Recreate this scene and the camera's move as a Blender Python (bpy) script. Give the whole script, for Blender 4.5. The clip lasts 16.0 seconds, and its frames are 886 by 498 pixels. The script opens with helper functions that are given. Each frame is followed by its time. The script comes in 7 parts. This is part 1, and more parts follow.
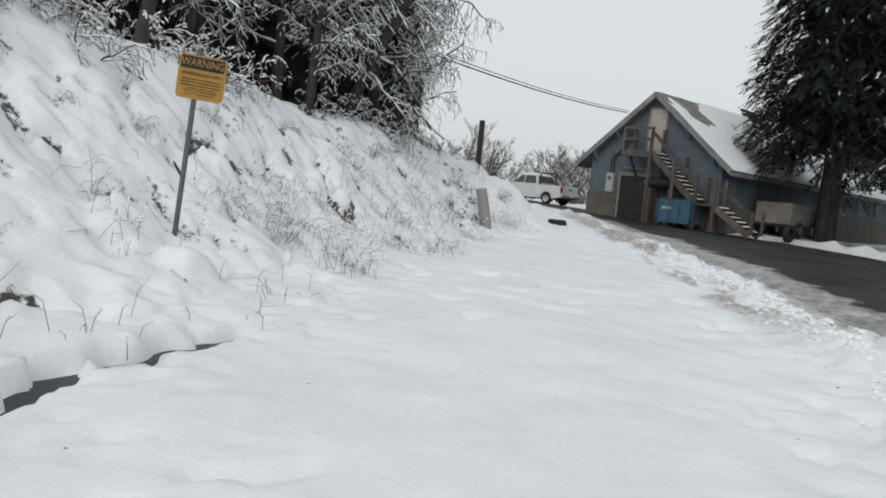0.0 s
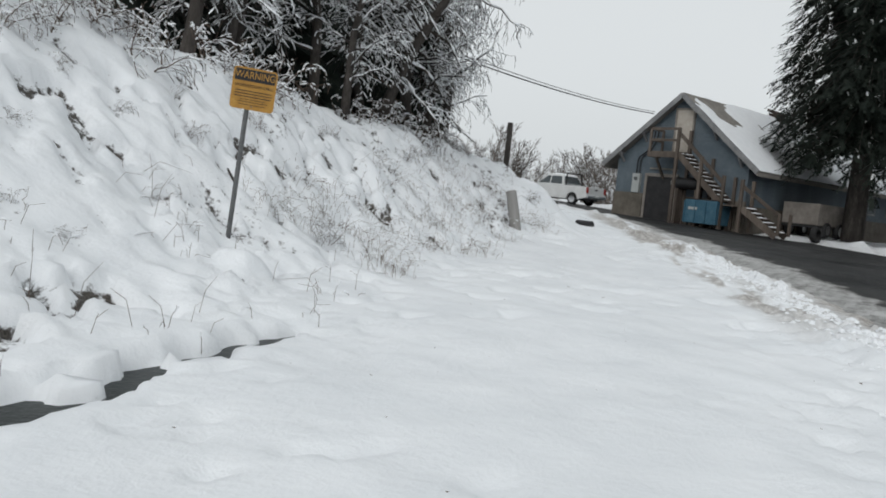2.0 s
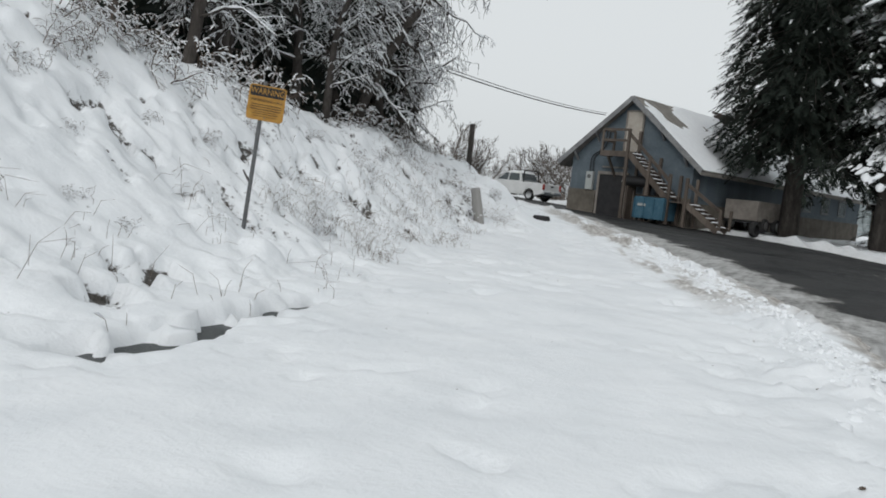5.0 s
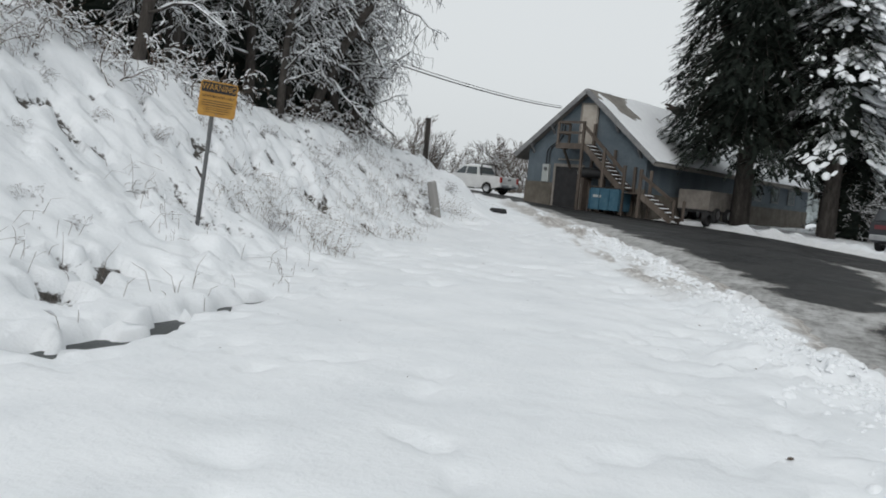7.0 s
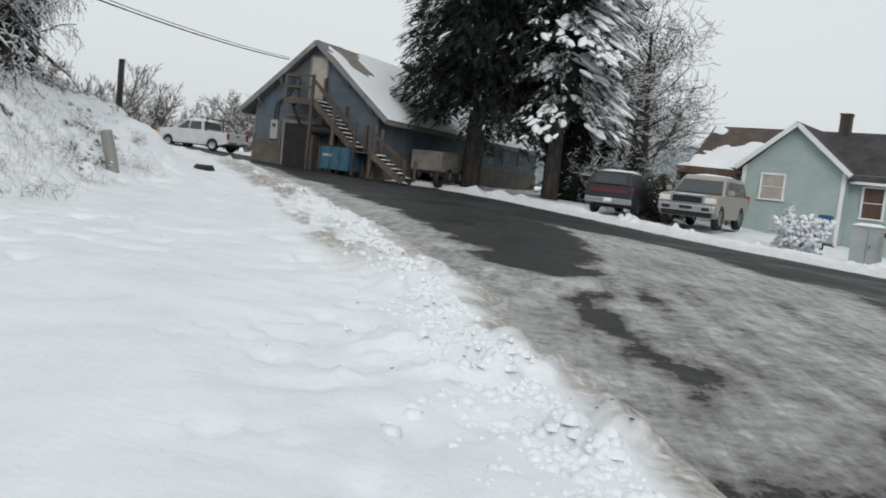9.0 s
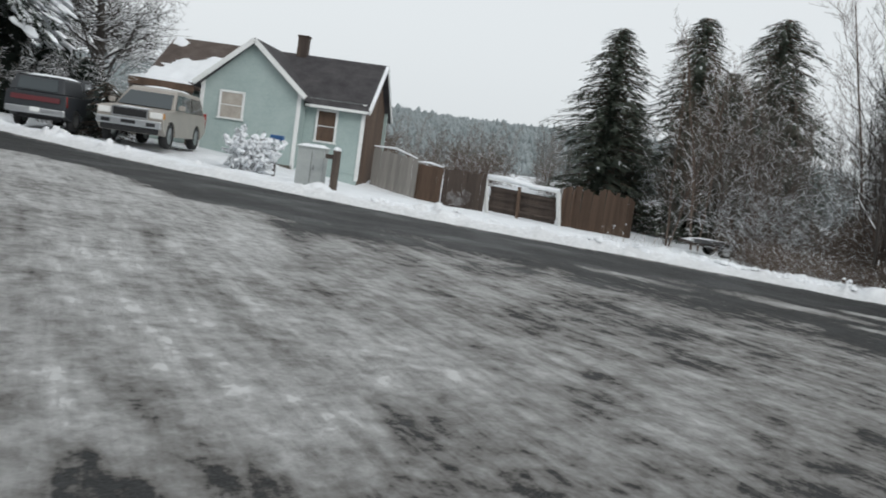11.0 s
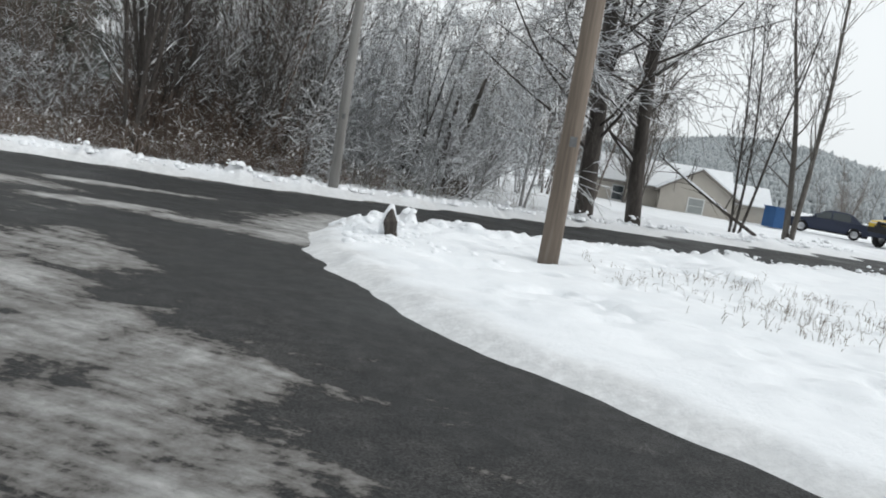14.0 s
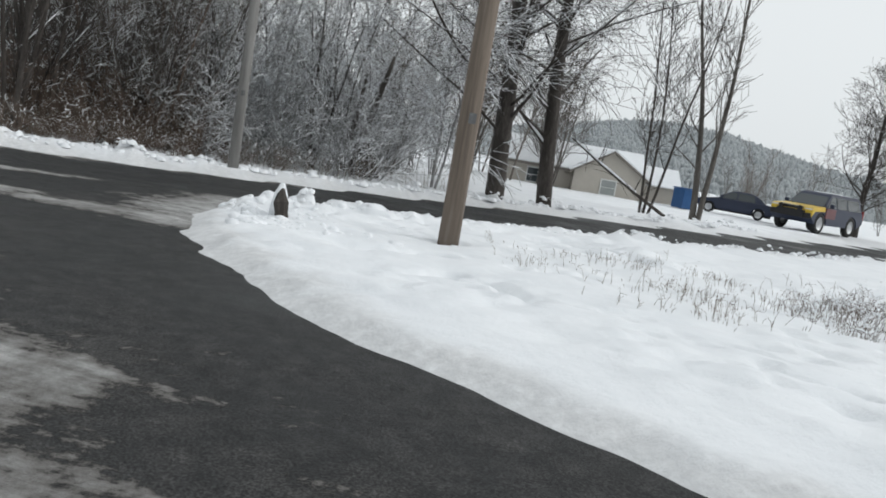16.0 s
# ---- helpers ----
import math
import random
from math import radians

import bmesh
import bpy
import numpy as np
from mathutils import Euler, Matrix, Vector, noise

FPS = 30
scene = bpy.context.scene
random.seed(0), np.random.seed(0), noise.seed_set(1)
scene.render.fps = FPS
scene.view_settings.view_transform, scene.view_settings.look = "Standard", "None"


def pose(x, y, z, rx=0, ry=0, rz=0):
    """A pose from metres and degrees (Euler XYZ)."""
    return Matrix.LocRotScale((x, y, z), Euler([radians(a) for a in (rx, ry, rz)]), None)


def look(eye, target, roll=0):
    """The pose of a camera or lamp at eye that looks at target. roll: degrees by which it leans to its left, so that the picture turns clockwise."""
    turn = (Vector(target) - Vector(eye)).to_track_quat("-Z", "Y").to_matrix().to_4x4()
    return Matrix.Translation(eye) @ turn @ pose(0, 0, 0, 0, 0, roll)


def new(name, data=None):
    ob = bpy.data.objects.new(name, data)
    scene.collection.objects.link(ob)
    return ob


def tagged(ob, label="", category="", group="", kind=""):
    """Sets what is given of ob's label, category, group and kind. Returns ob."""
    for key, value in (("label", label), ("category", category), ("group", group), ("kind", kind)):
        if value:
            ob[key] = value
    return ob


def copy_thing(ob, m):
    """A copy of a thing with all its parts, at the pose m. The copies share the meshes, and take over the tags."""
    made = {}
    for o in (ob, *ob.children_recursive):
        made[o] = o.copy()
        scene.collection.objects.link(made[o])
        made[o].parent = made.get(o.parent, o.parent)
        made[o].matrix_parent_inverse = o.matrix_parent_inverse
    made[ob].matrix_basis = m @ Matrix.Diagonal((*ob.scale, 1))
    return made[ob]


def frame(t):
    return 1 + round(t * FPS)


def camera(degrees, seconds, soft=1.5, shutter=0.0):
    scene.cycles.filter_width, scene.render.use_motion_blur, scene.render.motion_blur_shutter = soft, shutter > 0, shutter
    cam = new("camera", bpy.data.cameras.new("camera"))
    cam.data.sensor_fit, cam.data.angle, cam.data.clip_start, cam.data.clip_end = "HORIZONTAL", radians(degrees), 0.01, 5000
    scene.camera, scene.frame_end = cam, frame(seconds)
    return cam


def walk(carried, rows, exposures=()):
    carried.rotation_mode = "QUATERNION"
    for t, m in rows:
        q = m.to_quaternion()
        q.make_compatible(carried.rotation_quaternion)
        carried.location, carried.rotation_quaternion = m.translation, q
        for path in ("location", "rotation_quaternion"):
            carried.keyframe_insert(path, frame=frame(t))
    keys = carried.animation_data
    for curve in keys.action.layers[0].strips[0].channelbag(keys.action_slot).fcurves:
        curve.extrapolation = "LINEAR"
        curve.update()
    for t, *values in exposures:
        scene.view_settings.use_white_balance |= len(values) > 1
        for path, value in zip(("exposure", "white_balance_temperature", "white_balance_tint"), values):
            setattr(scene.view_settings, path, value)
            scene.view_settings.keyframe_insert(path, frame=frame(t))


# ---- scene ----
cam = camera(57.1, 16.0, soft=1.8, shutter=0.12)
PATH = [
    (0, (-0.059, -0.367, 1.421), (-0.061, 1.628, 1.281), 5.85),
    (0.5, (-0.126, -0.467, 1.427), (-0.140, 1.528, 1.282), 6.04),
    (1, (-0.179, -0.629, 1.440), (-0.219, 1.365, 1.293), 6.04),
    (1.5, (-0.201, -0.715, 1.451), (-0.253, 1.279, 1.304), 5.94),
    (2, (-0.236, -0.836, 1.464), (-0.295, 1.158, 1.317), 5.79),
    (2.5, (-0.258, -0.934, 1.469), (-0.321, 1.060, 1.323), 5.59),
    (3, (-0.294, -1.134, 1.470), (-0.353, 0.859, 1.320), 5.54),
    (3.5, (-0.369, -1.508, 1.480), (-0.410, 0.486, 1.325), 5.82),
    (4, (-0.439, -2.019, 1.490), (-0.450, -0.025, 1.346), 6.08),
    (6.5, (-0.576, -3.033, 1.485), (-0.460, -1.043, 1.326), 5.50),
    (7, (-0.453, -2.872, 1.482), (-0.307, -0.883, 1.330), 5.31),
    (7.5, (-0.199, -2.511, 1.479), (0.042, -0.531, 1.325), 5.68),
    (8, (0.208, -2.054, 1.487), (0.587, -0.097, 1.326), 6.23),
    (8.2, (0.368, -1.845, 1.465), (0.801, 0.101, 1.302), 6.40),
    (10.3, (2.996, 0.108, 1.380), (4.356, 1.560, 1.174), 7.14),
    (10.5, (3.281, 0.120, 1.368), (4.734, 1.480, 1.168), 7.80),
    (11, (4.285, 0.202, 1.322), (5.936, 1.311, 1.111), 8.21),
    (11.5, (5.237, 0.101, 1.287), (7.039, 0.941, 1.075), 8.45),
    (12, (6.096, -0.123, 1.270), (7.998, 0.454, 1.047), 8.28),
    (12.5, (6.789, -0.405, 1.188), (8.754, -0.111, 0.955), 8.69),
    (13, (7.362, -0.749, 1.121), (9.344, -0.718, 0.852), 9.37),
    (13.5, (7.827, -1.110, 1.120), (9.802, -1.291, 0.857), 9.28),
    (14, (8.205, -1.462, 1.083), (10.156, -1.822, 0.826), 9.50),
    (14.5, (8.457, -1.729, 1.070), (10.379, -2.216, 0.809), 9.97),
    (15, (8.554, -1.865, 1.063), (10.459, -2.410, 0.793), 9.77),
    (15.5, (8.565, -1.879, 1.062), (10.467, -2.434, 0.793), 9.68),
    (16, (8.573, -1.878, 1.058), (10.477, -2.429, 0.792), 9.74),
]
walk(cam, [(t, look(eye, target, roll)) for t, eye, target, roll in PATH], [(0, 0.0, 6500, 10), (8.2, 0.0, 6500, 10), (10.3, 0.15, 6500, 10), (11.0, 0.15, 6450, 10), (11.5, 0.22, 6500, 10), (12.0, 0.38, 6650, 12), (12.3, 0.45, 6750, 13), (13.0, 0.58, 6750, 13), (13.6, 0.5, 6600, 11), (14.1, 0.36, 6500, 10), (14.7, 0.22, 6500, 10), (16, 0.2, 6500, 10)])

# ---- light: a bright overcast winter sky ----
SUN_EL, SUN_ROT = 32.0, 200.0
world = bpy.data.worlds.new("overcast")
scene.world = world
world.use_nodes = True
wn, wl = world.node_tree.nodes, world.node_tree.links
wn.clear()
sky = wn.new("ShaderNodeTexSky")
sky.sky_type, sky.sun_disc = "NISHITA", False
sky.sun_elevation, sky.sun_rotation = radians(SUN_EL), radians(SUN_ROT)
sky.air_density, sky.dust_density, sky.ozone_density = 1.0, 6.0, 1.0
grey = wn.new("ShaderNodeHueSaturation")
grey.inputs["Saturation"].default_value = 0.10
grey.inputs["Value"].default_value = 0.13
cloud = wn.new("ShaderNodeMix")
cloud.data_type = "RGBA"
cloud.inputs[0].default_value = 0.82
cloud.inputs[7].default_value = (0.80, 0.845, 0.865, 1)
back = wn.new("ShaderNodeBackground")
back.inputs[1].default_value = 0.95
wout = wn.new("ShaderNodeOutputWorld")
wl.new(sky.outputs[0], grey.inputs["Color"])
wl.new(grey.outputs[0], cloud.inputs[6])
wl.new(cloud.outputs[2], back.inputs[0])
wl.new(back.outputs[0], wout.inputs[0])

sun_data = bpy.data.lights.new("sun", "SUN")
sun_data.energy, sun_data.angle, sun_data.color = 0.6, radians(25), (1.0, 0.98, 0.95)
sun = new("sun", sun_data)
_e, _r = radians(SUN_EL), radians(SUN_ROT)
sun.matrix_world = look((0, 0, 60), (-60 * math.cos(_e) * math.sin(_r), -60 * math.cos(_e) * math.cos(_r), 60 - 60 * math.sin(_e)))

# ---- materials ----
def nodes_of(name):
    m = bpy.data.materials.new(name)
    m.use_nodes = True
    nt = m.node_tree
    return m, nt, nt.nodes["Principled BSDF"]


def ramp_node(nt, stops):
    r = nt.nodes.new("ShaderNodeValToRGB")
    el = r.color_ramp.elements
    while len(el) < len(stops):
        el.new(0.5)
    for e, (p, c) in zip(el, stops):
        e.position, e.color = p, (*c, 1)
    return r


def noise_node(nt, scale, detail=6, rough=0.6, vec=None, stretch=None):
    n = nt.nodes.new("ShaderNodeTexNoise")
    n.inputs["Scale"].default_value = scale
    n.inputs["Detail"].default_value = detail
    n.inputs["Roughness"].default_value = rough
    if stretch:
        mp = nt.nodes.new("ShaderNodeMapping")
        mp.inputs["Scale"].default_value = stretch
        nt.links.new(vec, mp.inputs["Vector"])
        vec = mp.outputs[0]
    if vec is not None:
        nt.links.new(vec, n.inputs["Vector"])
    return n


def surface(name, colours, scale=3.0, fine=40.0, rough=0.8, metal=0.0, bump=0.15, stretch=None, vary=0.0, spec=0.3, dist=0.02):
    """A surface whose colour wanders between the given ones at two sizes, with a fine relief."""
    m, nt, b = nodes_of(name)
    tc = nt.nodes.new("ShaderNodeTexCoord")
    big = noise_node(nt, scale, 5, 0.65, tc.outputs["Object"], stretch)
    small = noise_node(nt, fine, 4, 0.6, tc.outputs["Object"], stretch)
    mixv = nt.nodes.new("ShaderNodeMath")
    mixv.operation = "MULTIPLY_ADD"
    mixv.inputs[1].default_value = 0.35
    nt.links.new(small.outputs[0], mixv.inputs[0])
    sc = nt.nodes.new("ShaderNodeMath")
    sc.operation = "MULTIPLY"
    sc.inputs[1].default_value = 0.65
    nt.links.new(big.outputs[0], sc.inputs[0])
    nt.links.new(sc.outputs[0], mixv.inputs[2])
    n = len(colours)
    r = ramp_node(nt, [(0.3 + 0.4 * i / max(n - 1, 1), c) for i, c in enumerate(colours)])
    nt.links.new(mixv.outputs[0], r.inputs[0])
    col = r.outputs[0]
    if vary:
        info = nt.nodes.new("ShaderNodeObjectInfo")
        hs = nt.nodes.new("ShaderNodeHueSaturation")
        mr = nt.nodes.new("ShaderNodeMapRange")
        mr.inputs["To Min"].default_value, mr.inputs["To Max"].default_value = 1 - vary, 1 + vary
        nt.links.new(info.outputs["Random"], mr.inputs["Value"])
        nt.links.new(mr.outputs[0], hs.inputs["Value"])
        nt.links.new(col, hs.inputs["Color"])
        col = hs.outputs[0]
    nt.links.new(col, b.inputs["Base Color"])
    b.inputs["Roughness"].default_value, b.inputs["Metallic"].default_value = rough, metal
    b.inputs["Specular IOR Level"].default_value = spec
    if bump:
        bp = nt.nodes.new("ShaderNodeBump")
        bp.inputs["Strength"].default_value, bp.inputs["Distance"].default_value = bump, dist
        nt.links.new(small.outputs[0], bp.inputs["Height"])
        nt.links.new(bp.outputs[0], b.inputs["Normal"])
    return m


def make_snow_ground():
    m, nt, b = nodes_of("snow_ground")
    tc = nt.nodes.new("ShaderNodeTexCoord")
    at = nt.nodes.new("ShaderNodeAttribute")
    at.attribute_name = "dirt"
    veg_shade = nt.nodes.new("ShaderNodeAttribute")
    veg_shade.attribute_name = "litter_shade"
    n1 = noise_node(nt, 1.1, 7, 0.62, tc.outputs["Object"])
    n2 = noise_node(nt, 9.0, 6, 0.65, tc.outputs["Object"])
    n3 = noise_node(nt, 60.0, 3, 0.6, tc.outputs["Object"])
    clean = ramp_node(nt, [(0.3, (0.72, 0.745, 0.77)), (0.7, (0.82, 0.84, 0.86))])
    nt.links.new(n1.outputs[0], clean.inputs[0])
    slush = ramp_node(nt, [(0.30, (0.12, 0.104, 0.09)), (0.43, (0.25, 0.225, 0.20)), (0.55, (0.42, 0.395, 0.37)), (0.68, (0.66, 0.65, 0.635))])
    nt.links.new(n2.outputs[0], slush.inputs[0])
    mx = nt.nodes.new("ShaderNodeMix")
    mx.data_type = "RGBA"
    nt.links.new(at.outputs["Fac"], mx.inputs[0])
    nt.links.new(clean.outputs[0], mx.inputs[6])
    nt.links.new(slush.outputs[0], mx.inputs[7])
    # dry stalks and earth in thin snow, and the shade painted into its hollows
    thr = nt.nodes.new("ShaderNodeMath")
    thr.operation = "MULTIPLY_ADD"
    thr.inputs[1].default_value, thr.inputs[2].default_value = 1.0, -1.0
    add = nt.nodes.new("ShaderNodeMath")
    add.operation = "ADD"
    nt.links.new(n2.outputs[0], add.inputs[0])
    nt.links.new(veg_shade.outputs["Fac"], add.inputs[1])
    nt.links.new(add.outputs[0], thr.inputs[0])
    lit = ramp_node(nt, [(0.0, (0, 0, 0)), (0.12, (1, 1, 1))])
    nt.links.new(thr.outputs[0], lit.inputs[0])
    # the near-black end also gives the shade inside the snow's openings
    earth = ramp_node(nt, [(0.35, (0.022, 0.020, 0.018)), (0.65, (0.12, 0.108, 0.096))])
    nt.links.new(n3.outputs[0], earth.inputs[0])
    mx2 = nt.nodes.new("ShaderNodeMix")
    mx2.data_type = "RGBA"
    nt.links.new(lit.outputs[0], mx2.inputs[0])
    nt.links.new(mx.outputs[2], mx2.inputs[6])
    nt.links.new(earth.outputs[0], mx2.inputs[7])
    nt.links.new(mx2.outputs[2], b.inputs["Base Color"])
    rr = nt.nodes.new("ShaderNodeMapRange")
    rr.inputs["To Min"].default_value, rr.inputs["To Max"].default_value = 0.75, 0.5
    nt.links.new(at.outputs["Fac"], rr.inputs["Value"])
    nt.links.new(rr.outputs[0], b.inputs["Roughness"])
    b.inputs["Specular IOR Level"].default_value = 0.25
    bp = nt.nodes.new("ShaderNodeBump")
    bp.inputs["Strength"].default_value, bp.inputs["Distance"].default_value = 0.38, 0.05
    nt.links.new(n2.outputs[0], bp.inputs["Height"])
    bp2 = nt.nodes.new("ShaderNodeBump")
    bp2.inputs["Strength"].default_value, bp2.inputs["Distance"].default_value = 0.12, 0.006
    nt.links.new(n3.outputs[0], bp2.inputs["Height"])
    nt.links.new(bp.outputs[0], bp2.inputs["Normal"])
    nt.links.new(bp2.outputs[0], b.inputs["Normal"])
    return m


def make_asphalt():
    m, nt, b = nodes_of("wet_asphalt")
    tc = nt.nodes.new("ShaderNodeTexCoord")
    n1 = noise_node(nt, 0.5, 6, 0.6, tc.outputs["Object"])
    n2 = noise_node(nt, 7.0, 5, 0.6, tc.outputs["Object"])
    n3 = noise_node(nt, 75.0, 3, 0.7, tc.outputs["Object"])
    ad = nt.nodes.new("ShaderNodeMath")
    ad.operation = "MULTIPLY_ADD"
    ad.inputs[1].default_value = 0.5
    nt.links.new(n2.outputs[0], ad.inputs[0])
    hf = nt.nodes.new("ShaderNodeMath")
    hf.operation = "MULTIPLY"
    hf.inputs[1].default_value = 0.5
    nt.links.new(n1.outputs[0], hf.inputs[0])
    nt.links.new(hf.outputs[0], ad.inputs[2])
    r = ramp_node(nt, [(0.34, (0.011, 0.012, 0.0125)), (0.47, (0.022, 0.023, 0.0235)), (0.58, (0.039, 0.039, 0.039)), (0.7, (0.068, 0.067, 0.065))])
    nt.links.new(ad.outputs[0], r.inputs[0])
    sp = ramp_node(nt, [(0.38, (0.35, 0.35, 0.35)), (0.52, (1.0, 1.0, 1.0)), (0.68, (1.9, 1.9, 1.9))])
    nt.links.new(n3.outputs[0], sp.inputs[0])
    mu = nt.nodes.new("ShaderNodeMix")
    mu.data_type, mu.blend_type = "RGBA", "MULTIPLY"
    mu.inputs[0].default_value = 1.0
    nt.links.new(r.outputs[0], mu.inputs[6])
    nt.links.new(sp.outputs[0], mu.inputs[7])
    # a broken film of trodden slush
    at = nt.nodes.new("ShaderNodeAttribute")
    at.attribute_name = "film"
    f1 = noise_node(nt, 1.6, 8, 0.66, tc.outputs["Object"])
    f2 = noise_node(nt, 6.0, 8, 0.72, tc.outputs["Object"])
    turned = nt.nodes.new("ShaderNodeMapping")
    turned.inputs["Rotation"].default_value = (0, 0, radians(-62))
    nt.links.new(tc.outputs["Object"], turned.inputs["Vector"])
    f3 = noise_node(nt, 2.4, 8, 0.7, turned.outputs[0], (0.35, 2.3, 1))
    total = at.outputs["Fac"]
    for node, amount in ((f1, 0.9), (f2, 1.45), (f3, 1.25)):
        s1 = nt.nodes.new("ShaderNodeMath")
        s1.operation = "MULTIPLY_ADD"
        s1.inputs[1].default_value = amount
        nt.links.new(node.outputs[0], s1.inputs[0])
        nt.links.new(total, s1.inputs[2])
        total = s1.outputs[0]
    cov = nt.nodes.new("ShaderNodeMapRange")
    cov.inputs["From Min"].default_value, cov.inputs["From Max"].default_value = 2.17, 2.95
    nt.links.new(total, cov.inputs["Value"])
    sl = ramp_node(nt, [(0.0, (0.05, 0.048, 0.045)), (0.08, (0.10, 0.094, 0.088)), (0.22, (0.18, 0.173, 0.165)), (0.45, (0.265, 0.262, 0.254)), (1.0, (0.50, 0.50, 0.495))])
    nt.links.new(cov.outputs[0], sl.inputs[0])
    on = nt.nodes.new("ShaderNodeMapRange")
    on.inputs["From Min"].default_value, on.inputs["From Max"].default_value = 0.0, 0.16
    nt.links.new(cov.outputs[0], on.inputs["Value"])
    fm = nt.nodes.new("ShaderNodeMix")
    fm.data_type = "RGBA"
    nt.links.new(on.outputs[0], fm.inputs[0])
    nt.links.new(mu.outputs[2], fm.inputs[6])
    nt.links.new(sl.outputs[0], fm.inputs[7])
    nt.links.new(fm.outputs[2], b.inputs["Base Color"])
    rg = ramp_node(nt, [(0.35, (0.45, 0.45, 0.45)), (0.65, (0.8, 0.8, 0.8))])
    nt.links.new(n1.outputs[0], rg.inputs[0])
    nt.links.new(rg.outputs[0], b.inputs["Roughness"])
    b.inputs["Specular IOR Level"].default_value = 0.22
    bp = nt.nodes.new("ShaderNodeBump")
    bp.inputs["Strength"].default_value, bp.inputs["Distance"].default_value = 0.5, 0.008
    nt.links.new(n3.outputs[0], bp.inputs["Height"])
    bq = nt.nodes.new("ShaderNodeBump")
    bq.inputs["Strength"].default_value, bq.inputs["Distance"].default_value = 0.8, 0.05
    nt.links.new(cov.outputs[0], bq.inputs["Height"])
    nt.links.new(bp.outputs[0], bq.inputs["Normal"])
    nt.links.new(bq.outputs[0], b.inputs["Normal"])
    return m


M = {}
M["snowground"] = make_snow_ground()
M["asphalt"] = make_asphalt()
M["snow"] = surface("fresh_snow", [(0.73, 0.755, 0.78), (0.84, 0.86, 0.88)], 3, 30, 0.7, bump=0.4)
M["bark"] = surface("dark_wet_bark", [(0.024, 0.021, 0.019), (0.056, 0.049, 0.044), (0.115, 0.103, 0.094)], 5, 24, 0.9, bump=1.0, stretch=(1, 1, 0.25))
M["greybark"] = surface("grey_bark", [(0.05, 0.045, 0.04), (0.11, 0.10, 0.09), (0.19, 0.18, 0.165)], 4, 26, 0.85, bump=0.7, stretch=(1, 1, 0.25))
M["brownbark"] = surface("brown_twigs", [(0.055, 0.040, 0.032), (0.12, 0.09, 0.072), (0.19, 0.15, 0.122)], 4, 26, 0.85, bump=0.3)
M["twigs"] = surface("pale_brown_twigs", [(0.075, 0.062, 0.053), (0.14, 0.12, 0.105), (0.23, 0.20, 0.18)], 4, 26, 0.85, bump=0.3)
M["frost"] = surface("frosted_twigs", [(0.11, 0.105, 0.10), (0.25, 0.25, 0.25), (0.48, 0.49, 0.50)], 6, 40, 0.8, bump=0.2)
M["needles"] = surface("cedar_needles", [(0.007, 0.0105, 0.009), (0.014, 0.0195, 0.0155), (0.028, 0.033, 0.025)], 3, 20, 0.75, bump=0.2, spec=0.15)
M["fir"] = surface("fir_needles", [(0.036, 0.047, 0.038), (0.07, 0.084, 0.066), (0.13, 0.142, 0.112)], 2, 20, 0.75, bump=0.2, spec=0.15)
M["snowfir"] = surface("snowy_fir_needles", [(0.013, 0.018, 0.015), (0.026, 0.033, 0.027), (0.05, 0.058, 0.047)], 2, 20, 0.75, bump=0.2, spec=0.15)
M["drygrass"] = surface("dry_grass", [(0.08, 0.065, 0.052), (0.17, 0.142, 0.115), (0.27, 0.235, 0.19)], 4, 30, 0.9, bump=0.0)
M["polewood"] = surface("weathered_pole_wood", [(0.085, 0.065, 0.052), (0.18, 0.147, 0.12), (0.28, 0.245, 0.21)], 2, 22, 0.85, bump=0.6, stretch=(1, 1, 0.06))
M["palepole"] = surface("pale_grey_pole_wood", [(0.16, 0.155, 0.148), (0.24, 0.235, 0.226), (0.32, 0.315, 0.305)], 2, 22, 0.85, bump=0.5, stretch=(1, 1, 0.06))
M["oldwood"] = surface("weathered_brown_wood", [(0.045, 0.037, 0.031), (0.088, 0.071, 0.059), (0.15, 0.128, 0.11)], 2, 20, 0.85, bump=0.5, stretch=(1, 1, 0.15), vary=0.18)
M["plank_grey"] = surface("weathered_grey_board", [(0.13, 0.125, 0.115), (0.22, 0.21, 0.195), (0.31, 0.30, 0.28)], 2, 20, 0.85, bump=0.5, stretch=(1, 1, 0.12), vary=0.15)
M["plank_brown"] = surface("red_brown_board", [(0.05, 0.034, 0.025), (0.095, 0.063, 0.045), (0.145, 0.10, 0.074)], 2, 20, 0.85, bump=0.5, stretch=(1, 1, 0.12), vary=0.2)
M["plank_dark"] = surface("dark_brown_board", [(0.035, 0.028, 0.024), (0.065, 0.05, 0.042), (0.10, 0.08, 0.066)], 2, 20, 0.85, bump=0.5, stretch=(1, 1, 0.12), vary=0.2)
M["bluewall"] = surface("faded_blue_paint", [(0.058, 0.078, 0.094), (0.085, 0.108, 0.127), (0.12, 0.146, 0.164)], 1.2, 18, 0.75, bump=0.2)
M["concrete"] = surface("stained_concrete", [(0.06, 0.054, 0.045), (0.11, 0.098, 0.082), (0.18, 0.162, 0.138)], 1.5, 20, 0.9, bump=0.4)
M["trimbrown"] = surface("grey_brown_trim", [(0.12, 0.107, 0.094), (0.19, 0.173, 0.155), (0.28, 0.258, 0.235)], 3, 25, 0.8, bump=0.2)
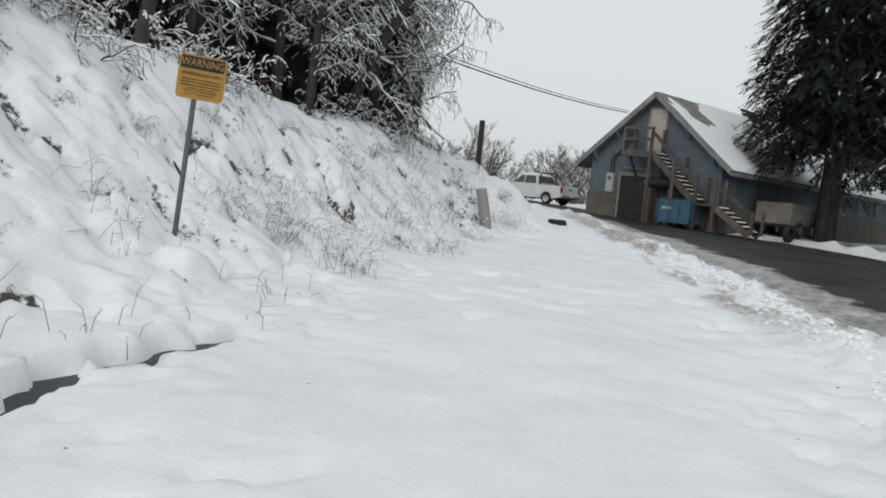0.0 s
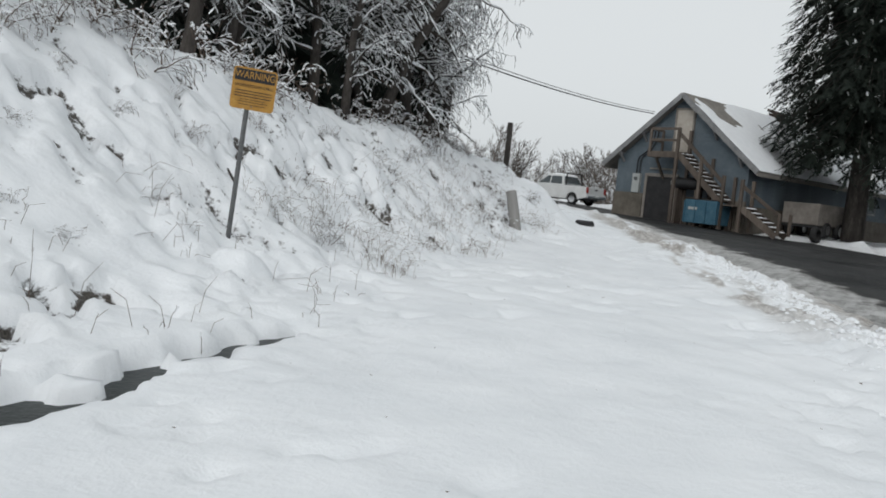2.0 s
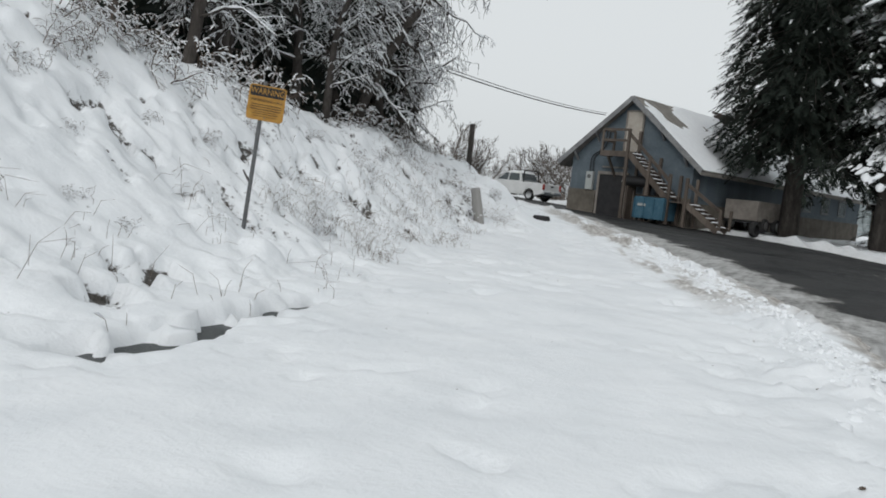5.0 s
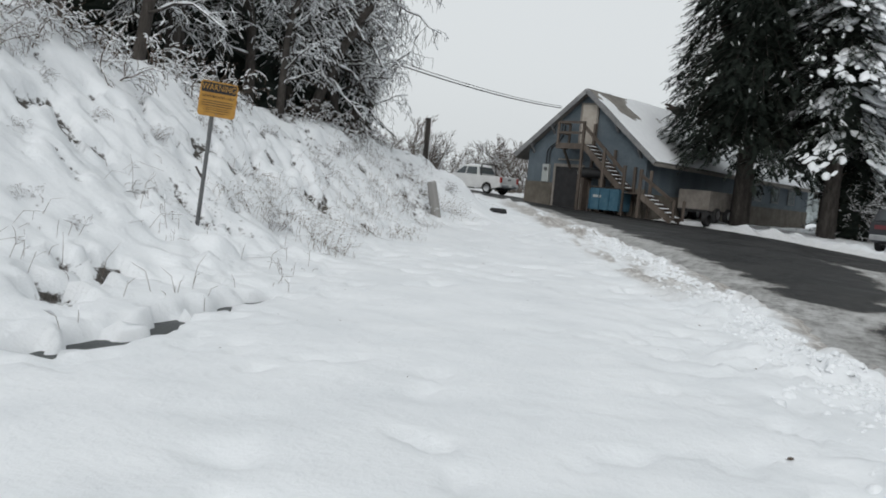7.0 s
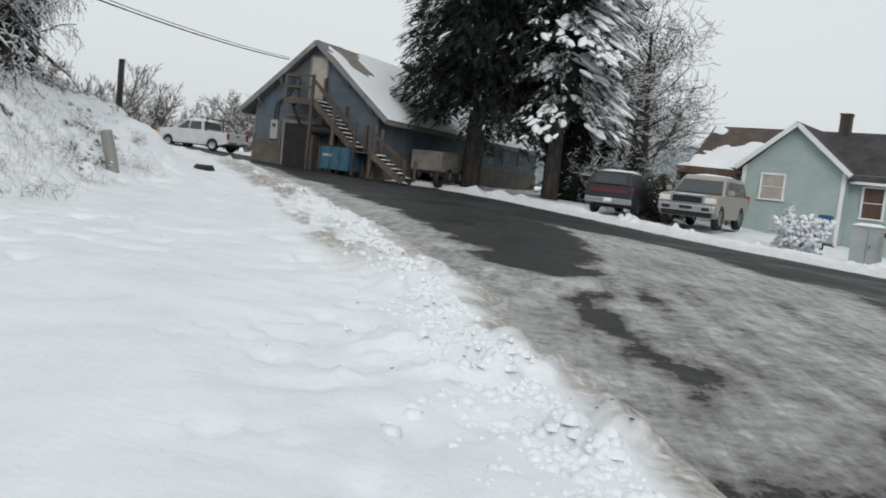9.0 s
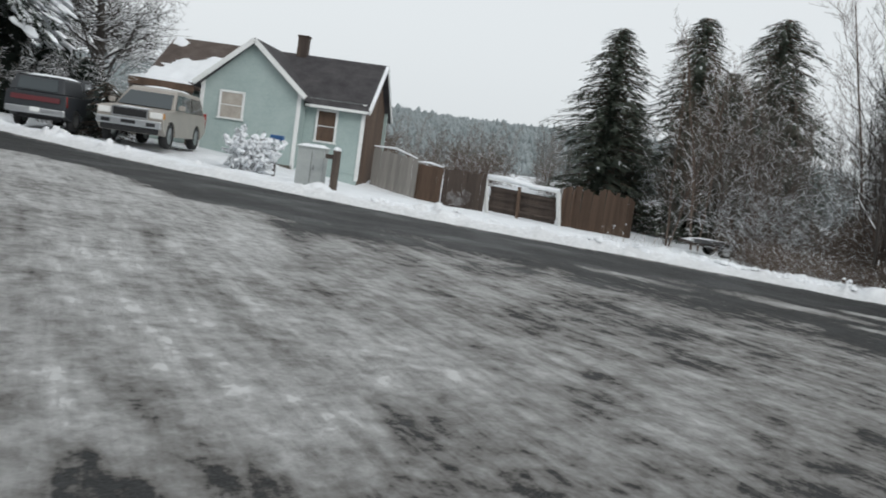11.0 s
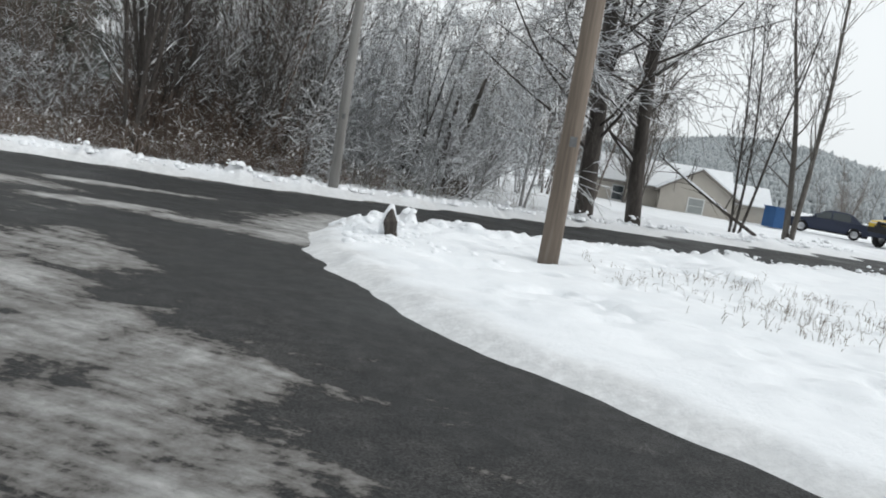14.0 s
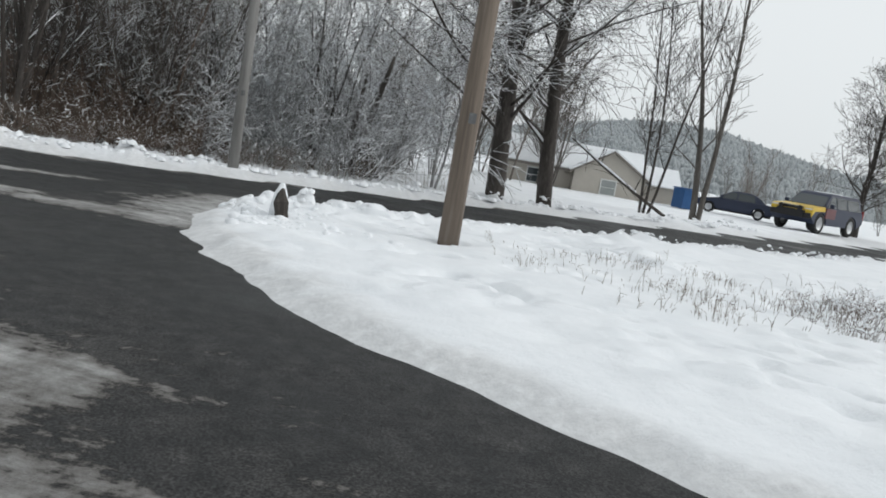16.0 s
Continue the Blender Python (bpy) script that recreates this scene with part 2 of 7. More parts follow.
M["palewood"] = surface("pale_faded_tan", [(0.27, 0.245, 0.21), (0.36, 0.33, 0.29), (0.44, 0.41, 0.365)], 3, 25, 0.8, bump=0.2)
M["teal"] = surface("pale_teal_paint", [(0.265, 0.335, 0.325), (0.335, 0.41, 0.395), (0.395, 0.465, 0.45)], 1.0, 18, 0.7, bump=0.15)
M["white"] = surface("white_paint", [(0.60, 0.61, 0.60), (0.74, 0.75, 0.74)], 2, 25, 0.6, bump=0.1)
M["roofbrown"] = surface("brown_shingles", [(0.06, 0.045, 0.04), (0.10, 0.08, 0.07), (0.15, 0.125, 0.11)], 1.5, 14, 0.9, bump=0.5)
M["roofdark"] = surface("dark_grey_shingles", [(0.03, 0.028, 0.03), (0.055, 0.052, 0.055), (0.085, 0.08, 0.08)], 1.5, 14, 0.9, bump=0.5)
M["rooftan"] = surface("tan_shingles", [(0.17, 0.145, 0.115), (0.26, 0.225, 0.18), (0.34, 0.30, 0.25)], 1.5, 14, 0.9, bump=0.5)
M["trimgrey"] = surface("weathered_grey_trim", [(0.10, 0.102, 0.105), (0.17, 0.172, 0.175), (0.26, 0.26, 0.26)], 3, 25, 0.8, bump=0.2)
M["barnroof"] = surface("weathered_tan_shingles", [(0.13, 0.12, 0.108), (0.20, 0.187, 0.17), (0.28, 0.262, 0.24)], 1.5, 14, 0.9, bump=0.5)
M["beige"] = surface("beige_siding", [(0.42, 0.39, 0.345), (0.50, 0.47, 0.42)], 1, 15, 0.75, bump=0.1)
# near-black colour that paints the shade inside openings
M["dark"] = surface("opening_shade", [(0.012, 0.012, 0.013), (0.03, 0.03, 0.032)], 3, 20, 0.8, bump=0.1)
M["steel"] = surface("galvanised_steel", [(0.07, 0.072, 0.075), (0.12, 0.123, 0.126), (0.18, 0.183, 0.186)], 4, 30, 0.6, 0.4, bump=0.15)
M["signyellow"] = surface("weathered_yellow_enamel", [(0.25, 0.128, 0.028), (0.37, 0.195, 0.038), (0.46, 0.265, 0.066)], 8, 60, 0.5, bump=0.05)
M["black"] = surface("black_paint", [(0.012, 0.012, 0.013), (0.022, 0.022, 0.023)], 6, 40, 0.5, bump=0.05)
M["rubber"] = surface("tyre_rubber", [(0.012, 0.012, 0.013), (0.028, 0.028, 0.028)], 8, 40, 0.8, bump=0.2)
M["bluesteel"] = surface("blue_dumpster_paint", [(0.02, 0.065, 0.10), (0.034, 0.095, 0.14), (0.07, 0.14, 0.185)], 2.5, 20, 0.6, bump=0.2)
M["greybox"] = surface("grey_green_enamel", [(0.27, 0.29, 0.285), (0.36, 0.38, 0.37)], 2, 20, 0.5, bump=0.05)
M["water"] = surface("dark_ditch_water", [(0.022, 0.027, 0.027), (0.04, 0.046, 0.045)], 3, 20, 0.3, bump=0.3, spec=0.06)
# distance haze is mixed into these two hill colours; the first also has frost
M["hill"] = surface("frosted_hazed_forest", [(0.18, 0.207, 0.212), (0.24, 0.272, 0.278), (0.32, 0.355, 0.363)], 0.12, 0.9, 0.95, bump=0.0)
M["hillhaze"] = surface("haze_tinted_far_forest", [(0.31, 0.335, 0.345), (0.35, 0.375, 0.385), (0.39, 0.415, 0.425)], 0.15, 1.2, 0.95, bump=0.0)
M["blueplastic"] = surface("blue_plastic", [(0.02, 0.075, 0.19), (0.035, 0.10, 0.24)], 3, 30, 0.4, bump=0.05)


def paint(name, c, rough=0.35, metal=0.0, dirt=0.75):
    return surface(name, [tuple(v * dirt for v in c), c], 1.8, 20, rough, metal, bump=0.03, spec=0.5)


M["p_white"] = paint("white_car_paint", (0.62, 0.63, 0.63))
M["p_tan"] = paint("champagne_car_paint", (0.34, 0.312, 0.278))
M["p_grey"] = paint("dark_grey_car_paint", (0.022, 0.026, 0.031), 0.5)
M["p_red"] = paint("dull_red_trim", (0.13, 0.03, 0.035))
M["p_navy"] = paint("navy_car_paint", (0.016, 0.025, 0.055), 0.5)
M["p_yellow"] = paint("yellow_car_paint", (0.62, 0.42, 0.03))
M["chrome"] = surface("dull_chrome", [(0.40, 0.41, 0.42), (0.55, 0.56, 0.57)], 4, 30, 0.3, 0.9, bump=0.03)
M["lamp_red"] = surface("red_tail_lens", [(0.25, 0.02, 0.02), (0.35, 0.04, 0.03)], 6, 40, 0.25, bump=0.0, spec=0.5)
M["lamp_clear"] = surface("clear_head_lens", [(0.55, 0.55, 0.53), (0.7, 0.7, 0.68)], 6, 40, 0.15, bump=0.0, spec=0.5)
M["lamp_amber"] = surface("amber_lens", [(0.5, 0.2, 0.03), (0.6, 0.28, 0.05)], 6, 40, 0.25, bump=0.0, spec=0.5)


def make_glass():
    m, nt, b = nodes_of("car_window_glass")
    b.inputs["Base Color"].default_value = (0.035, 0.045, 0.05, 1)
    b.inputs["Roughness"].default_value = 0.08
    b.inputs["Specular IOR Level"].default_value = 0.6
    return m


M["glass"] = make_glass()

# ---- building helpers ----
class Mesh:
    """Vertices and faces gathered for one mesh, with a material slot per face."""

    def __init__(self):
        self.v, self.f, self.m = [], [], []

    def add(self, verts, faces, slot=0):
        o = len(self.v)
        self.v.extend(tuple(p) for p in verts)
        self.f.extend(tuple(i + o for i in f) for f in faces)
        self.m.extend([slot] * len(faces))
        return self

    def box(self, c, s, rot=0.0, slot=0, tilt=None):
        x, y, z = s[0] / 2, s[1] / 2, s[2] / 2
        pts = [Vector((i * x, j * y, k * z)) for k in (-1, 1) for j in (-1, 1) for i in (-1, 1)]
        mt = Matrix.Rotation(rot, 4, "Z")
        if tilt is not None:
            mt = mt @ tilt
        pts = [mt @ p + Vector(c) for p in pts]
        return self.add(pts, [(0, 2, 3, 1), (4, 5, 7, 6), (0, 1, 5, 4), (2, 6, 7, 3), (0, 4, 6, 2), (1, 3, 7, 5)], slot)

    def beam(self, a, b, w, h, slot=0):
        """A squared beam from a to b, w wide and h deep."""
        a, b = Vector(a), Vector(b)
        d = (b - a).normalized()
        up = Vector((0, 0, 1)) if abs(d.z) < 0.95 else Vector((0, 1, 0))
        s = d.cross(up).normalized()
        u = s.cross(d)
        pts = [p + s * (i * w / 2) + u * (k * h / 2) for p in (a, b) for k in (-1, 1) for i in (-1, 1)]
        return self.add(pts, [(0, 2, 3, 1), (4, 5, 7, 6), (0, 1, 5, 4), (2, 6, 7, 3), (0, 4, 6, 2), (1, 3, 7, 5)], slot)

    def tube(self, path, radii, sides=6, slot=0, cap=True):
        path = [Vector(p) for p in path]
        n = len(path)
        vs, fs = [], []
        ref = Vector((0.31, 0.95, 0.07))
        for i, p in enumerate(path):
            d = (path[min(i + 1, n - 1)] - path[max(i - 1, 0)]).normalized()
            s = d.cross(ref)
            s = s.normalized() if s.length > 1e-4 else Vector((1, 0, 0))
            u = d.cross(s)
            for k in range(sides):
                a = 2 * math.pi * k / sides
                vs.append(p + (s * math.cos(a) + u * math.sin(a)) * radii[i])
        for i in range(n - 1):
            for k in range(sides):
                k2 = (k + 1) % sides
                fs.append((i * sides + k, i * sides + k2, (i + 1) * sides + k2, (i + 1) * sides + k))
        if cap:
            fs.append(tuple(range(sides))[::-1])
            fs.append(tuple((n - 1) * sides + k for k in range(sides)))
        return self.add(vs, fs, slot)

    def prism(self, outline, a, b, slot=0):
        """outline: points (u, z) of a polygon; a, b: its two places as functions of (u, z)."""
        n = len(outline)
        vs = [a(*p) for p in outline] + [b(*p) for p in outline]
        fs = [tuple(range(n))[::-1], tuple(range(n, 2 * n))] + [(i, (i + 1) % n, n + (i + 1) % n, n + i) for i in range(n)]
        return self.add(vs, fs, slot)

    def make(self, name, *mats, smooth=False):
        me = bpy.data.meshes.new(name)
        me.from_pydata(self.v, [], self.f)
        for mt in mats:
            me.materials.append(M[mt] if isinstance(mt, str) else mt)
        if len(mats) > 1:
            me.polygons.foreach_set("material_index", self.m)
        if smooth:
            me.polygons.foreach_set("use_smooth", [True] * len(me.polygons))
        me.update()
        return me


def thing(name, label, category, at=(0, 0, 0), rot=0.0, group="", kind=""):
    e = new(name)
    e.matrix_world = pose(*at, 0, 0, rot)
    return tagged(e, label, category, group, kind)


def part(name, mesh, parent, label="", at=None, bevel=0.0):
    ob = new(name, mesh)
    ob.parent = parent
    if at is not None:
        ob.matrix_basis = at
    if label:
        tagged(ob, label)
    if bevel:
        md = ob.modifiers.new("bevel", "BEVEL")
        md.width, md.segments, md.limit_method = bevel, 2, "ANGLE"
    return ob


def solo(name, mesh, label, category, at=(0, 0, 0), rot=0.0, group="", kind=""):
    ob = new(name, mesh)
    ob.matrix_world = pose(*at, 0, 0, rot)
    return tagged(ob, label, category, group, kind)


# ---- the lie of the land ----
def soft(v, w):
    return 0.5 * (v + np.sqrt(v * v + w * w))


def step(a, b, v):
    v = np.clip((v - a) / (b - a), 0, 1)
    return v * v * (3 - 2 * v)


def lattice(ix, iy, seed):
    h = (ix.astype(np.int64) * 374761393 + iy.astype(np.int64) * 668265263 + seed * 1442695041) & 0x7FFFFFFF
    h = ((h ^ (h >> 13)) * 1274126177) & 0x7FFFFFFF
    return ((h ^ (h >> 16)) & 0xFFFF) / 65535.0


def bumps(x, y, size, octaves=3, seed=1):
    """Fractal value noise, 0 to 1, for arrays."""
    total, amp, norm = 0.0, 1.0, 0.0
    for o in range(octaves):
        c, q = math.cos(0.6 + 0.9 * o), math.sin(0.6 + 0.9 * o)
        u, v = (x * c - y * q) / size + 17.3 * o, (x * q + y * c) / size - 9.1 * o
        iu, iv = np.floor(u), np.floor(v)
        fu, fv = u - iu, v - iv
        fu, fv = fu * fu * (3 - 2 * fu), fv * fv * (3 - 2 * fv)
        a, b = lattice(iu, iv, seed + o), lattice(iu + 1, iv, seed + o)
        g, h = lattice(iu, iv + 1, seed + o), lattice(iu + 1, iv + 1, seed + o)
        total = total + amp * ((a * (1 - fu) + b * fu) * (1 - fv) + (g * (1 - fu) + h * fu) * fv)
        norm += amp
        amp *= 0.5
        size *= 0.5
    return total / norm


PIVOT, TURN = (8.6, -1.9), 1.95


def share(az):
    """How far the land in a direction from the road mouth takes part in the bend to the south: none at the house, all at the island."""
    return step(32.0, -2.0, az) * step(-175.0, -120.0, az)


def bend(x, y, way=1):
    """Turns a place of the straight plan into the bent one; way -1 turns it back."""
    dx, dy = x - PIVOT[0], y - PIVOT[1]
    rad, az = np.hypot(dx, dy), np.degrees(np.arctan2(dy, dx))
    if way > 0:
        az2 = az + TURN * share(az)
    else:
        az2 = az
        for _ in range(4):
            az2 = az - TURN * share(az2)
    a = np.radians(az2)
    return PIVOT[0] + rad * np.cos(a), PIVOT[1] + rad * np.sin(a)


def bent(x, y):
    p = bend(np.array([float(x)]), np.array([float(y)]))
    return float(p[0][0]), float(p[1][0])


def plain(x, y):
    fall = -0.035 * (soft(x - 4, 4) - 0.85 * soft(x - 21, 4) - 0.15 * soft(x - 80, 4))
    yy = soft(y - 45, 6)
    a, b = 0.048 * (soft(y - 13, 4) - 0.8 * yy - 0.2 * soft(y - 90, 9)), 0.030 * (soft(y, 3) - 0.8 * yy - 0.2 * soft(y - 90, 9))
    m = step(2, 9, x)
    return 0.05 + fall + a * (1 - m) + b * m


def toe(y):
    """The line where the bank meets the pull-out; past the last post it draws back."""
    return -2.5 + 0.27 * (y - 3) - 0.5 * soft(y - 27, 3) + 0.01


def bank(x, y):
    """The steep bank beside the pull-out, above its toe, with a rounded crest."""
    d = np.maximum((toe(y) - x) * 0.965, 0)
    k = 0.13 * (1 + 0.1 * np.clip(y - 8, 0, 14))
    d0 = 0.85 / (2 * k)
    h = np.where(d < d0, k * d * d, k * d0 * d0 + 0.85 * (d - d0))
    crest = np.interp(y, [0, 9, 14, 19, 25, 30, 36, 44], [4.6, 3.6, 2.75, 2.25, 1.75, 1.35, 0.7, 0.2])
    s = h - crest
    heap = 0.85 * np.exp(-((x - 1.7) / 0.95) ** 2 - ((y - 23.0) / 2.4) ** 2)
    return heap + np.where(s > -0.4, crest - 0.4 + 0.4 * (1 - np.exp(-np.maximum(s + 0.4, 0) / 0.4)) + 0.10 * np.maximum(s, 0) / (1 + 0.05 * np.maximum(s, 0)), h)


def far_edge(y):
    return np.interp(y, [-90, -41, -27, -18, -10, -6, -2, 3, 7, 10, 12, 15, 18, 21, 25, 32, 36, 38.5, 42, 50, 60, 80],
                     [75, 45, 37.5, 32.6, 29.9, 28.3, 26.9, 25.5, 23.7, 21.9, 20.7, 19.3, 18.2, 17.6, 17.2, 16.6, 14.5, 10.6, 9.2, 9.5, 8, 5])


def near_edge(y):
    """Where the snow of the pull-out and of the far verge ends, west of the road."""
    return np.interp(y, [-30, -12, -7, -4, -1, 1.5, 4.2, 5.2, 7.4, 10, 13, 20, 27, 33.6, 40, 48, 60, 80],
                     [-30, -8, -2.5, 0.5, 2.9, 3.9, 4.4, 4.6, 5.1, 5.5, 5.9, 6.2, 6.1, 6.4, 4.2, 2.0, -1, -6])


def island_in(x, y):
    """How far inside the snowy island between the drive and the road a place lies."""
    drive = np.interp(x, [-30, 0, 8, 12.6, 13.4, 14.8, 16.5, 17.6, 19.5, 22.2], [-22, -9.5, -5.2, -3.3, -2.8, -2.38, -1.96, -1.8, -1.8, -2.6]) - y
    road = np.interp(y, [-90, -38, -25.8, -16.8, -12.4, -8.5, -5.6, -2.8, 0], [66, 37.5, 30.6, 26.4, 25.0, 24.2, 22.9, 22.0, 21.5]) - x
    return np.minimum(drive * 0.95, road * 0.95)


def blot(x, y, cx, cy, rx, ry, turn=0.0):
    """A soft oval spot, 1 in its middle."""
    c, q = math.cos(turn), math.sin(turn)
    u, v = ((x - cx) * c + (y - cy) * q) / rx, (-(x - cx) * q + (y - cy) * c) / ry
    return np.exp(-(u * u + v * v) ** 1.5)


def slush_cover(x, y):
    """How much of the asphalt wet, driven-over snow hides, 0 to 1."""
    w = (bumps(x, y, 2.4, 3, 72) - 0.5) * 2.2
    outer = np.interp(y, [2, 5, 7, 8.4, 10, 16, 21, 26, 32], [8.6, 10.2, 11.8, 13.2, 14.5, 14.2, 12.3, 10.8, 9.0]) + w
    c = 0.97 * step(0.5, -0.9, x - outer) * step(0.0, 3.2, y + 0.2 * w) * step(36, 28, y)
    # the mottled apron where wheels turn in from the road
    south = y + 1.5 - 0.40 * (x - 13.3) + 0.4 * w
    c = np.maximum(c, 0.68 * step(-0.3, 1.3, south) * step(18.2, 15.4, x + 0.25 * (y - 4) + w) * step(10.5, 7.0, y))
    c = np.maximum(c, 0.42 * step(-0.2, 1.0, south) * step(20.5, 17, x + 0.2 * y) * step(11, 8, y))
    for cx, cy, rx, ry in ((20.3, 3.3, 0.75, 2.2), (19.4, 0.9, 0.45, 1.3), (19.1, -0.4, 0.45, 0.9), (19.4, -1.9, 0.9, 0.7), (18.6, 5.5, 0.5, 1.6), (22.0, 1.5, 0.35, 1.8)):
        c = np.maximum(c, 0.80 * blot(x, y, cx, cy, rx, ry, 0.25))
    c = np.maximum(c, 0.55 * step(0.9, 0.1, far_edge(y) - x))
    c = np.maximum(c, 0.72 * step(1.6, 0.1, x - near_edge(y)) * step(-6, 2, y))
    c = np.maximum(c, 0.95 * step(1.7, 0.0, -island_in(x, y)) * step(17.4, 18.8, x) * step(27, 24, x))
    c = np.maximum(c, 0.30 * step(6, 9, x) * step(-5, -1, y) * step(14.0, 12, x))
    c = np.maximum(c, 0.35 * blot(x, y, 12.5, -1.5, 0.5, 0.25, 0.4))
    for cx, cy, rx, ry in ((13.7, -0.85, 0.4, 0.16), (12.6, -1.1, 0.4, 0.16), (12.0, -1.5, 0.3, 0.10), (11.6, -1.72, 0.25, 0.09), (12.9, -0.55, 0.4, 0.18)):
        c = np.maximum(c, 0.6 * blot(x, y, cx, cy, rx, ry, -0.25))
    # bare lanes and spots worn by wheels
    c = c * (1 - 0.85 * blot(x, y, 9.9, 2.5, 0.14, 0.14))
    lane = np.interp(y, [3, 6, 8, 11, 14, 18, 24, 30], [5.0, 5.7, 6.7, 7.7, 8.7, 9.7, 10.2, 10.0]) + 0.35 * w
    half = np.interp(y, [3, 4, 6, 7.8, 8.7, 9.8, 13, 18, 28], [0.0, 0.2, 0.26, 0.15, -0.5, 0.55, 1.5, 2.3, 2.9]) + 0.8 * (bumps(x, y, 0.7, 4, 75) - 0.5)
    c = c * (1 - 0.94 * step(0.4, -0.3, np.abs(x - lane) - half) * step(3, 4.5, y))
    shelf = x - near_edge(y)
    c = np.maximum(c, 0.66 * step(1.05, 0.6, shelf + 0.3 * w) * step(-4, 2, y) * step(30, 24, y))
    for off, deep in ((0.0, 0.30), (0.62, 0.22), (1.9, 0.18), (2.5, 0.14), (3.6, 0.14)):
        mid = np.interp(y, [1, 2.4, 3.6, 5.2, 7.5, 10, 14], [5.8, 5.9, 6.1, 6.5, 7.4, 8.8, 11.5]) + off * (1 + 0.06 * (y - 4))
        c = c - deep * step(0.26, 0.10, np.abs(x - mid + 0.12 * (bumps(x, y, 0.8, 2, 73) - 0.5))) * step(0.5, 2.5, y) * step(11, 7, y) * c
    return np.clip(c, 0, 1)


def streaks(x, y):
    """Long marks of turning wheels, 0 to 1."""
    rad, ang = np.hypot(x - 2.5, y - 15.5), np.arctan2(y - 15.5, x - 2.5)
    a = bumps(rad * 1.0, ang * 4.0, 0.55, 3, 41)
    b = bumps((x * 0.42 + y * 0.91) * 0.9, (x * 0.91 - y * 0.42) * 0.16, 0.5, 3, 42)
    return 0.6 * a + 0.4 * b


# weedy openings in the snow of the bank: x, y, size
TUFTS = [(-4.98, 7.35, 0.28), (-4.29, 6.13, 0.24), (-3.78, 6.32, 0.2), (-5.28, 8.72, 0.22), (-4.63, 9.01, 0.2), (-2.3, 10.78, 0.26),
         (-2.15, 12.5, 0.24), (-2.8, 11.9, 0.3), (-1.9, 15.0, 0.3), (-4.49, 10.44, 0.22), (-3.8, 8.2, 0.12), (-3.06, 4.02, 0.1)]


def lay_of(x, y):
    """Height and dirt of the snow sheet, and its litter with the painted shade of hollows."""
    x, y = bend(x, y, -1)
    base = plain(x, y) + bank(x, y)
    # the land falls away behind the far verge, towards the fence and the wood
    base = base - np.clip(0.046 * (x - far_edge(y) - 1.0), 0, 0.9) * step(27.5, 22, y) * step(-1, 5, y)
    wob = (bumps(x, y, 1.6, 4, 5) - 0.5) * 0.8 + (bumps(x, y, 0.35, 2, 8) - 0.5) * 0.3
    isl = island_in(x, y) - 0.22
    inside = np.maximum(np.maximum(near_edge(y) - x + wob * 0.8, x - far_edge(y) + wob * 0.3), isl + wob * 0.35)
    inside = np.where(x < toe(y) + 1, 5, inside)
    clods = step(0.46, 0.72, bumps(x, y, 0.26, 2, 21)) * step(0.3, 0.7, bumps(x, y, 1.1, 2, 22))
    rim = np.exp(-((inside - 0.7) / 0.9) ** 2)
    deep = np.where(inside < 0.22, inside * 0.42, 0.0924 + (np.minimum(inside, 1.2) - 0.22) * 0.06)
    tip = step(18.5, 20.0, x)
    heave = np.where(near_edge(y) - x > -1.5, 0.15, np.where(isl > -1.0, 0.03 + 0.07 * tip, 0.14))
    deep = np.maximum(deep, -0.3) + rim * clods * heave * step(0.0, 0.3, inside)
    calm = step(0.3, 2.0, inside)
    deep = deep + calm * ((bumps(x, y, 2.2, 3, 31) - 0.5) * 0.13 + (bumps(x, y, 0.45, 3, 32) - 0.5) * (0.06 + 0.10 * step(3.2, 0.8, inside)))
    # trampled and sunken spots
    pits = step(0.62, 0.80, bumps(x, y, 0.42, 2, 34)) * step(0.40, 0.6, bumps(x, y, 3.0, 2, 35))
    deep = deep - calm * pits * 0.10
    prints = step(0.66, 0.76, bumps(x, y, 0.20, 1, 86)) * step(0.45, 0.62, bumps(x, y, 1.7, 2, 87))
    deep = deep - calm * prints * 0.05
    berm = np.exp(-((x - far_edge(y) - 0.6) / 0.5) ** 2) * (0.08 + 0.20 * clods * bumps(x, y, 2.0, 2, 23))
    berm = berm + np.exp(-((isl - 0.5) / 0.45) ** 2) * step(19, 22, x) * (0.05 + 0.30 * clods * bumps(x, y, 2.0, 2, 24))
    deep = deep + berm
    lay = np.maximum(deep, -0.06)
    slush_edge = np.where(near_edge(y) - x > -1.5, 1.0, 0.35)
    dirt = slush_edge * np.maximum(0.92 * step(0.55, 0.12, inside + 0.5 * (bumps(x, y, 0.5, 3, 46) - 0.5)), 0.62 * step(0.30 + 1.9 * step(6, 13, y), 0.1, inside) * step(0.42, 0.62, bumps((x - near_edge(y)) * 1.0, y * 0.30, 0.42, 4, 45)))
    track = step(1.1, 0.5, np.abs(x - near_edge(y) + 1.0 + 0.5 * (bumps(x, y, 2.0, 2, 83) - 0.5))) * step(7, 12, y) * step(40, 30, y)
    dirt = np.maximum(dirt, 0.85 * track * step(0.40, 0.56, bumps((x - near_edge(y)) * 1.0, y * 0.22, 0.40, 4, 84)))
    lay = lay - 0.05 * track * bumps((x - near_edge(y)) * 1.0, y * 0.25, 0.3, 3, 85)
    # uneven snow over the weeds of the bank
    onbank = step(0.2, 1.2, toe(y) - x)
    pillow = bumps(x, y, 0.55, 2, 51)
    puffs = bumps(x, y, 0.27, 2, 52)
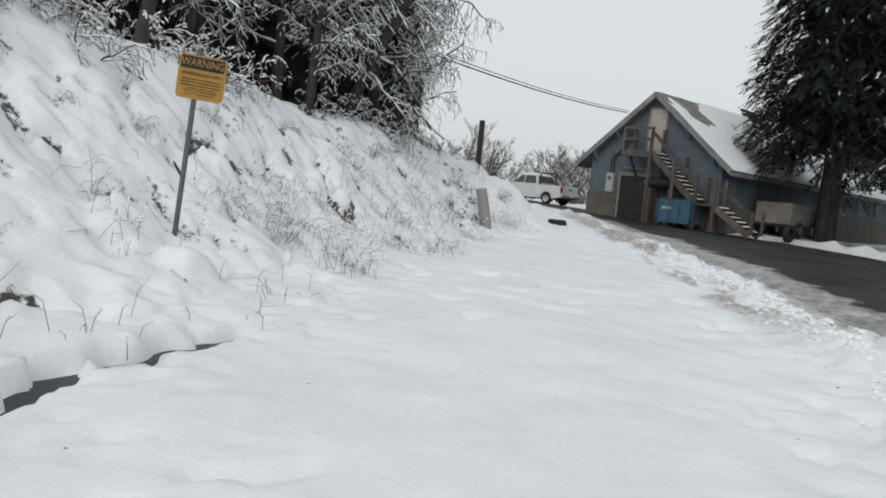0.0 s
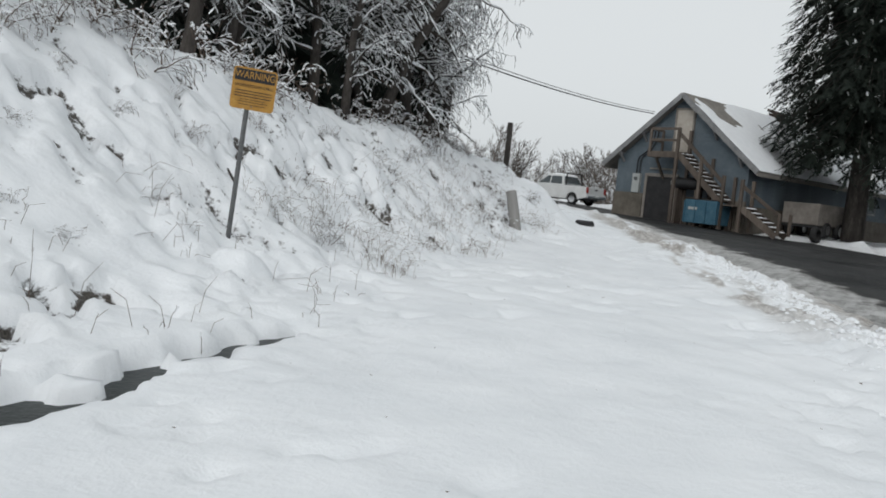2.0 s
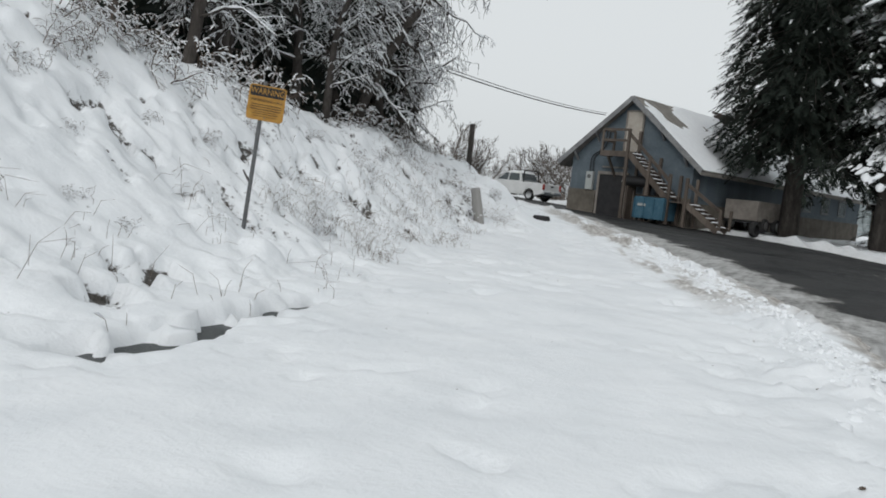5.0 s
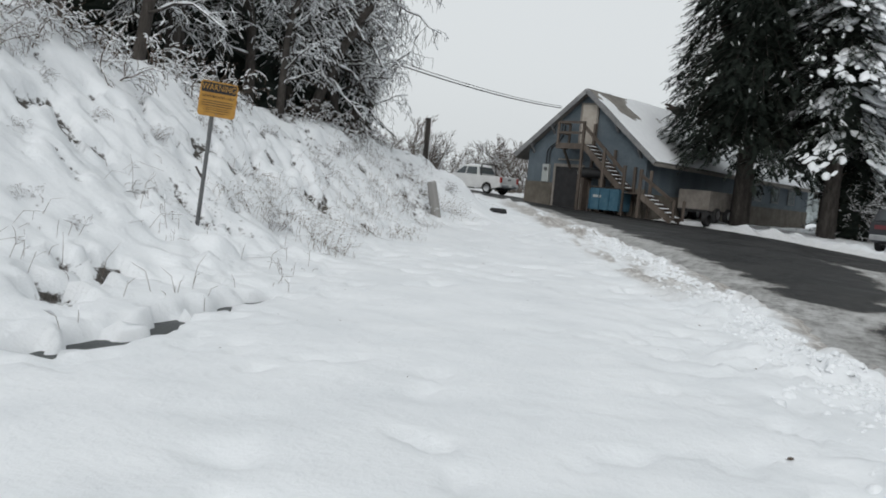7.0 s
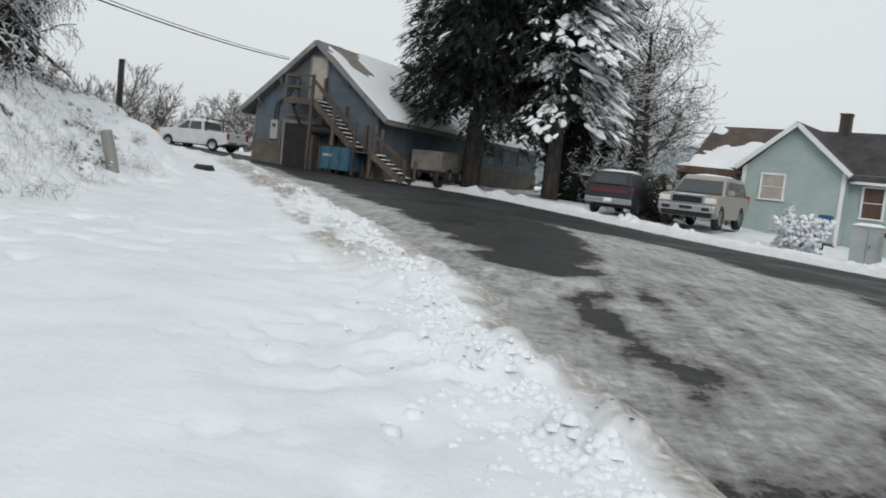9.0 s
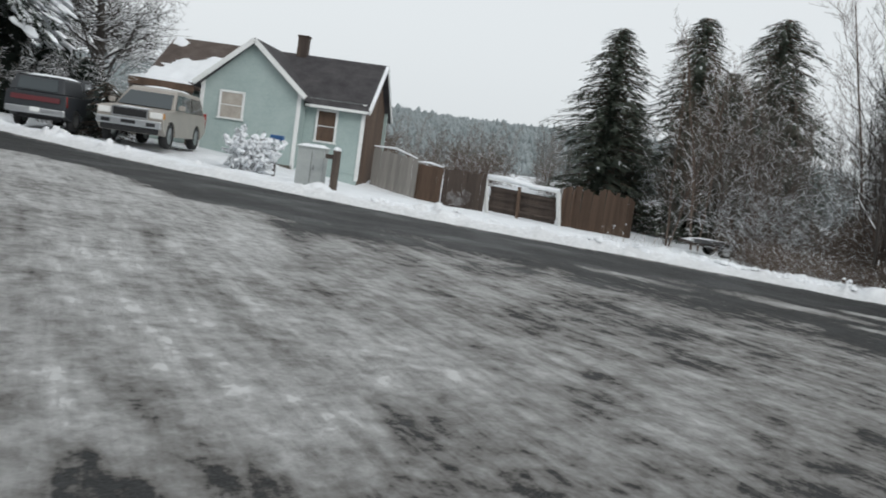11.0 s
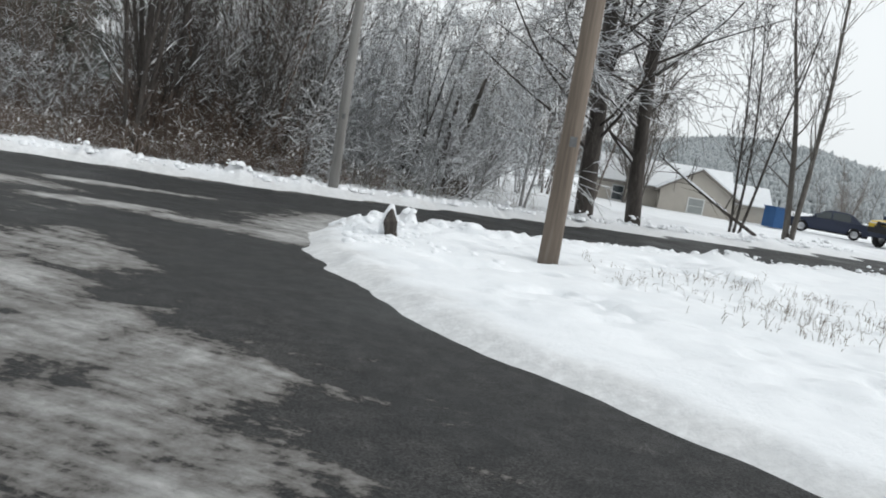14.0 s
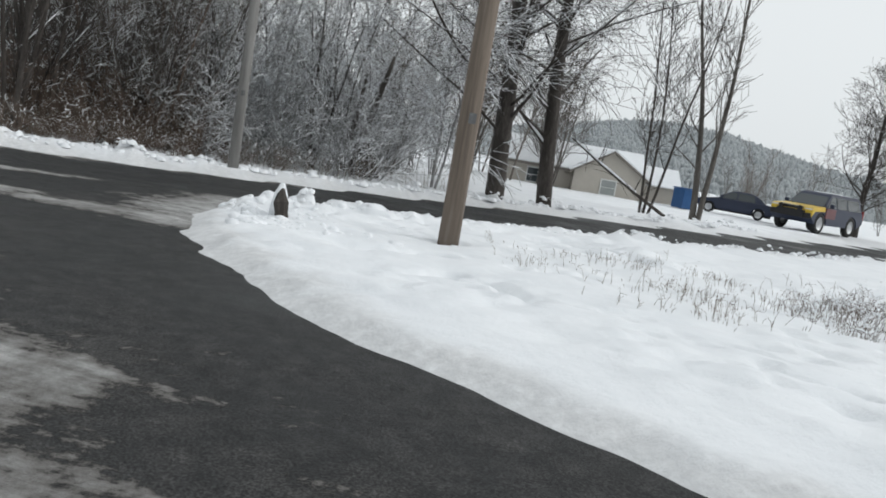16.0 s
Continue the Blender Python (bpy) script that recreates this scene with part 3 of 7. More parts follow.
    patch = step(0.36, 0.62, bumps(x, y, 2.3, 2, 53))
    lay = lay + onbank * ((bumps(x, y, 1.6, 2, 50) - 0.5) * 0.30 + (pillow - 0.5) * (0.16 + 0.24 * patch) + (puffs - 0.5) * (0.05 + 0.20 * patch))
    # openings under the overhanging snow: stalks and earth, with their shade painted in dark
    hole = onbank * step(0.61, 0.70, bumps(x, y, 0.30, 2, 54)) * step(0.34, 0.48, bumps(x, y, 1.9, 2, 56))
    lay = lay - 0.20 * hole
    # small dimples where twigs hold the snow open, their shade painted in too
    dimple = onbank * step(0.70, 0.80, bumps(x, y, 0.17, 1, 81)) * step(0.42, 0.60, bumps(x, y, 1.3, 2, 82))
    lay = lay - 0.09 * dimple
    # the ditch at the toe of the bank
    across = x - toe(y) - 0.05 - 0.26 * (bumps(x * 0 + 1, y, 0.7, 3, 61) - 0.5) - 0.05 * (bumps(x, y, 0.12, 2, 63) - 0.5)
    width = 0.22 * step(2.4, 2.9, y) * step(6.5, 5.9, y) * np.clip(1.12 - 0.26 * (y - 2.8), 0.2, 1.1) * np.clip(0.65 + 0.7 * bumps(x * 0 + 3, y, 0.5, 2, 62) - 0.9 * step(0.55, 0.70, bumps(x, y, 0.34, 2, 66)), -0.2, 1.1)
    rim_width = np.where(across < 0, 0.30, 0.10)
    lay = lay - 0.42 * step(1.0, 0.0, (np.abs(across) - width + 0.05) / (rim_width + 0.05)) * step(0.0, 0.05, width)
    litter_shade = onbank * (0.50 * step(0.50, 0.72, bumps(x, y, 2.0, 4, 55)) + 0.10 * step(8, 16, y) * step(2, 4, toe(y) - x + 2))
    for cx, cy, size in TUFTS:
        spot = step(1.2, 0.5, np.hypot(x - cx, y - cy) / size + 0.9 * (bumps(x, y, 0.22, 2, 64) - 0.5))
        lay = lay - 0.10 * spot * bumps(x, y, 0.2, 2, 65)
        litter_shade = np.maximum(litter_shade, 0.52 * spot)
    litter_shade = np.maximum(np.maximum(litter_shade * 0.85, 0.62 * hole), 0.52 * dimple)
    far_wood = step(3.0, 6.0, x - far_edge(y)) * step(-16, -9, y) * step(14, 8, y)
    litter_shade = np.maximum(litter_shade, 0.40 * far_wood)
    mound = np.where(x > far_edge(y) + 2, 0.10 * (bumps(x, y, 1.8, 3, 57) - 0.4), 0)
    # rough grass beside the ditch south of the island
    rough = step(-6.0, -9.5, y) * step(12, 15, x) * step(24, 21, x) * step(1.0, 2.2, island_in(x, y))
    lay = lay + rough * (bumps(x, y, 0.5, 3, 58) - 0.5) * 0.26
    litter_shade = np.maximum(litter_shade, 0.40 * rough * step(0.4, 0.6, bumps(x, y, 1.7, 2, 59)))
    return base + lay + mound, np.clip(dirt, 0, 1), litter_shade


def ground_z(x, y):
    return float(lay_of(np.array([float(x)]), np.array([float(y)]))[0][0])


def axis(a, b, stepsize, lo, hi):
    mid = np.arange(a, b, stepsize)
    out, up = [], []
    p, s = a, stepsize
    while p > lo:
        s *= 1.13
        p -= s
        out.append(p)
    p, s = mid[-1], stepsize
    while p < hi:
        s *= 1.13
        p += s
        up.append(p)
    return np.concatenate([np.array(out[::-1]), mid, np.array(up)])


def sheet(name, xs, ys, height, mat, attrs=()):
    gx, gy = np.meshgrid(xs, ys)
    z = height(gx, gy)
    extra = ()
    if isinstance(z, tuple):
        z, *extra = z
    nx, ny = len(xs), len(ys)
    co = np.stack([gx, gy, z], -1).reshape(-1, 3)
    i = np.arange(nx * ny).reshape(ny, nx)
    quads = np.stack([i[:-1, :-1], i[:-1, 1:], i[1:, 1:], i[1:, :-1]], -1).reshape(-1, 4)
    me = bpy.data.meshes.new(name)
    me.vertices.add(len(co))
    me.vertices.foreach_set("co", co.ravel())
    me.loops.add(quads.size)
    me.loops.foreach_set("vertex_index", quads.ravel().astype(np.int32))
    me.polygons.add(len(quads))
    me.polygons.foreach_set("loop_start", np.arange(0, quads.size, 4, dtype=np.int32))
    me.polygons.foreach_set("use_smooth", np.ones(len(quads), bool))
    me.update(calc_edges=True)
    for key, val in zip(attrs, extra):
        at = me.attributes.new(key, "FLOAT", "POINT")
        at.data.foreach_set("value", val.ravel().astype(np.float32))
    me.materials.append(M[mat])
    return me


XS, YS = axis(-8.0, 22.0, 0.068, -700, 700), axis(-9.0, 24.0, 0.072, -700, 700)
ground = new("ground", sheet("ground", XS, YS, lay_of, "snowground", ("dirt", "litter_shade")))
tagged(ground, "snow-covered ground rising to a weedy bank", "ground", kind="structure")


def road_of(x, y):
    """Height of the asphalt and the film of slush on it."""
    x, y = bend(x, y, -1)
    c = slush_cover(x, y)
    film = c - (0.95 * (streaks(x, y) - 0.5) - 0.55 * (bumps(x, y, 0.7, 4, 47) - 0.5)) * (1 - 0.45 * step(0.7, 0.9, c))
    film = np.clip(film, 0, 1) * step(0.02, 0.15, c)
    crust = film * (0.022 * bumps(x, y, 0.28, 3, 44) + 0.016 * (bumps(x, y, 0.8, 2, 48) - 0.3))
    return plain(x, y) - 0.02 + crust - 3.0 * step(1.2, 2.4, near_edge(y) - x) - 3.0 * step(0.8, 2.4, x - far_edge(y)), film


road = new("road", sheet("road", axis(3.5, 24, 0.10, -40, 90), axis(-4, 30, 0.13, -95, 80), road_of, "asphalt", ("film",)))
tagged(road, "wet dark asphalt road with slush streaks", "road", kind="structure")

# water lying in the ditch
mb = Mesh()
for k in range(12):
    y0, y1 = 0.3 + 0.52 * k, 0.3 + 0.52 * (k + 1)
    mb.add([(toe(y0) - 0.35, y0, 0.035), (toe(y0) + 0.7, y0, 0.035), (toe(y1) + 0.7, y1, 0.035), (toe(y1) - 0.35, y1, 0.035)], [(0, 1, 2, 3)])
water = new("water", mb.make("water", "water"))
tagged(water, "still dark water in the roadside ditch", "water", kind="structure")

# ---- trees and shrubs ----
def rnd_dir(r, d, spread):
    """A direction near d."""
    v = Vector((r.gauss(0, 1), r.gauss(0, 1), r.gauss(0, 1)))
    return (Vector(d).normalized() + v.normalized() * spread).normalized()


def limb(r, wood, snow, p, d, length, rad, level, deep, o):
    """One limb and, from it, its twigs. o: droop, wiggle, snowload, kids, thin."""
    n = o.get("segs", (6, 4, 2, 1))[level]
    pts, rs = [Vector(p)], [rad]
    d = Vector(d)
    for i in range(n):
        d = rnd_dir(r, d, o["wiggle"] if level else o.get("trunk", o["wiggle"]))
        d.z -= o["droop"] * level * 0.5 / n if level else 0
        d.z += o.get("rise", 0) / n if level else 0
        d.normalize()
        pts.append(pts[-1] + d * (length / n))
        rs.append(max(rad * (1 - (i + 1) / n * (0.75 if level else 0.7)), o["thin"]))
    wood.tube(pts, rs, 7 if level == 0 else (4 if level == 1 else 3), cap=False)
    if level and o["snowload"] > 0:
        for i in range(n):
            seg = (pts[i + 1] - pts[i]).normalized()
            if abs(seg.z) < 0.85 and r.random() < o["snowload"]:
                up = Vector((0, 0, rs[i] * 0.7 + o["cap"] * 0.4))
                w = rs[i] * 0.8 + o["cap"]
                snow.tube([pts[i] + up, (pts[i] + pts[i + 1]) / 2 + up * 1.2, pts[i + 1] + up], [w * 0.6, w * r.uniform(0.8, 1.5), w * 0.55], 4 if level < 2 else 3, cap=False)
    if level >= deep:
        return
    kids = o["kids"][level]
    for k in range(kids):
        f = o["from"] + (1 - o["from"]) * (k + r.random()) / kids if level == 0 else 0.2 + 0.8 * (k + r.random()) / kids
        i = min(int(f * n), n - 1)
        q = pts[i].lerp(pts[i + 1], f * n - i)
        along = (pts[i + 1] - pts[i]).normalized()
        side = rnd_dir(r, (0, 0, 0.0001), 1.0).cross(along).normalized()
        nd = (along * o["along"] + side * (1 - o["along"])).normalized()
        ll = length * o["ratio"][level] * (1.15 - 0.6 * f if level == 0 else 1.0) * r.uniform(0.7, 1.25)
        limb(r, wood, snow, q, nd, ll, max(rs[i] * o.get("thick", 0.5), o["thin"]), level + 1, deep, o)


def bare_tree(name, seed, label, height, rad, o, bark="bark", lean=(0, 0), stems=1, category="tree", deep=3, leans=()):
    r = random.Random(seed)
    wood, snow = Mesh(), Mesh()
    for s in range(stems):
        a = 2 * math.pi * s / max(stems, 1) + r.random()
        out = 0.0 if stems == 1 else o.get("fan", 0.25)
        d = Vector((lean[0] + out * math.cos(a) * r.uniform(0.4, 1.3), lean[1] + out * math.sin(a) * r.uniform(0.4, 1.3), 1)).normalized()
        if leans:
            d = Vector((leans[s][0], leans[s][1], 1)).normalized()
        limb(r, wood, snow, Vector((0.12 * math.cos(a) * (stems > 1), 0.12 * math.sin(a) * (stems > 1), -0.3)), d, height * r.uniform(0.8, 1.05), rad * r.uniform(0.75, 1.1), 0, deep, o)
    e = thing(name, label, category)
    part("crown", wood.make(name + "_wood", bark, smooth=True), e)
    if snow.v:
        tagged(part("snow_load", snow.make(name + "_snow", "snow", smooth=True), e, "fresh snow lying on the twigs"), kind="stuff")
    return e


def frond(m, r, base, d, s, wide, slot=0):
    """A hanging, feathered spray of needles."""
    side = d.cross(Vector((0, 0, 1)))
    side = side.normalized() if side.length > 0.02 else Vector((1, 0, 0))
    up = side.cross(d)
    vs, fs = [base], []
    tip = base + d * s + Vector((0, 0, -0.22 * s))
    n = 4
    for k in range(n):
        g = (k + 0.6) / n
        c = base + d * (s * g) + Vector((0, 0, -0.22 * s * g * g))
        w = s * wide * (1.1 - 0.75 * g) * r.uniform(0.75, 1.25)
        back = d * (s * 0.24)
        vs += [c, c + side * w + back * r.uniform(0.4, 1.1) - up * w * 0.3, c - side * w + back * r.uniform(0.4, 1.1) - up * w * 0.3]
        o = 1 + 3 * k
        prev = 0 if k == 0 else o - 3
        fs += [(prev, o, o + 1), (prev, o + 2, o)]
    vs.append(tip)
    fs += [(len(vs) - 4, len(vs) - 1, len(vs) - 3), (len(vs) - 4, len(vs) - 2, len(vs) - 1)]
    m.add(vs, fs, slot)
    return tip


def lump(m, r, c, ra, a, slope):
    """A drooping pillow of snow along a bough that runs in direction a."""
    k = 8
    long = r.uniform(1.2, 2.3)
    ca, sa = math.cos(a), math.sin(a)
    wob = [r.uniform(0.75, 1.25) for _ in range(k)]
    vs = [c + Vector((0, 0, ra * 0.55))]
    for f, h in ((0.5, 0.42), (0.88, 0.18), (1.0, -0.08), (0.7, -0.30)):
        for j in range(k):
            b = 2 * math.pi * j / k
            u, v = ra * f * long * math.cos(b) * wob[j], ra * f * 0.8 * math.sin(b) * wob[j]
            vs.append(c + Vector((ca * u - sa * v, sa * u + ca * v, ra * h * r.uniform(0.85, 1.15) - slope * u)))
    faces = [(0, 1 + j, 1 + (j + 1) % k) for j in range(k)]
    for q in range(3):
        faces += [(1 + q * k + j, 1 + (q + 1) * k + j, 1 + (q + 1) * k + (j + 1) % k, 1 + q * k + (j + 1) % k) for j in range(k)]
    m.add(vs, faces + [tuple(1 + 3 * k + j for j in range(k))[::-1]])


def conifer(name, seed, label, height, width, needles="needles", snow_amount=0.1, low=0.14, droop=0.6, n=200, size=0.62, blobs=0.0, bark="brownbark", taper=1.0, upper=1.0, ragged=0.0, side=None, core=0.0, even=False):
    r = random.Random(seed)
    trunk, crown, snow = Mesh(), Mesh(), Mesh()
    trunk.tube([(0, 0, -0.3), (0.03, 0, height * 0.3), (0, 0.05, height * 0.7), (0, 0, height)], [width * 0.06, width * 0.045, width * 0.022, 0.02], 10)
    if core:
        # a solid lumpy cone for the inner foliage, added to block light between fronds
        rings, k = 26, 16
        vs = []
        for j in range(rings):
            f = j / (rings - 1)
            z = height * (low * 0.9 + (0.97 - low) * f)
            for q in range(k):
                a = 2 * math.pi * q / k
                rad = core * (width / 2 * (1 - f) ** (0.75 * taper)) * r.uniform(0.72, 1.2) * (0.45 if j == 0 else 1) + 0.03
                vs.append((math.cos(a) * rad, math.sin(a) * rad, z + r.uniform(-0.5, 0.2) * core * width * 0.08))
        crown.add(vs, [(j * k + q, j * k + (q + 1) % k, (j + 1) * k + (q + 1) % k, (j + 1) * k + q) for j in range(rings - 1) for q in range(k)] + [tuple(range(k))[::-1]])
    for i in range(n):
        f = ((i + r.random()) / n) ** upper
        z = height * (low + (1 - low) * f)
        a = i * 2.39996 + r.uniform(-0.4, 0.4)
        tuft = float(bumps(np.array([a % 6.283 * 1.1]), np.array([z * 0.7]), 1.0, 2, seed)[0])
        reach = width / 2 * ((1 - f) ** (0.75 * taper)) * (r.uniform(0.82, 1.06) if even else r.uniform(0.62, 1.15)) * (1 + ragged * (2.4 * tuft - 1.3)) + 0.2
        laden = blobs * (1.0 if side is None else 0.22 + 0.78 * max(0.0, math.cos(a - side)))
        laden = r.random() < laden
        dx, dy = math.cos(a), math.sin(a)
        steps = max(3, int(reach / (size * 0.55)))
        pts = [Vector((dx * reach * k / steps, dy * reach * k / steps, z + reach * (0.15 * k / steps - droop * (k / steps) ** 2))) for k in range(steps + 1)]
        thin = pts[:: max(1, steps // 3)]
        if len(thin) > 1:
            crown.tube(thin, [0.035 * (1 - j / len(thin)) + 0.006 for j in range(len(thin))], 3, slot=1, cap=False)
        for k in range(steps + 1):
            g = k / steps
            if k == 0 and r.random() < 0.5:
                continue
            for q in range(2 if g < 0.8 else 3):
                turn = r.uniform(-1.25, 1.25) if g < 0.95 else r.uniform(-0.5, 0.5)
                d = Vector((math.cos(a + turn), math.sin(a + turn), -droop * r.uniform(0.1, 1.3))).normalized()
                s = size * r.uniform(0.65, 1.35) * (0.75 + 0.25 * min(1, reach / 2))
                base = pts[k] + Vector((r.uniform(-0.12, 0.12), r.uniform(-0.12, 0.12), r.uniform(-0.15, 0.08)))
                frond(crown, r, base, d, s, 0.34)
                if r.random() < snow_amount * (0.4 + 0.9 * g):
                    frond(snow, r, base + Vector((0, 0, 0.035)), d, s * r.uniform(0.35, 0.8), 0.30)
            if laden and g > 0.30 and r.random() < 0.85:
                for q in range(4):
                    off = r.gauss(0, 0.32)
                    lump(snow, r, pts[k] + Vector((-dy * off * (0.5 + g), dx * off * (0.5 + g), r.uniform(-0.12, 0.12) - 0.15 * abs(off))), 0.08 + 0.22 * r.random() ** 1.5, a + r.uniform(-0.45, 0.45), droop * 0.8)
    e = thing(name, label, "tree")
    part("trunk", trunk.make(name + "_trunk", bark, smooth=True), e)
    part("crown", crown.make(name + "_crown", needles, bark), e)
    if snow.v:
        tagged(part("snow_load", snow.make(name + "_snow", "snow", smooth=bool(blobs)), e, "fresh snow lying on the boughs"), kind="stuff")
    return e


def plant(ob, x, y, rot=0.0, scale=1.0, sink=0.0, first=False):
    x, y = bent(x, y)
    m = pose(x, y, ground_z(x, y) - sink, 0, 0, rot)
    if first:
        ob.matrix_world = m @ Matrix.Scale(scale, 4)
        return ob
    c = copy_thing(ob, m)
    c.scale = (scale, scale, scale)
    return c


# snow-hung alders on top of the bank
hang = dict(droop=1.0, wiggle=0.48, trunk=0.2, segs=(7, 5, 3, 2), snowload=0.78, kids=(26, 12, 4), ratio=(0.27, 0.38, 0.40), along=0.35, thin=0.005, cap=0.011, thick=0.28, **{"from": 0.18})
bank_trees = []
for k, (x, y, h, seed, ln) in enumerate([(-6.9, 13.2, 8.5, 11, (0.1, -0.05)), (-5.6, 16.0, 9.5, 12, (0.12, -0.1)), (-4.0, 17.4, 8.5, 13, (0.1, -0.12)),
                                         (-3.0, 19.6, 9.5, 14, (0.08, -0.1)), (-2.0, 20.6, 9.0, 15, (0.02, 0)), (-1.3, 22.5, 6.8, 16, (0.0, 0))]):
    tr = bare_tree("alder_tree", seed, "bare dark alder hung with fresh snow on a bank", h, 0.17, hang, lean=ln, stems=2 if k in (1, 3) else 1)
    plant(tr, x, y, 40 * k, 1.0, 0.1, True)
    bank_trees.append(tagged(tr, group="alders on the bank"))
for k, (x, y, s) in enumerate([(-9.5, 15.5, 1.0), (-6, 21, 1.05), (-9.5, 11.5, 0.9), (-2.4, 25.5, 0.9), (-5.6, 13.6, 0.8), (-3.2, 17.0, 0.75), (-1.7, 20.9, 0.8)]):
    plant(bank_trees[k % 6], x, y, 77 * k + 20, s, 0.1)

# brambles and saplings below them
low = dict(droop=1.1, wiggle=0.35, snowload=0.7, kids=(7, 4), ratio=(0.5, 0.5), along=0.45, thin=0.006, cap=0.012, fan=0.8, **{"from": 0.15})
bramble = bare_tree("bramble_bush", 31, "low bare bramble bush bowed under snow", 1.3, 0.02, low, "brownbark", stems=6, category="bush", deep=2)
plant(bramble, -6.6, 14.0, 0, 1.0, 0.05, True)
tagged(bramble, group="brambles on the bank")
rb = random.Random(5)
for k in range(16):
    y = rb.uniform(10.5, 25)
    crest = toe(y) - rb.uniform(4.3, 5.6) + 0.08 * (y - 10)
    plant(bramble, crest, y, rb.uniform(0, 360), rb.uniform(0.5, 0.9), 0.05)
for k in range(14):
    y = rb.uniform(9.0, 24)
    plant(bramble, toe(y) - rb.uniform(0.6, 3.6), y, rb.uniform(0, 360), rb.uniform(0.14, 0.36), 0.02)

for x, y, size in TUFTS:
    plant(bramble, x - 0.05, y + 0.1, 37 * y, size * 0.85, 0.05)
for k, (x, y, size) in enumerate([(-5.9, 8.5, 0.5), (-5.8, 9.4, 0.6), (-5.8, 10.4, 0.7), (-5.7, 11.2, 0.75), (-5.7, 7.7, 0.4), (-6.3, 9.6, 0.8)]):
    plant(bramble, x, y, 61 * k, size, 0.05)

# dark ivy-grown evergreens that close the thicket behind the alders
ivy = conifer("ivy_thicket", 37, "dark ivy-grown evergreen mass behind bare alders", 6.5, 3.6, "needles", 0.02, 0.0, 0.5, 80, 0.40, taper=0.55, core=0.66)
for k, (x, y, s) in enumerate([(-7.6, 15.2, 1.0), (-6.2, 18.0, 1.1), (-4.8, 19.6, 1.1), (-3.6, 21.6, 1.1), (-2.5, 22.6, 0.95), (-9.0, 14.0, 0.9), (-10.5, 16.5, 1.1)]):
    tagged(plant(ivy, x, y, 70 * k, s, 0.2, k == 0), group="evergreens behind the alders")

# the far thicket along the road
woods = dict(droop=0.1, rise=0.40, wiggle=0.24, trunk=0.10, snowload=0.30, kids=(20, 7, 4), ratio=(0.25, 0.42, 0.42), along=0.55, thin=0.0045, cap=0.004, thick=0.34, segs=(6, 3, 2, 1), **{"from": 0.12})
kinds = [bare_tree("wood_tree", 50 + k, ["slender dark bare tree dusted with snow in a thicket", "tall brown bare tree in a roadside thicket", "grey many-stemmed bare tree dusted with snow"][k % 3],
                   [9.5, 11.5, 8.0, 10.5, 7.0][k], [0.055, 0.075, 0.042, 0.06, 0.036][k], woods, ["bark", "twigs", "greybark", "brownbark", "greybark"][k], stems=[2, 1, 3, 2, 3][k]) for k in range(5)]
distant = [bare_tree("wood_tree", 60 + k, "thin grey bare tree far back in the wood", [9.0, 11.0][k], 0.07, dict(woods, kids=(20, 9), ratio=(0.24, 0.5), thin=0.009, snowload=0.15), ["greybark", "twigs"][k], stems=2, deep=2) for k in range(2)]
clump = bare_tree("thicket_tree", 66, "dark many-stemmed bare tree at the edge of a wood", 9.0, 0.075, dict(woods, fan=0.22, snowload=0.2, trunk=0.07, kids=(12, 5, 3)), "bark", stems=5)
shrub = dict(droop=0.5, rise=0.35, wiggle=0.3, snowload=0.6, kids=(8, 5), ratio=(0.42, 0.5), along=0.5, thin=0.006, cap=0.004, fan=0.6, segs=(5, 3, 2), **{"from": 0.12})
shrubs = [bare_tree("wood_shrub", 70 + k, ["brown leafless shrub with little snow on its twigs", "frosted grey shrub at the edge of a wood"][k], [2.4, 3.4][k], 0.022, dict(shrub, snowload=[0.15, 0.55][k]), ["brownbark", "frost"][k], stems=8, category="shrub", deep=2) for k in range(2)]
rw = random.Random(9)
seen = set()


def grow(ob, x, y, scale, group):
    t = plant(ob, x, y, rw.uniform(0, 360), scale, 0.1, ob not in seen)
    seen.add(ob)
    return tagged(t, group=group)


def there(az, d):
    """A place of the plan, by its direction and distance from the mouth of the drive."""
    a = radians(az)
    p = bend(np.array([7.0 + d * math.cos(a)]), np.array([-0.6 + d * math.sin(a)]), -1)
    return float(p[0][0]), float(p[1][0])


rimed = [bare_tree("wood_tree", 90 + k, "slender bare tree white with frost and snow in a thicket", [7.5, 9.0][k], [0.04, 0.055][k], dict(woods, snowload=0.62, cap=0.008, droop=0.35, rise=0.15, kids=(20, 8, 4)), ["greybark", "frost"][k], stems=[3, 2][k]) for k in range(2)]
# dark close-set stems beside the road
for k in range(19):
    az, d = 9.4 - 12.4 * (k + rw.random()) / 19, 23.5 + 11 * rw.random() ** 1.3
    grow(kinds[(0, 3, 1, 4, 0, 2)[k % 6]], *there(az, d), rw.uniform(0.6, 1.0), "trees of the roadside wood")
for az, d, sc in ((8.6, 22.0, 0.95), (7.2, 23.0, 1.05), (3.0, 27.5, 0.7), (0.6, 25.5, 0.8), (-1.6, 26.0, 0.75), (-8.4, 26.0, 0.6)):
    grow(clump, *there(az, d), sc, "many-stemmed trees at the edge of the wood")
# brown trees in front of the conifers, more open
for k in range(12):
    az, d = 13.0 + 9.0 * (k + rw.random()) / 12, 32.0 + 9 * rw.random()
    grow(kinds[(1, 2, 3)[k % 3]], *there(az, d), rw.uniform(0.65, 0.95), "trees of the roadside wood")
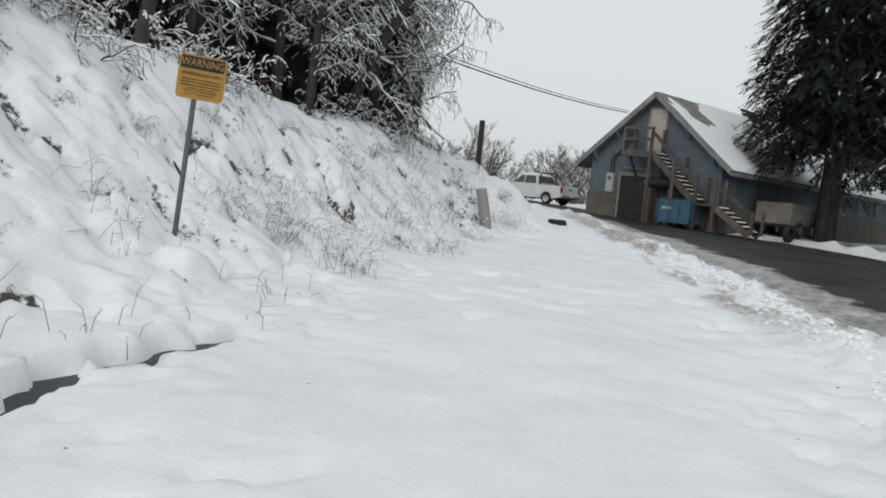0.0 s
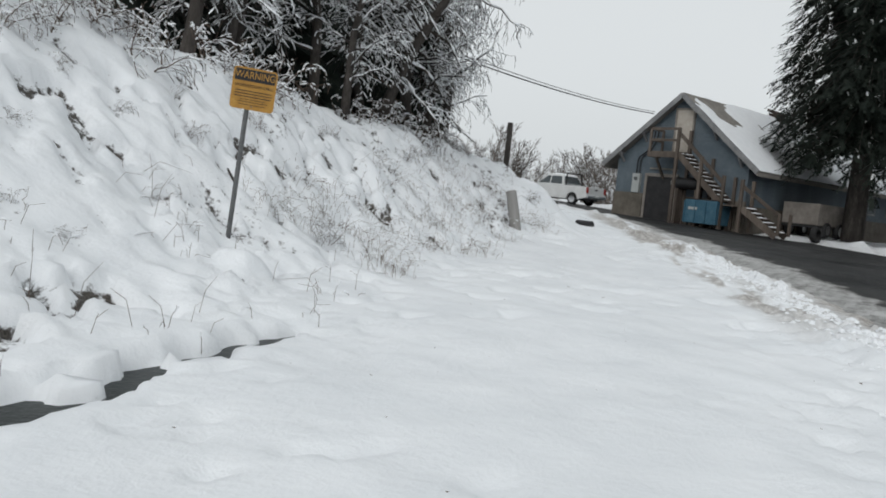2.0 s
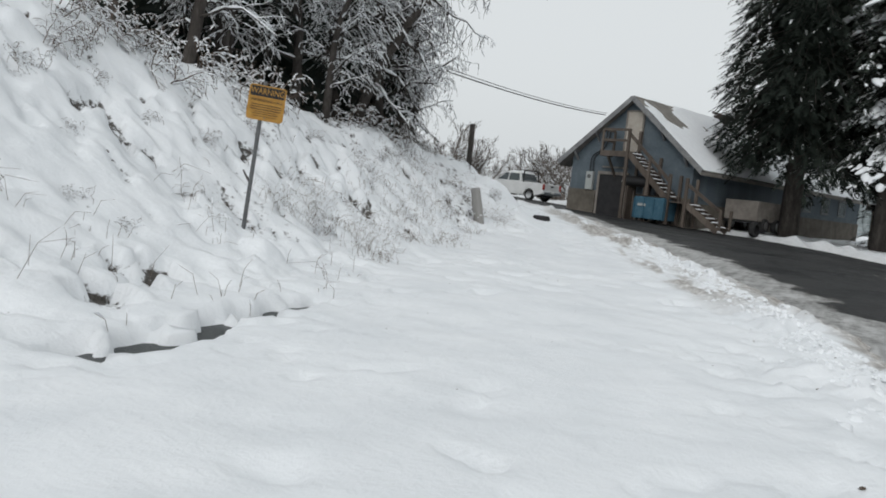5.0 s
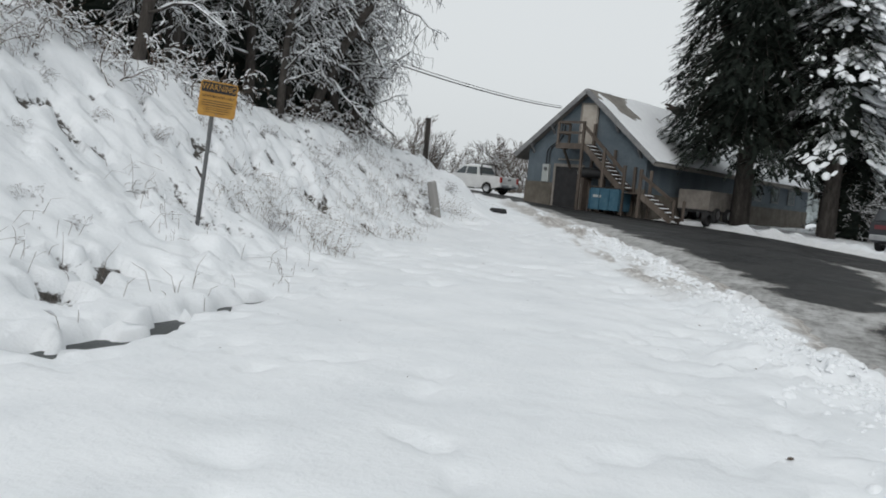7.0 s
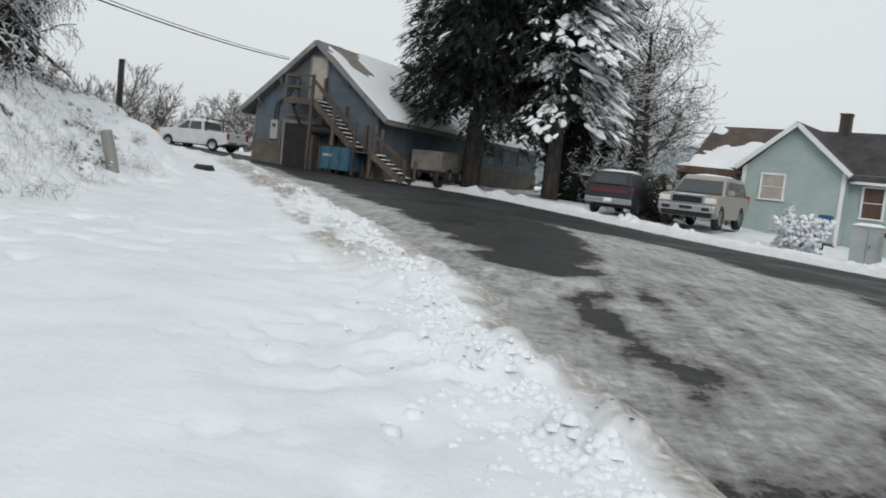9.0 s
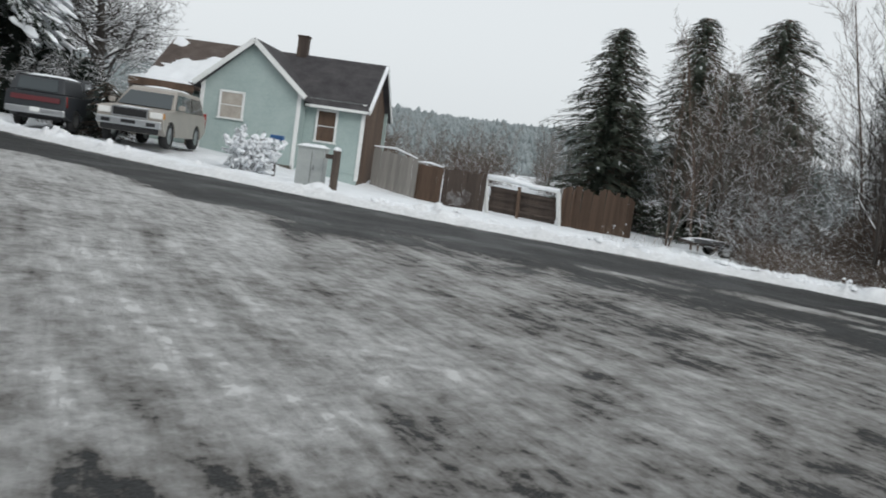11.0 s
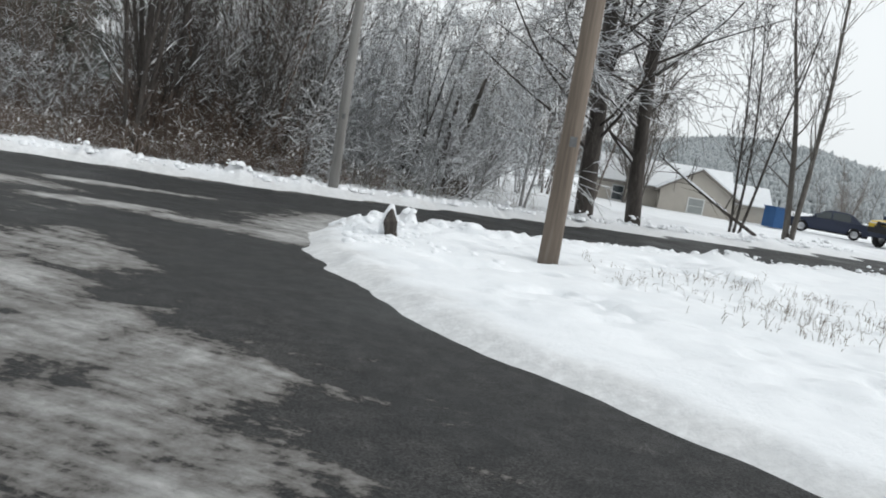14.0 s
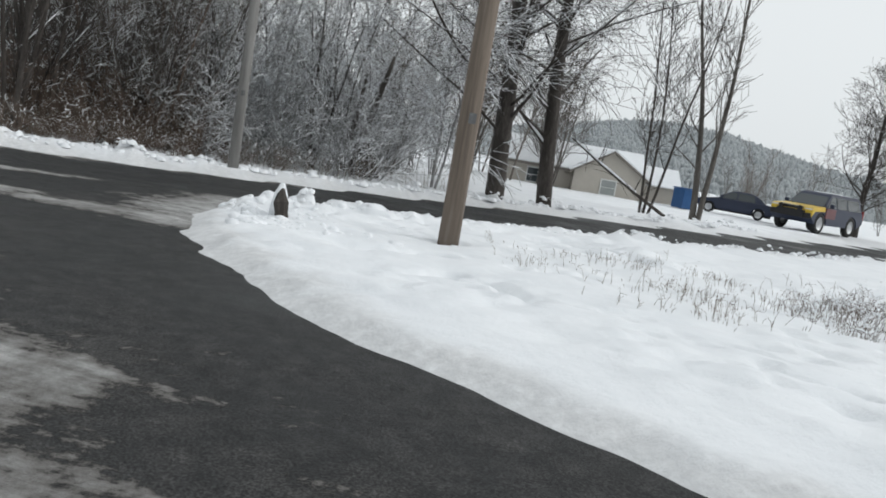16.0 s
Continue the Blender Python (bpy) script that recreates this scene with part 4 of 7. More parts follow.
# frosted trees beyond the pale pole
for k in range(24):
    az, d = -2.0 - 15.0 * (k + rw.random()) / 24, 24.5 + 14 * rw.random()
    grow(rimed[k % 2], *there(az, d), rw.uniform(0.55, 0.95), "trees of the roadside wood")
for k in range(7):
    grow(rimed[k % 2], *there(rw.uniform(2.5, 8.5), rw.uniform(29, 38)), rw.uniform(0.55, 0.85), "trees of the roadside wood")
for k in range(46):
    az, d = rw.uniform(-24, 16), rw.uniform(38, 60)
    grow(distant[k % 2], *there(az, d), rw.uniform(0.7, 1.1), "trees of the roadside wood")
for k in range(34):
    grow(shrubs[0], *there(rw.uniform(24, 43), rw.uniform(44, 58)), rw.uniform(0.8, 1.4), "shrubs of the roadside wood")
for k in range(24):
    grow(distant[k % 2], *there(rw.uniform(25, 42), rw.uniform(66, 84)), rw.uniform(0.4, 0.6), "trees of the roadside wood")
for k in range(58):
    az = rw.uniform(-3, 17)
    grow(shrubs[0 if rw.random() < 0.85 else 1], *there(az, 22.5 + 8 * rw.random() ** 1.3 + 0.35 * max(0, az - 8)), rw.uniform(0.5, 1.05), "shrubs of the roadside wood")
for k in range(34):
    az = rw.uniform(-14, -1.5)
    grow(shrubs[1], *there(az, 23 + 9 * rw.random()), rw.uniform(0.5, 1.05), "shrubs of the roadside wood")
for k in range(30):
    y = rw.uniform(-5.0, 5.5)
    grow(shrubs[0], float(far_edge(y)) + 1.5 + 1.8 * rw.random(), y, rw.uniform(0.22, 0.42), "shrubs of the roadside wood")

for k in range(34):
    grow(shrubs[0], *there(-2.5 + 12.5 * (k + rw.random()) / 34, 25 + 6 * rw.random()), rw.uniform(0.8, 1.35), "shrubs of the roadside wood")

# frosted thicket beyond the yard
frosty = bare_tree("frosted_tree", 81, "small round brown tree dusted with snow", 4.6, 0.07, dict(woods, snowload=0.5, kids=(14, 7), ratio=(0.34, 0.45), along=0.55, fan=0.5, thin=0.014, cap=0.014), "twigs", stems=4, deep=2)
rf = random.Random(4)
for k in range(52):
    x, y = rf.uniform(-14, 16), rf.uniform(58, 85)
    if abs(x - 6) < 3 and y < 66:
        continue
    tagged(plant(frosty, x, y, rf.uniform(0, 360), rf.uniform(0.8, 1.35), 0.1, k == 0), group="frosted trees beyond the yard")

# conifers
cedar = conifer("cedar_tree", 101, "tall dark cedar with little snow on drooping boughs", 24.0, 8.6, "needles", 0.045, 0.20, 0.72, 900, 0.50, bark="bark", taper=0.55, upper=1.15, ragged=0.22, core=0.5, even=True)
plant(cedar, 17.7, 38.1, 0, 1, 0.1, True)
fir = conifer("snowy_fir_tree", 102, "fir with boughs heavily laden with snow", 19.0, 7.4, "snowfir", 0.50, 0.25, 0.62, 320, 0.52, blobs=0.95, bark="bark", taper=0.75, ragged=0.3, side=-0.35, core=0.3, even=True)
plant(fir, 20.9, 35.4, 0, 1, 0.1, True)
hedge = [conifer("evergreen_tree", 110 + k, "grey-green conifer with snow flecks above a thicket", [11.0, 12.2, 12.8, 11.8][k], [5.8, 6.6, 7.4, 4.2][k], "fir", 0.10, 0.05, [0.25, 0.3, 0.35, 0.3][k], [480, 460, 480, 300][k], 0.44, taper=[0.75, 0.8, 0.75, 0.95][k], ragged=0.65, core=0.2) for k in range(4)]
for t, (az, d) in zip(hedge, [(26.2, 44.0), (20.6, 44.0), (15.4, 45.0), (8.0, 46.0)]):
    tagged(plant(t, *there(az, d), 40 * d, 1, 0.3, True), group="conifers by the fence")
for k, (az, d, sc) in enumerate([(24.2, 49, 0.7), (18.0, 50, 0.85)]):
    plant(hedge[k], *there(az, d), 70 + 60 * k, sc, 0.3)

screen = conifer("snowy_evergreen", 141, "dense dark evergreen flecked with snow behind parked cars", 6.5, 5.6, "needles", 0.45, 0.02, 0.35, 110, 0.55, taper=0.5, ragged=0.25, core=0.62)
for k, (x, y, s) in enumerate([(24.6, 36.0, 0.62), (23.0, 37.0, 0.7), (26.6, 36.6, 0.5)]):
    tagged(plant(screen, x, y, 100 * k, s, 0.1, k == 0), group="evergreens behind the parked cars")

# two tall roadside trees, young birches and a round tree by the parked trucks
tall = dict(droop=0.1, rise=0.35, wiggle=0.24, trunk=0.06, segs=(8, 5, 3, 2), snowload=0.35, kids=(26, 12, 7), ratio=(0.36, 0.45, 0.45), along=0.42, thin=0.0065, cap=0.005, thick=0.27, **{"from": 0.2})
ta = bare_tree("maple_tree", 121, "tall bare maple with dark trunk beside the road", 13.5, 0.31, dict(tall, trunk=0.05, kids=(34, 12, 7), thick=0.2, droop=0.35, rise=0.25, thin=0.006, **{"from": 0.12}), "bark", lean=(0.0, 0.075))
plant(ta, 31.1, -10.55, 0, 1, 0.1, True)
tb = bare_tree("maple_tree", 122, "tall bare maple with dark spreading limbs beside the road", 13.0, 0.26, dict(tall, trunk=0.06, kids=(36, 12, 7), ratio=(0.42, 0.45, 0.45), thick=0.22, droop=0.35, rise=0.25, thin=0.006, **{"from": 0.14}), "bark", lean=(0.03, 0.15))
plant(tb, 31.8, -12.5, 0, 1, 0.1, True)
thin_o = dict(tall, kids=(13, 6, 3), snowload=0.1, ratio=(0.24, 0.5, 0.5), along=0.6, thick=0.33, trunk=0.06, thin=0.008)
tc = bare_tree("young_tree", 123, "slim bare double-stemmed young tree in snow", 11.5, 0.13, thin_o, "greybark", stems=2, leans=((0.0, 0.03), (-0.02, -0.07)))
plant(tc, 35.8, -20.7, 0, 1, 0.1, True)
td = bare_tree("young_tree", 124, "slim bare sapling beside a fallen limb", 9.0, 0.06, thin_o, "bark", stems=3, leans=((0.0, 0.06), (0.02, -0.06), (-0.03, -0.14)))
plant(td, 35.5, -18.2, 0, 1, 0.1, True)
te = bare_tree("round_tree", 125, "round-crowned bare tree behind parked trucks", 10.0, 0.22, dict(tall, kids=(30, 12, 7), ratio=(0.42, 0.5, 0.5), along=0.38, rise=0.45, snowload=0.05, thin=0.009), "bark")
plant(te, 45.8, -38.2, 0, 1, 0.1, True)
for k in range(12):
    grow(distant[k % 2], *there(rw.uniform(-47, -33), rw.uniform(66, 90)), rw.uniform(0.35, 0.6), "trees beyond the parked trucks")
tf = bare_tree("garden_tree", 126, "spreading bare tree with snow on its limbs", 9.5, 0.3, dict(tall, kids=(26, 11, 7), ratio=(0.50, 0.5, 0.5), snowload=0.28, cap=0.010, along=0.34, rise=0.5, trunk=0.06, thin=0.010), "bark", stems=1)
plant(tf, 28.7, 38.8, 0, 1.12, 0.1, True)
plant(tf, 26.5, 46.0, 120, 0.9, 0.1)
plant(tf, 35.0, 50.0, 200, 1.1, 0.1)
bush = conifer("evergreen_bush", 140, "dark round evergreen bush between parked cars", 2.0, 1.9, "needles", 0.12, 0.0, 0.3, 60, 0.34, taper=0.45)
plant(bush, 21.5, 27.0, 0, 1, 0.05, True)
for k, (x, y) in enumerate([(24.0, 31.6), (22.6, 32.4), (25.0, 39.5), (26.8, 38.6), (28.5, 40.5)]):
    plant(shrubs[1], x, y, 50 * k, 1.1, 0.1)

# ---- vehicles: x ahead, standing on z = 0 ----
def wheel_mesh(r, w):
    t, rim = Mesh(), Mesh()
    n = 20
    for m, prof in ((t, [(r * 0.62, -w / 2), (r * 0.93, -w / 2), (r, -w * 0.32), (r, w * 0.32), (r * 0.93, w / 2), (r * 0.62, w / 2)]),
                    (rim, [(0.02, w * 0.30), (r * 0.25, w * 0.36), (r * 0.5, w * 0.28), (r * 0.62, w * 0.46), (r * 0.66, w * 0.46), (r * 0.66, -w * 0.46), (0.02, -w * 0.3)])):
        vs = [(q * math.cos(2 * math.pi * k / n), y, q * math.sin(2 * math.pi * k / n)) for k in range(n) for q, y in prof]
        p = len(prof)
        m.add(vs, [(k * p + j, k * p + j + 1, ((k + 1) % n) * p + j + 1, ((k + 1) % n) * p + j) for k in range(n) for j in range(p - 1)])
    return t.make("tyre", "rubber", smooth=True), rim.make("rim", "chrome", smooth=True)


def arch(x, r, z0, rev=False):
    pts = [(x + r * math.cos(a), z0 + r * math.sin(a)) for a in [math.pi * k / 8 for k in range(9)]]
    return pts if rev else pts[::-1]


def extrude(outline, w, top_in=0.0, z_ref=0.0, z_top=1.0):
    """A side outline (x, z) drawn out to half width w, leaning in towards z_top."""
    def side(sg):
        return lambda x, z: (x, sg * (w - top_in * max(0.0, (z - z_ref) / (z_top - z_ref))), z)
    m = Mesh()
    m.prism(outline, side(1), side(-1))
    return m


def pane(m, pts, off):
    """A quadrilateral pane with some depth."""
    a, b, c, d = (Vector(p) for p in pts)
    n = (b - a).cross(d - a).normalized() * off
    m.add([a, b, c, d, a + n, b + n, c + n, d + n], [(0, 1, 2, 3), (7, 6, 5, 4), (0, 4, 5, 1), (1, 5, 6, 2), (2, 6, 7, 3), (3, 7, 4, 0)])


def vehicle(name, label, category, spec, at, heading):
    """spec: L, W, body outline, cabin outline, wheels and colours."""
    L, W, r = spec["L"], spec["W"], spec["r"]
    xa, xb = spec["axles"]
    zb, body_top = spec["sill"], spec["body"]
    car = thing(name, label, category, at, heading)
    low = [(L / 2 - 0.05, zb)] + arch(xa, r * 1.18, r * 0.98, True)[0:0]
    outline = [(-L / 2 + 0.04, zb + 0.08)] + arch(xb, r * 1.16, r * 0.9) + arch(xa, r * 1.16, r * 0.9) + [(L / 2 - 0.06, zb + 0.06)] + body_top
    part("body", extrude(outline, W / 2, 0.07, zb, spec["H"]).make(name + "_body", spec["paint"]), car, bevel=0.045)
    under = Mesh().box((0, 0, zb - 0.02), (L * 0.86, W * 0.72, 0.22))
    part("chassis", under.make("chassis", "black"), car)
    cab = spec["cabin"]
    zc0, zc1 = cab[0][1], max(z for _, z in cab)
    w0, tin = W / 2 - 0.06, 0.20
    part("cabin", extrude(cab, w0, tin, zc0, zc1).make(name + "_cabin", spec["paint"]), car, bevel=0.05)

    def half(z):
        return w0 - tin * (z - zc0) / (zc1 - zc0)

    for nm, (x0, z0, x1, z1) in (("windscreen", spec["screen"]), ("rear_window", spec["rear"])):
        m = Mesh()
        sgn = 1 if nm == "windscreen" else -1
        o = 0.012 * sgn
        pts = [(x0 + o, -half(z0) + 0.10, z0 + 0.03), (x0 + o, half(z0) - 0.10, z0 + 0.03), (x1 + o, half(z1) - 0.08, z1 - 0.05), (x1 + o, -half(z1) + 0.08, z1 - 0.05)]
        pane(m, pts if sgn > 0 else pts[::-1], 0.02)
        part(nm, m.make(nm, "glass"), car)
    for x0, x1, x2, x3, z0, z1 in spec["sides"]:
        for sg in (1, -1):
            m = Mesh()
            pts = [(x0, sg * (half(z0) + 0.006), z0), (x1, sg * (half(z0) + 0.006), z0), (x2, sg * (half(z1) + 0.006), z1), (x3, sg * (half(z1) + 0.006), z1)]
            pane(m, pts if sg < 0 else pts[::-1], 0.012)
            part("side_window", m.make("side_window", "glass"), car)
    tyre, rim = wheel_mesh(r, spec.get("tw", 0.24))
    for x in (xa, xb):
        for sg in (1, -1):
            w = new("wheel")
            w.parent = car
            w.matrix_basis = pose(x, sg * (W / 2 - 0.14), r, 0, 0, 0 if sg > 0 else 180)
            t1, r1 = part("tyre", tyre, w), part("rim", rim, w)
    fz, rz = spec["fz"], spec["rz"]
    part("front_bumper", Mesh().box((L / 2 - 0.02, 0, zb + 0.14), (0.16, W * 0.96, 0.24)).make("bumper", spec["bump"]), car, bevel=0.04)
    part("rear_bumper", Mesh().box((-L / 2 + 0.0, 0, zb + 0.14), (0.16, W * 0.96, 0.22)).make("bumper_r", spec["bump"]), car, bevel=0.04)
    g = Mesh().box((L / 2 - 0.05, 0, fz), (0.06, W * 0.50, 0.24))
    part("grille", g.make("grille", "black"), car, "black grille in a bright frame", bevel=0.015)
    fr = Mesh()
    for zz in (fz - 0.13, fz + 0.13):
        fr.box((L / 2 - 0.03, 0, zz), (0.06, W * 0.54, 0.035))
    for sg in (1, -1):
        fr.box((L / 2 - 0.03, sg * W * 0.26, fz), (0.06, 0.035, 0.27))
    part("grille_frame", fr.make("grille_frame", spec.get("frame", "chrome")), car)
    for sg in (1, -1):
        part("headlight", Mesh().box((L / 2 - 0.07, sg * W * 0.385, fz), (0.08, W * 0.19, 0.19)).make("headlight", "lamp_clear"), car, bevel=0.02)
        part("indicator", Mesh().box((L / 2 - 0.16, sg * (W / 2 - 0.035), fz), (0.16, 0.05, 0.17)).make("indicator", "lamp_amber"), car, bevel=0.01)
        part("tail_lamp", Mesh().box((-L / 2 + 0.04, sg * (W / 2 - 0.10), rz), (0.08, 0.17, spec.get("tl", 0.36))).make("tail_lamp", "lamp_red"), car, bevel=0.015)
        part("mirror", Mesh().box((spec["screen"][0] - 0.25, sg * (W / 2 + 0.10), spec["screen"][1] + 0.12), (0.10, 0.20, 0.17)).make("mirror", spec["paint"]), car, bevel=0.03)
    part("number_plate", Mesh().box((-L / 2 - 0.085, 0, zb + 0.18), (0.02, 0.32, 0.15)).make("plate", "white"), car, "blank pale number plate")
    return car


def snow_cap(name, parent, x0, x1, y, z, h, seed=1):
    """A soft slab of snow lying on a flat top."""
    r = random.Random(seed)
    m = Mesh()
    nx, ny = 9, 6
    vs = []
    for i in range(nx):
        for j in range(ny):
            u, v = i / (nx - 1), j / (ny - 1)
            e = min(u, 1 - u, v, 1 - v) * 6
            vs.append((x0 + (x1 - x0) * u + r.uniform(-0.03, 0.03), -y + 2 * y * v + r.uniform(-0.03, 0.03), z + h * min(1, e) * r.uniform(0.7, 1.15)))
    m.add(vs, [(i * ny + j, (i + 1) * ny + j, (i + 1) * ny + j + 1, i * ny + j + 1) for i in range(nx - 1) for j in range(ny - 1)])
    return part(name, m.make(name, "snow", smooth=True), parent, "thin layer of fresh snow")


PICKUP = dict(L=5.5, W=1.92, H=1.85, r=0.37, sill=0.42, axles=(1.78, -1.62), paint="p_white", bump="chrome", fz=0.92, rz=0.95,
              body=[(2.69, 0.62), (2.71, 1.02), (2.60, 1.10), (1.25, 1.20), (1.05, 1.22), (-0.85, 1.20), (-0.90, 1.16), (-2.70, 1.16), (-2.72, 0.7)],
              cabin=[(1.30, 1.18), (0.55, 1.80), (0.30, 1.85), (-0.55, 1.83), (-0.66, 1.78), (-0.86, 1.18)],
              screen=(1.28, 1.20, 0.56, 1.80), rear=(-0.86, 1.24, -0.68, 1.76),
              sides=[(0.28, 1.12, 0.55, 0.28, 1.22, 1.70), (-0.72, 0.20, 0.20, -0.58, 1.22, 1.70)])
SUV = dict(L=5.1, W=1.98, H=1.92, r=0.42, sill=0.55, axles=(1.62, -1.42), paint="p_tan", bump="chrome", fz=0.98, rz=1.05, tl=0.55,
           body=[(2.46, 0.62), (2.50, 1.00), (2.42, 1.12), (1.15, 1.22), (-2.45, 1.20), (-2.52, 0.8)],
           cabin=[(1.30, 1.19), (0.55, 1.82), (0.30, 1.90), (-2.25, 1.88), (-2.36, 1.80), (-2.48, 1.19)],
           screen=(1.28, 1.21, 0.57, 1.81), rear=(-2.49, 1.24, -2.38, 1.78),
           sides=[(0.22, 1.10, 0.52, 0.22, 1.24, 1.74), (-0.86, 0.14, 0.14, -0.86, 1.24, 1.74), (-2.25, -0.95, -0.95, -2.15, 1.24, 1.74)])
SEDAN = dict(L=4.6, W=1.75, H=1.42, r=0.31, sill=0.32, axles=(1.40, -1.30), paint="p_navy", bump="p_navy", fz=0.62, rz=0.75, tl=0.20,
             body=[(2.22, 0.5), (2.24, 0.68), (1.10, 0.90), (-1.55, 0.93), (-2.24, 0.90), (-2.26, 0.6)],
             cabin=[(1.05, 0.88), (0.35, 1.34), (0.05, 1.42), (-0.75, 1.41), (-1.05, 1.34), (-1.62, 0.90)],
             screen=(1.03, 0.90, 0.36, 1.33), rear=(-1.60, 0.93, -1.06, 1.33),
             sides=[(-0.02, 0.88, 0.30, -0.02, 0.92, 1.32), (-1.05, -0.10, -0.10, -0.92, 0.92, 1.32)])

white_truck = vehicle("pickup_truck", "white extended-cab pickup truck parked on wet asphalt", "pickup truck", PICKUP, (5.0, 48.2, ground_z(5.0, 48.2) + 0.02), 134)
white_truck.scale = (0.95, 0.93, 0.93)
rack = Mesh()
for sg in (1, -1):
    rack.beam((-0.98, sg * 0.80, 1.14), (-0.94, sg * 0.72, 1.92), 0.06, 0.06)
rack.beam((-0.94, -0.76, 1.92), (-0.94, 0.76, 1.92), 0.06, 0.06)
rack.beam((-0.95, -0.76, 1.55), (-0.95, 0.76, 1.55), 0.05, 0.05)
part("headache_rack", rack.make("rack", "black"), white_truck, "black steel rack behind the cab")
part("tailgate_handle", Mesh().box((-2.735, 0, 1.0), (0.03, 0.22, 0.07)).make("tailgate_handle", "black"), white_truck)
snow_cap("roof_snow", white_truck, -0.5, 0.45, 0.62, 1.84, 0.05, 3)

old_spec = dict(PICKUP, paint="p_grey", bump="chrome", L=5.3, W=1.98)
red_truck = vehicle("old_pickup_truck", "old dark grey pickup truck with dull red tailgate band", "pickup truck", old_spec, (20.9, 28.5, ground_z(20.9, 28.5) + 0.0), 40)
part("tailgate_band", Mesh().box((-2.735, 0, 0.96), (0.03, 1.55, 0.16)).make("tailgate_band", "p_red"), red_truck, "dull red band across the tailgate")
canopy = extrude([(-0.80, 1.17), (-0.82, 1.70), (-2.45, 1.68), (-2.66, 1.17)], 0.90, 0.14, 1.17, 1.75)
part("canopy", canopy.make("canopy", "p_grey"), red_truck, "dark grey canopy over the bed", bevel=0.04)
m = Mesh()
pane(m, [(-2.665, 0.66, 1.24), (-2.665, -0.66, 1.24), (-2.50, -0.60, 1.62), (-2.50, 0.60, 1.62)], -0.012)
part("canopy_window", m.make("canopy_window", "glass"), red_truck)
snow_cap("roof_snow", red_truck, -2.35, 0.4, 0.70, 1.72, 0.10, 5)

suv = vehicle("sport_utility_car", "champagne sport utility car with bright grille parked in snow", "car", SUV, (22.7, 25.7, ground_z(22.7, 25.7) + 0.03), 217)
suv.scale = (1.1, 1.1, 1.08)
snow_cap("roof_snow", suv, -2.1, 0.3, 0.66, 1.88, 0.09, 7)
part("valance", Mesh().box((2.46, 0, 0.50), (0.14, 1.70, 0.20)).make("valance", "black"), suv, "black valance under the bumper", bevel=0.03)
part("bumper_slot", Mesh().box((2.625, 0, 0.70), (0.02, 0.42, 0.10)).make("bumper_slot", "black"), suv, "black slot in the bumper")
for sg in (1, -1):
    part("fog_lamp", Mesh().box((2.625, sg * 0.66, 0.68), (0.02, 0.26, 0.11)).make("suv_fog_lamp", "black"), suv)
snow_cap("bonnet_snow", suv, 1.75, 2.35, 0.55, 1.14, 0.03, 8)

sedan = vehicle("sedan_car", "navy blue sedan parked in snow", "car", SEDAN, (49.40, -30.53, ground_z(49.40, -30.53) + 0.02), 53)
yellow_truck = vehicle("custom_truck", "lifted truck with a yellow front and a dark blue cab", "truck", dict(SUV, paint="p_navy", bump="black", r=0.48, sill=0.62, fz=1.0), (44.65, -32.19, ground_z(44.65, -32.19) + 0.02), 114)
yellow_truck.scale = (1.12, 1.12, 1.12)
snow_cap("roof_snow", yellow_truck, -2.1, 0.3, 0.66, 1.88, 0.05, 9)
front_clip = extrude([(1.32, 1.02), (1.32, 1.245), (2.42, 1.15), (2.53, 1.04), (2.53, 0.72), (2.20, 0.98)], 1.005, 0.07, 0.6, 1.92)
part("front_clip", front_clip.make("front_clip", "p_yellow"), yellow_truck, "yellow bonnet and wings", bevel=0.04)
part("front_bar", Mesh().box((2.60, 0, 0.80), (0.12, 1.30, 0.34)).make("front_bar", "black"), yellow_truck, "black steel front bar", bevel=0.03)
for sg in (1, -1):
    part("fog_lamp", Mesh().tube([(2.60, sg * 0.45, 1.05), (2.68, sg * 0.45, 1.05)], [0.10, 0.11], 12).make("fog_lamp", "black"), yellow_truck)
part("door_band", Mesh().box((0.80, 0, 0.97), (0.95, 2.0, 0.46)).make("door_band", "p_red"), yellow_truck, "red band between bonnet and cab", bevel=0.03)

# ---- buildings ----
def clad(owner, mat, x0, x1, z0, z1, y, lap=0.2, top=None):
    """Lapped boards on a wall in the plane y, facing -y; top(z) gives the span that is left at a height."""
    n = 0
    z = z0
    while z < z1 - 0.01:
        h = min(lap, z1 - z)
        a, b = (x0, x1) if top is None else top(z)
        c, d = (x0, x1) if top is None else top(z + h)
        if b - a < 0.05:
            break
        if d - c < 0.02:
            c = d = (c + d) / 2
        m = Mesh().add([(a, y - 0.034, z - 0.01), (b, y - 0.034, z - 0.01), (d, y - 0.010, z + h), (c, y - 0.010, z + h), (a, y - 0.002, z - 0.01), (b, y - 0.002, z - 0.01), (d, y - 0.002, z + h), (c, y - 0.002, z + h)],
                       [(0, 1, 2, 3), (0, 4, 5, 1), (1, 5, 6, 2), (3, 7, 4, 0), (2, 6, 7, 3)])
        part("siding_board", m.make("siding_board", mat), owner)
        z += h


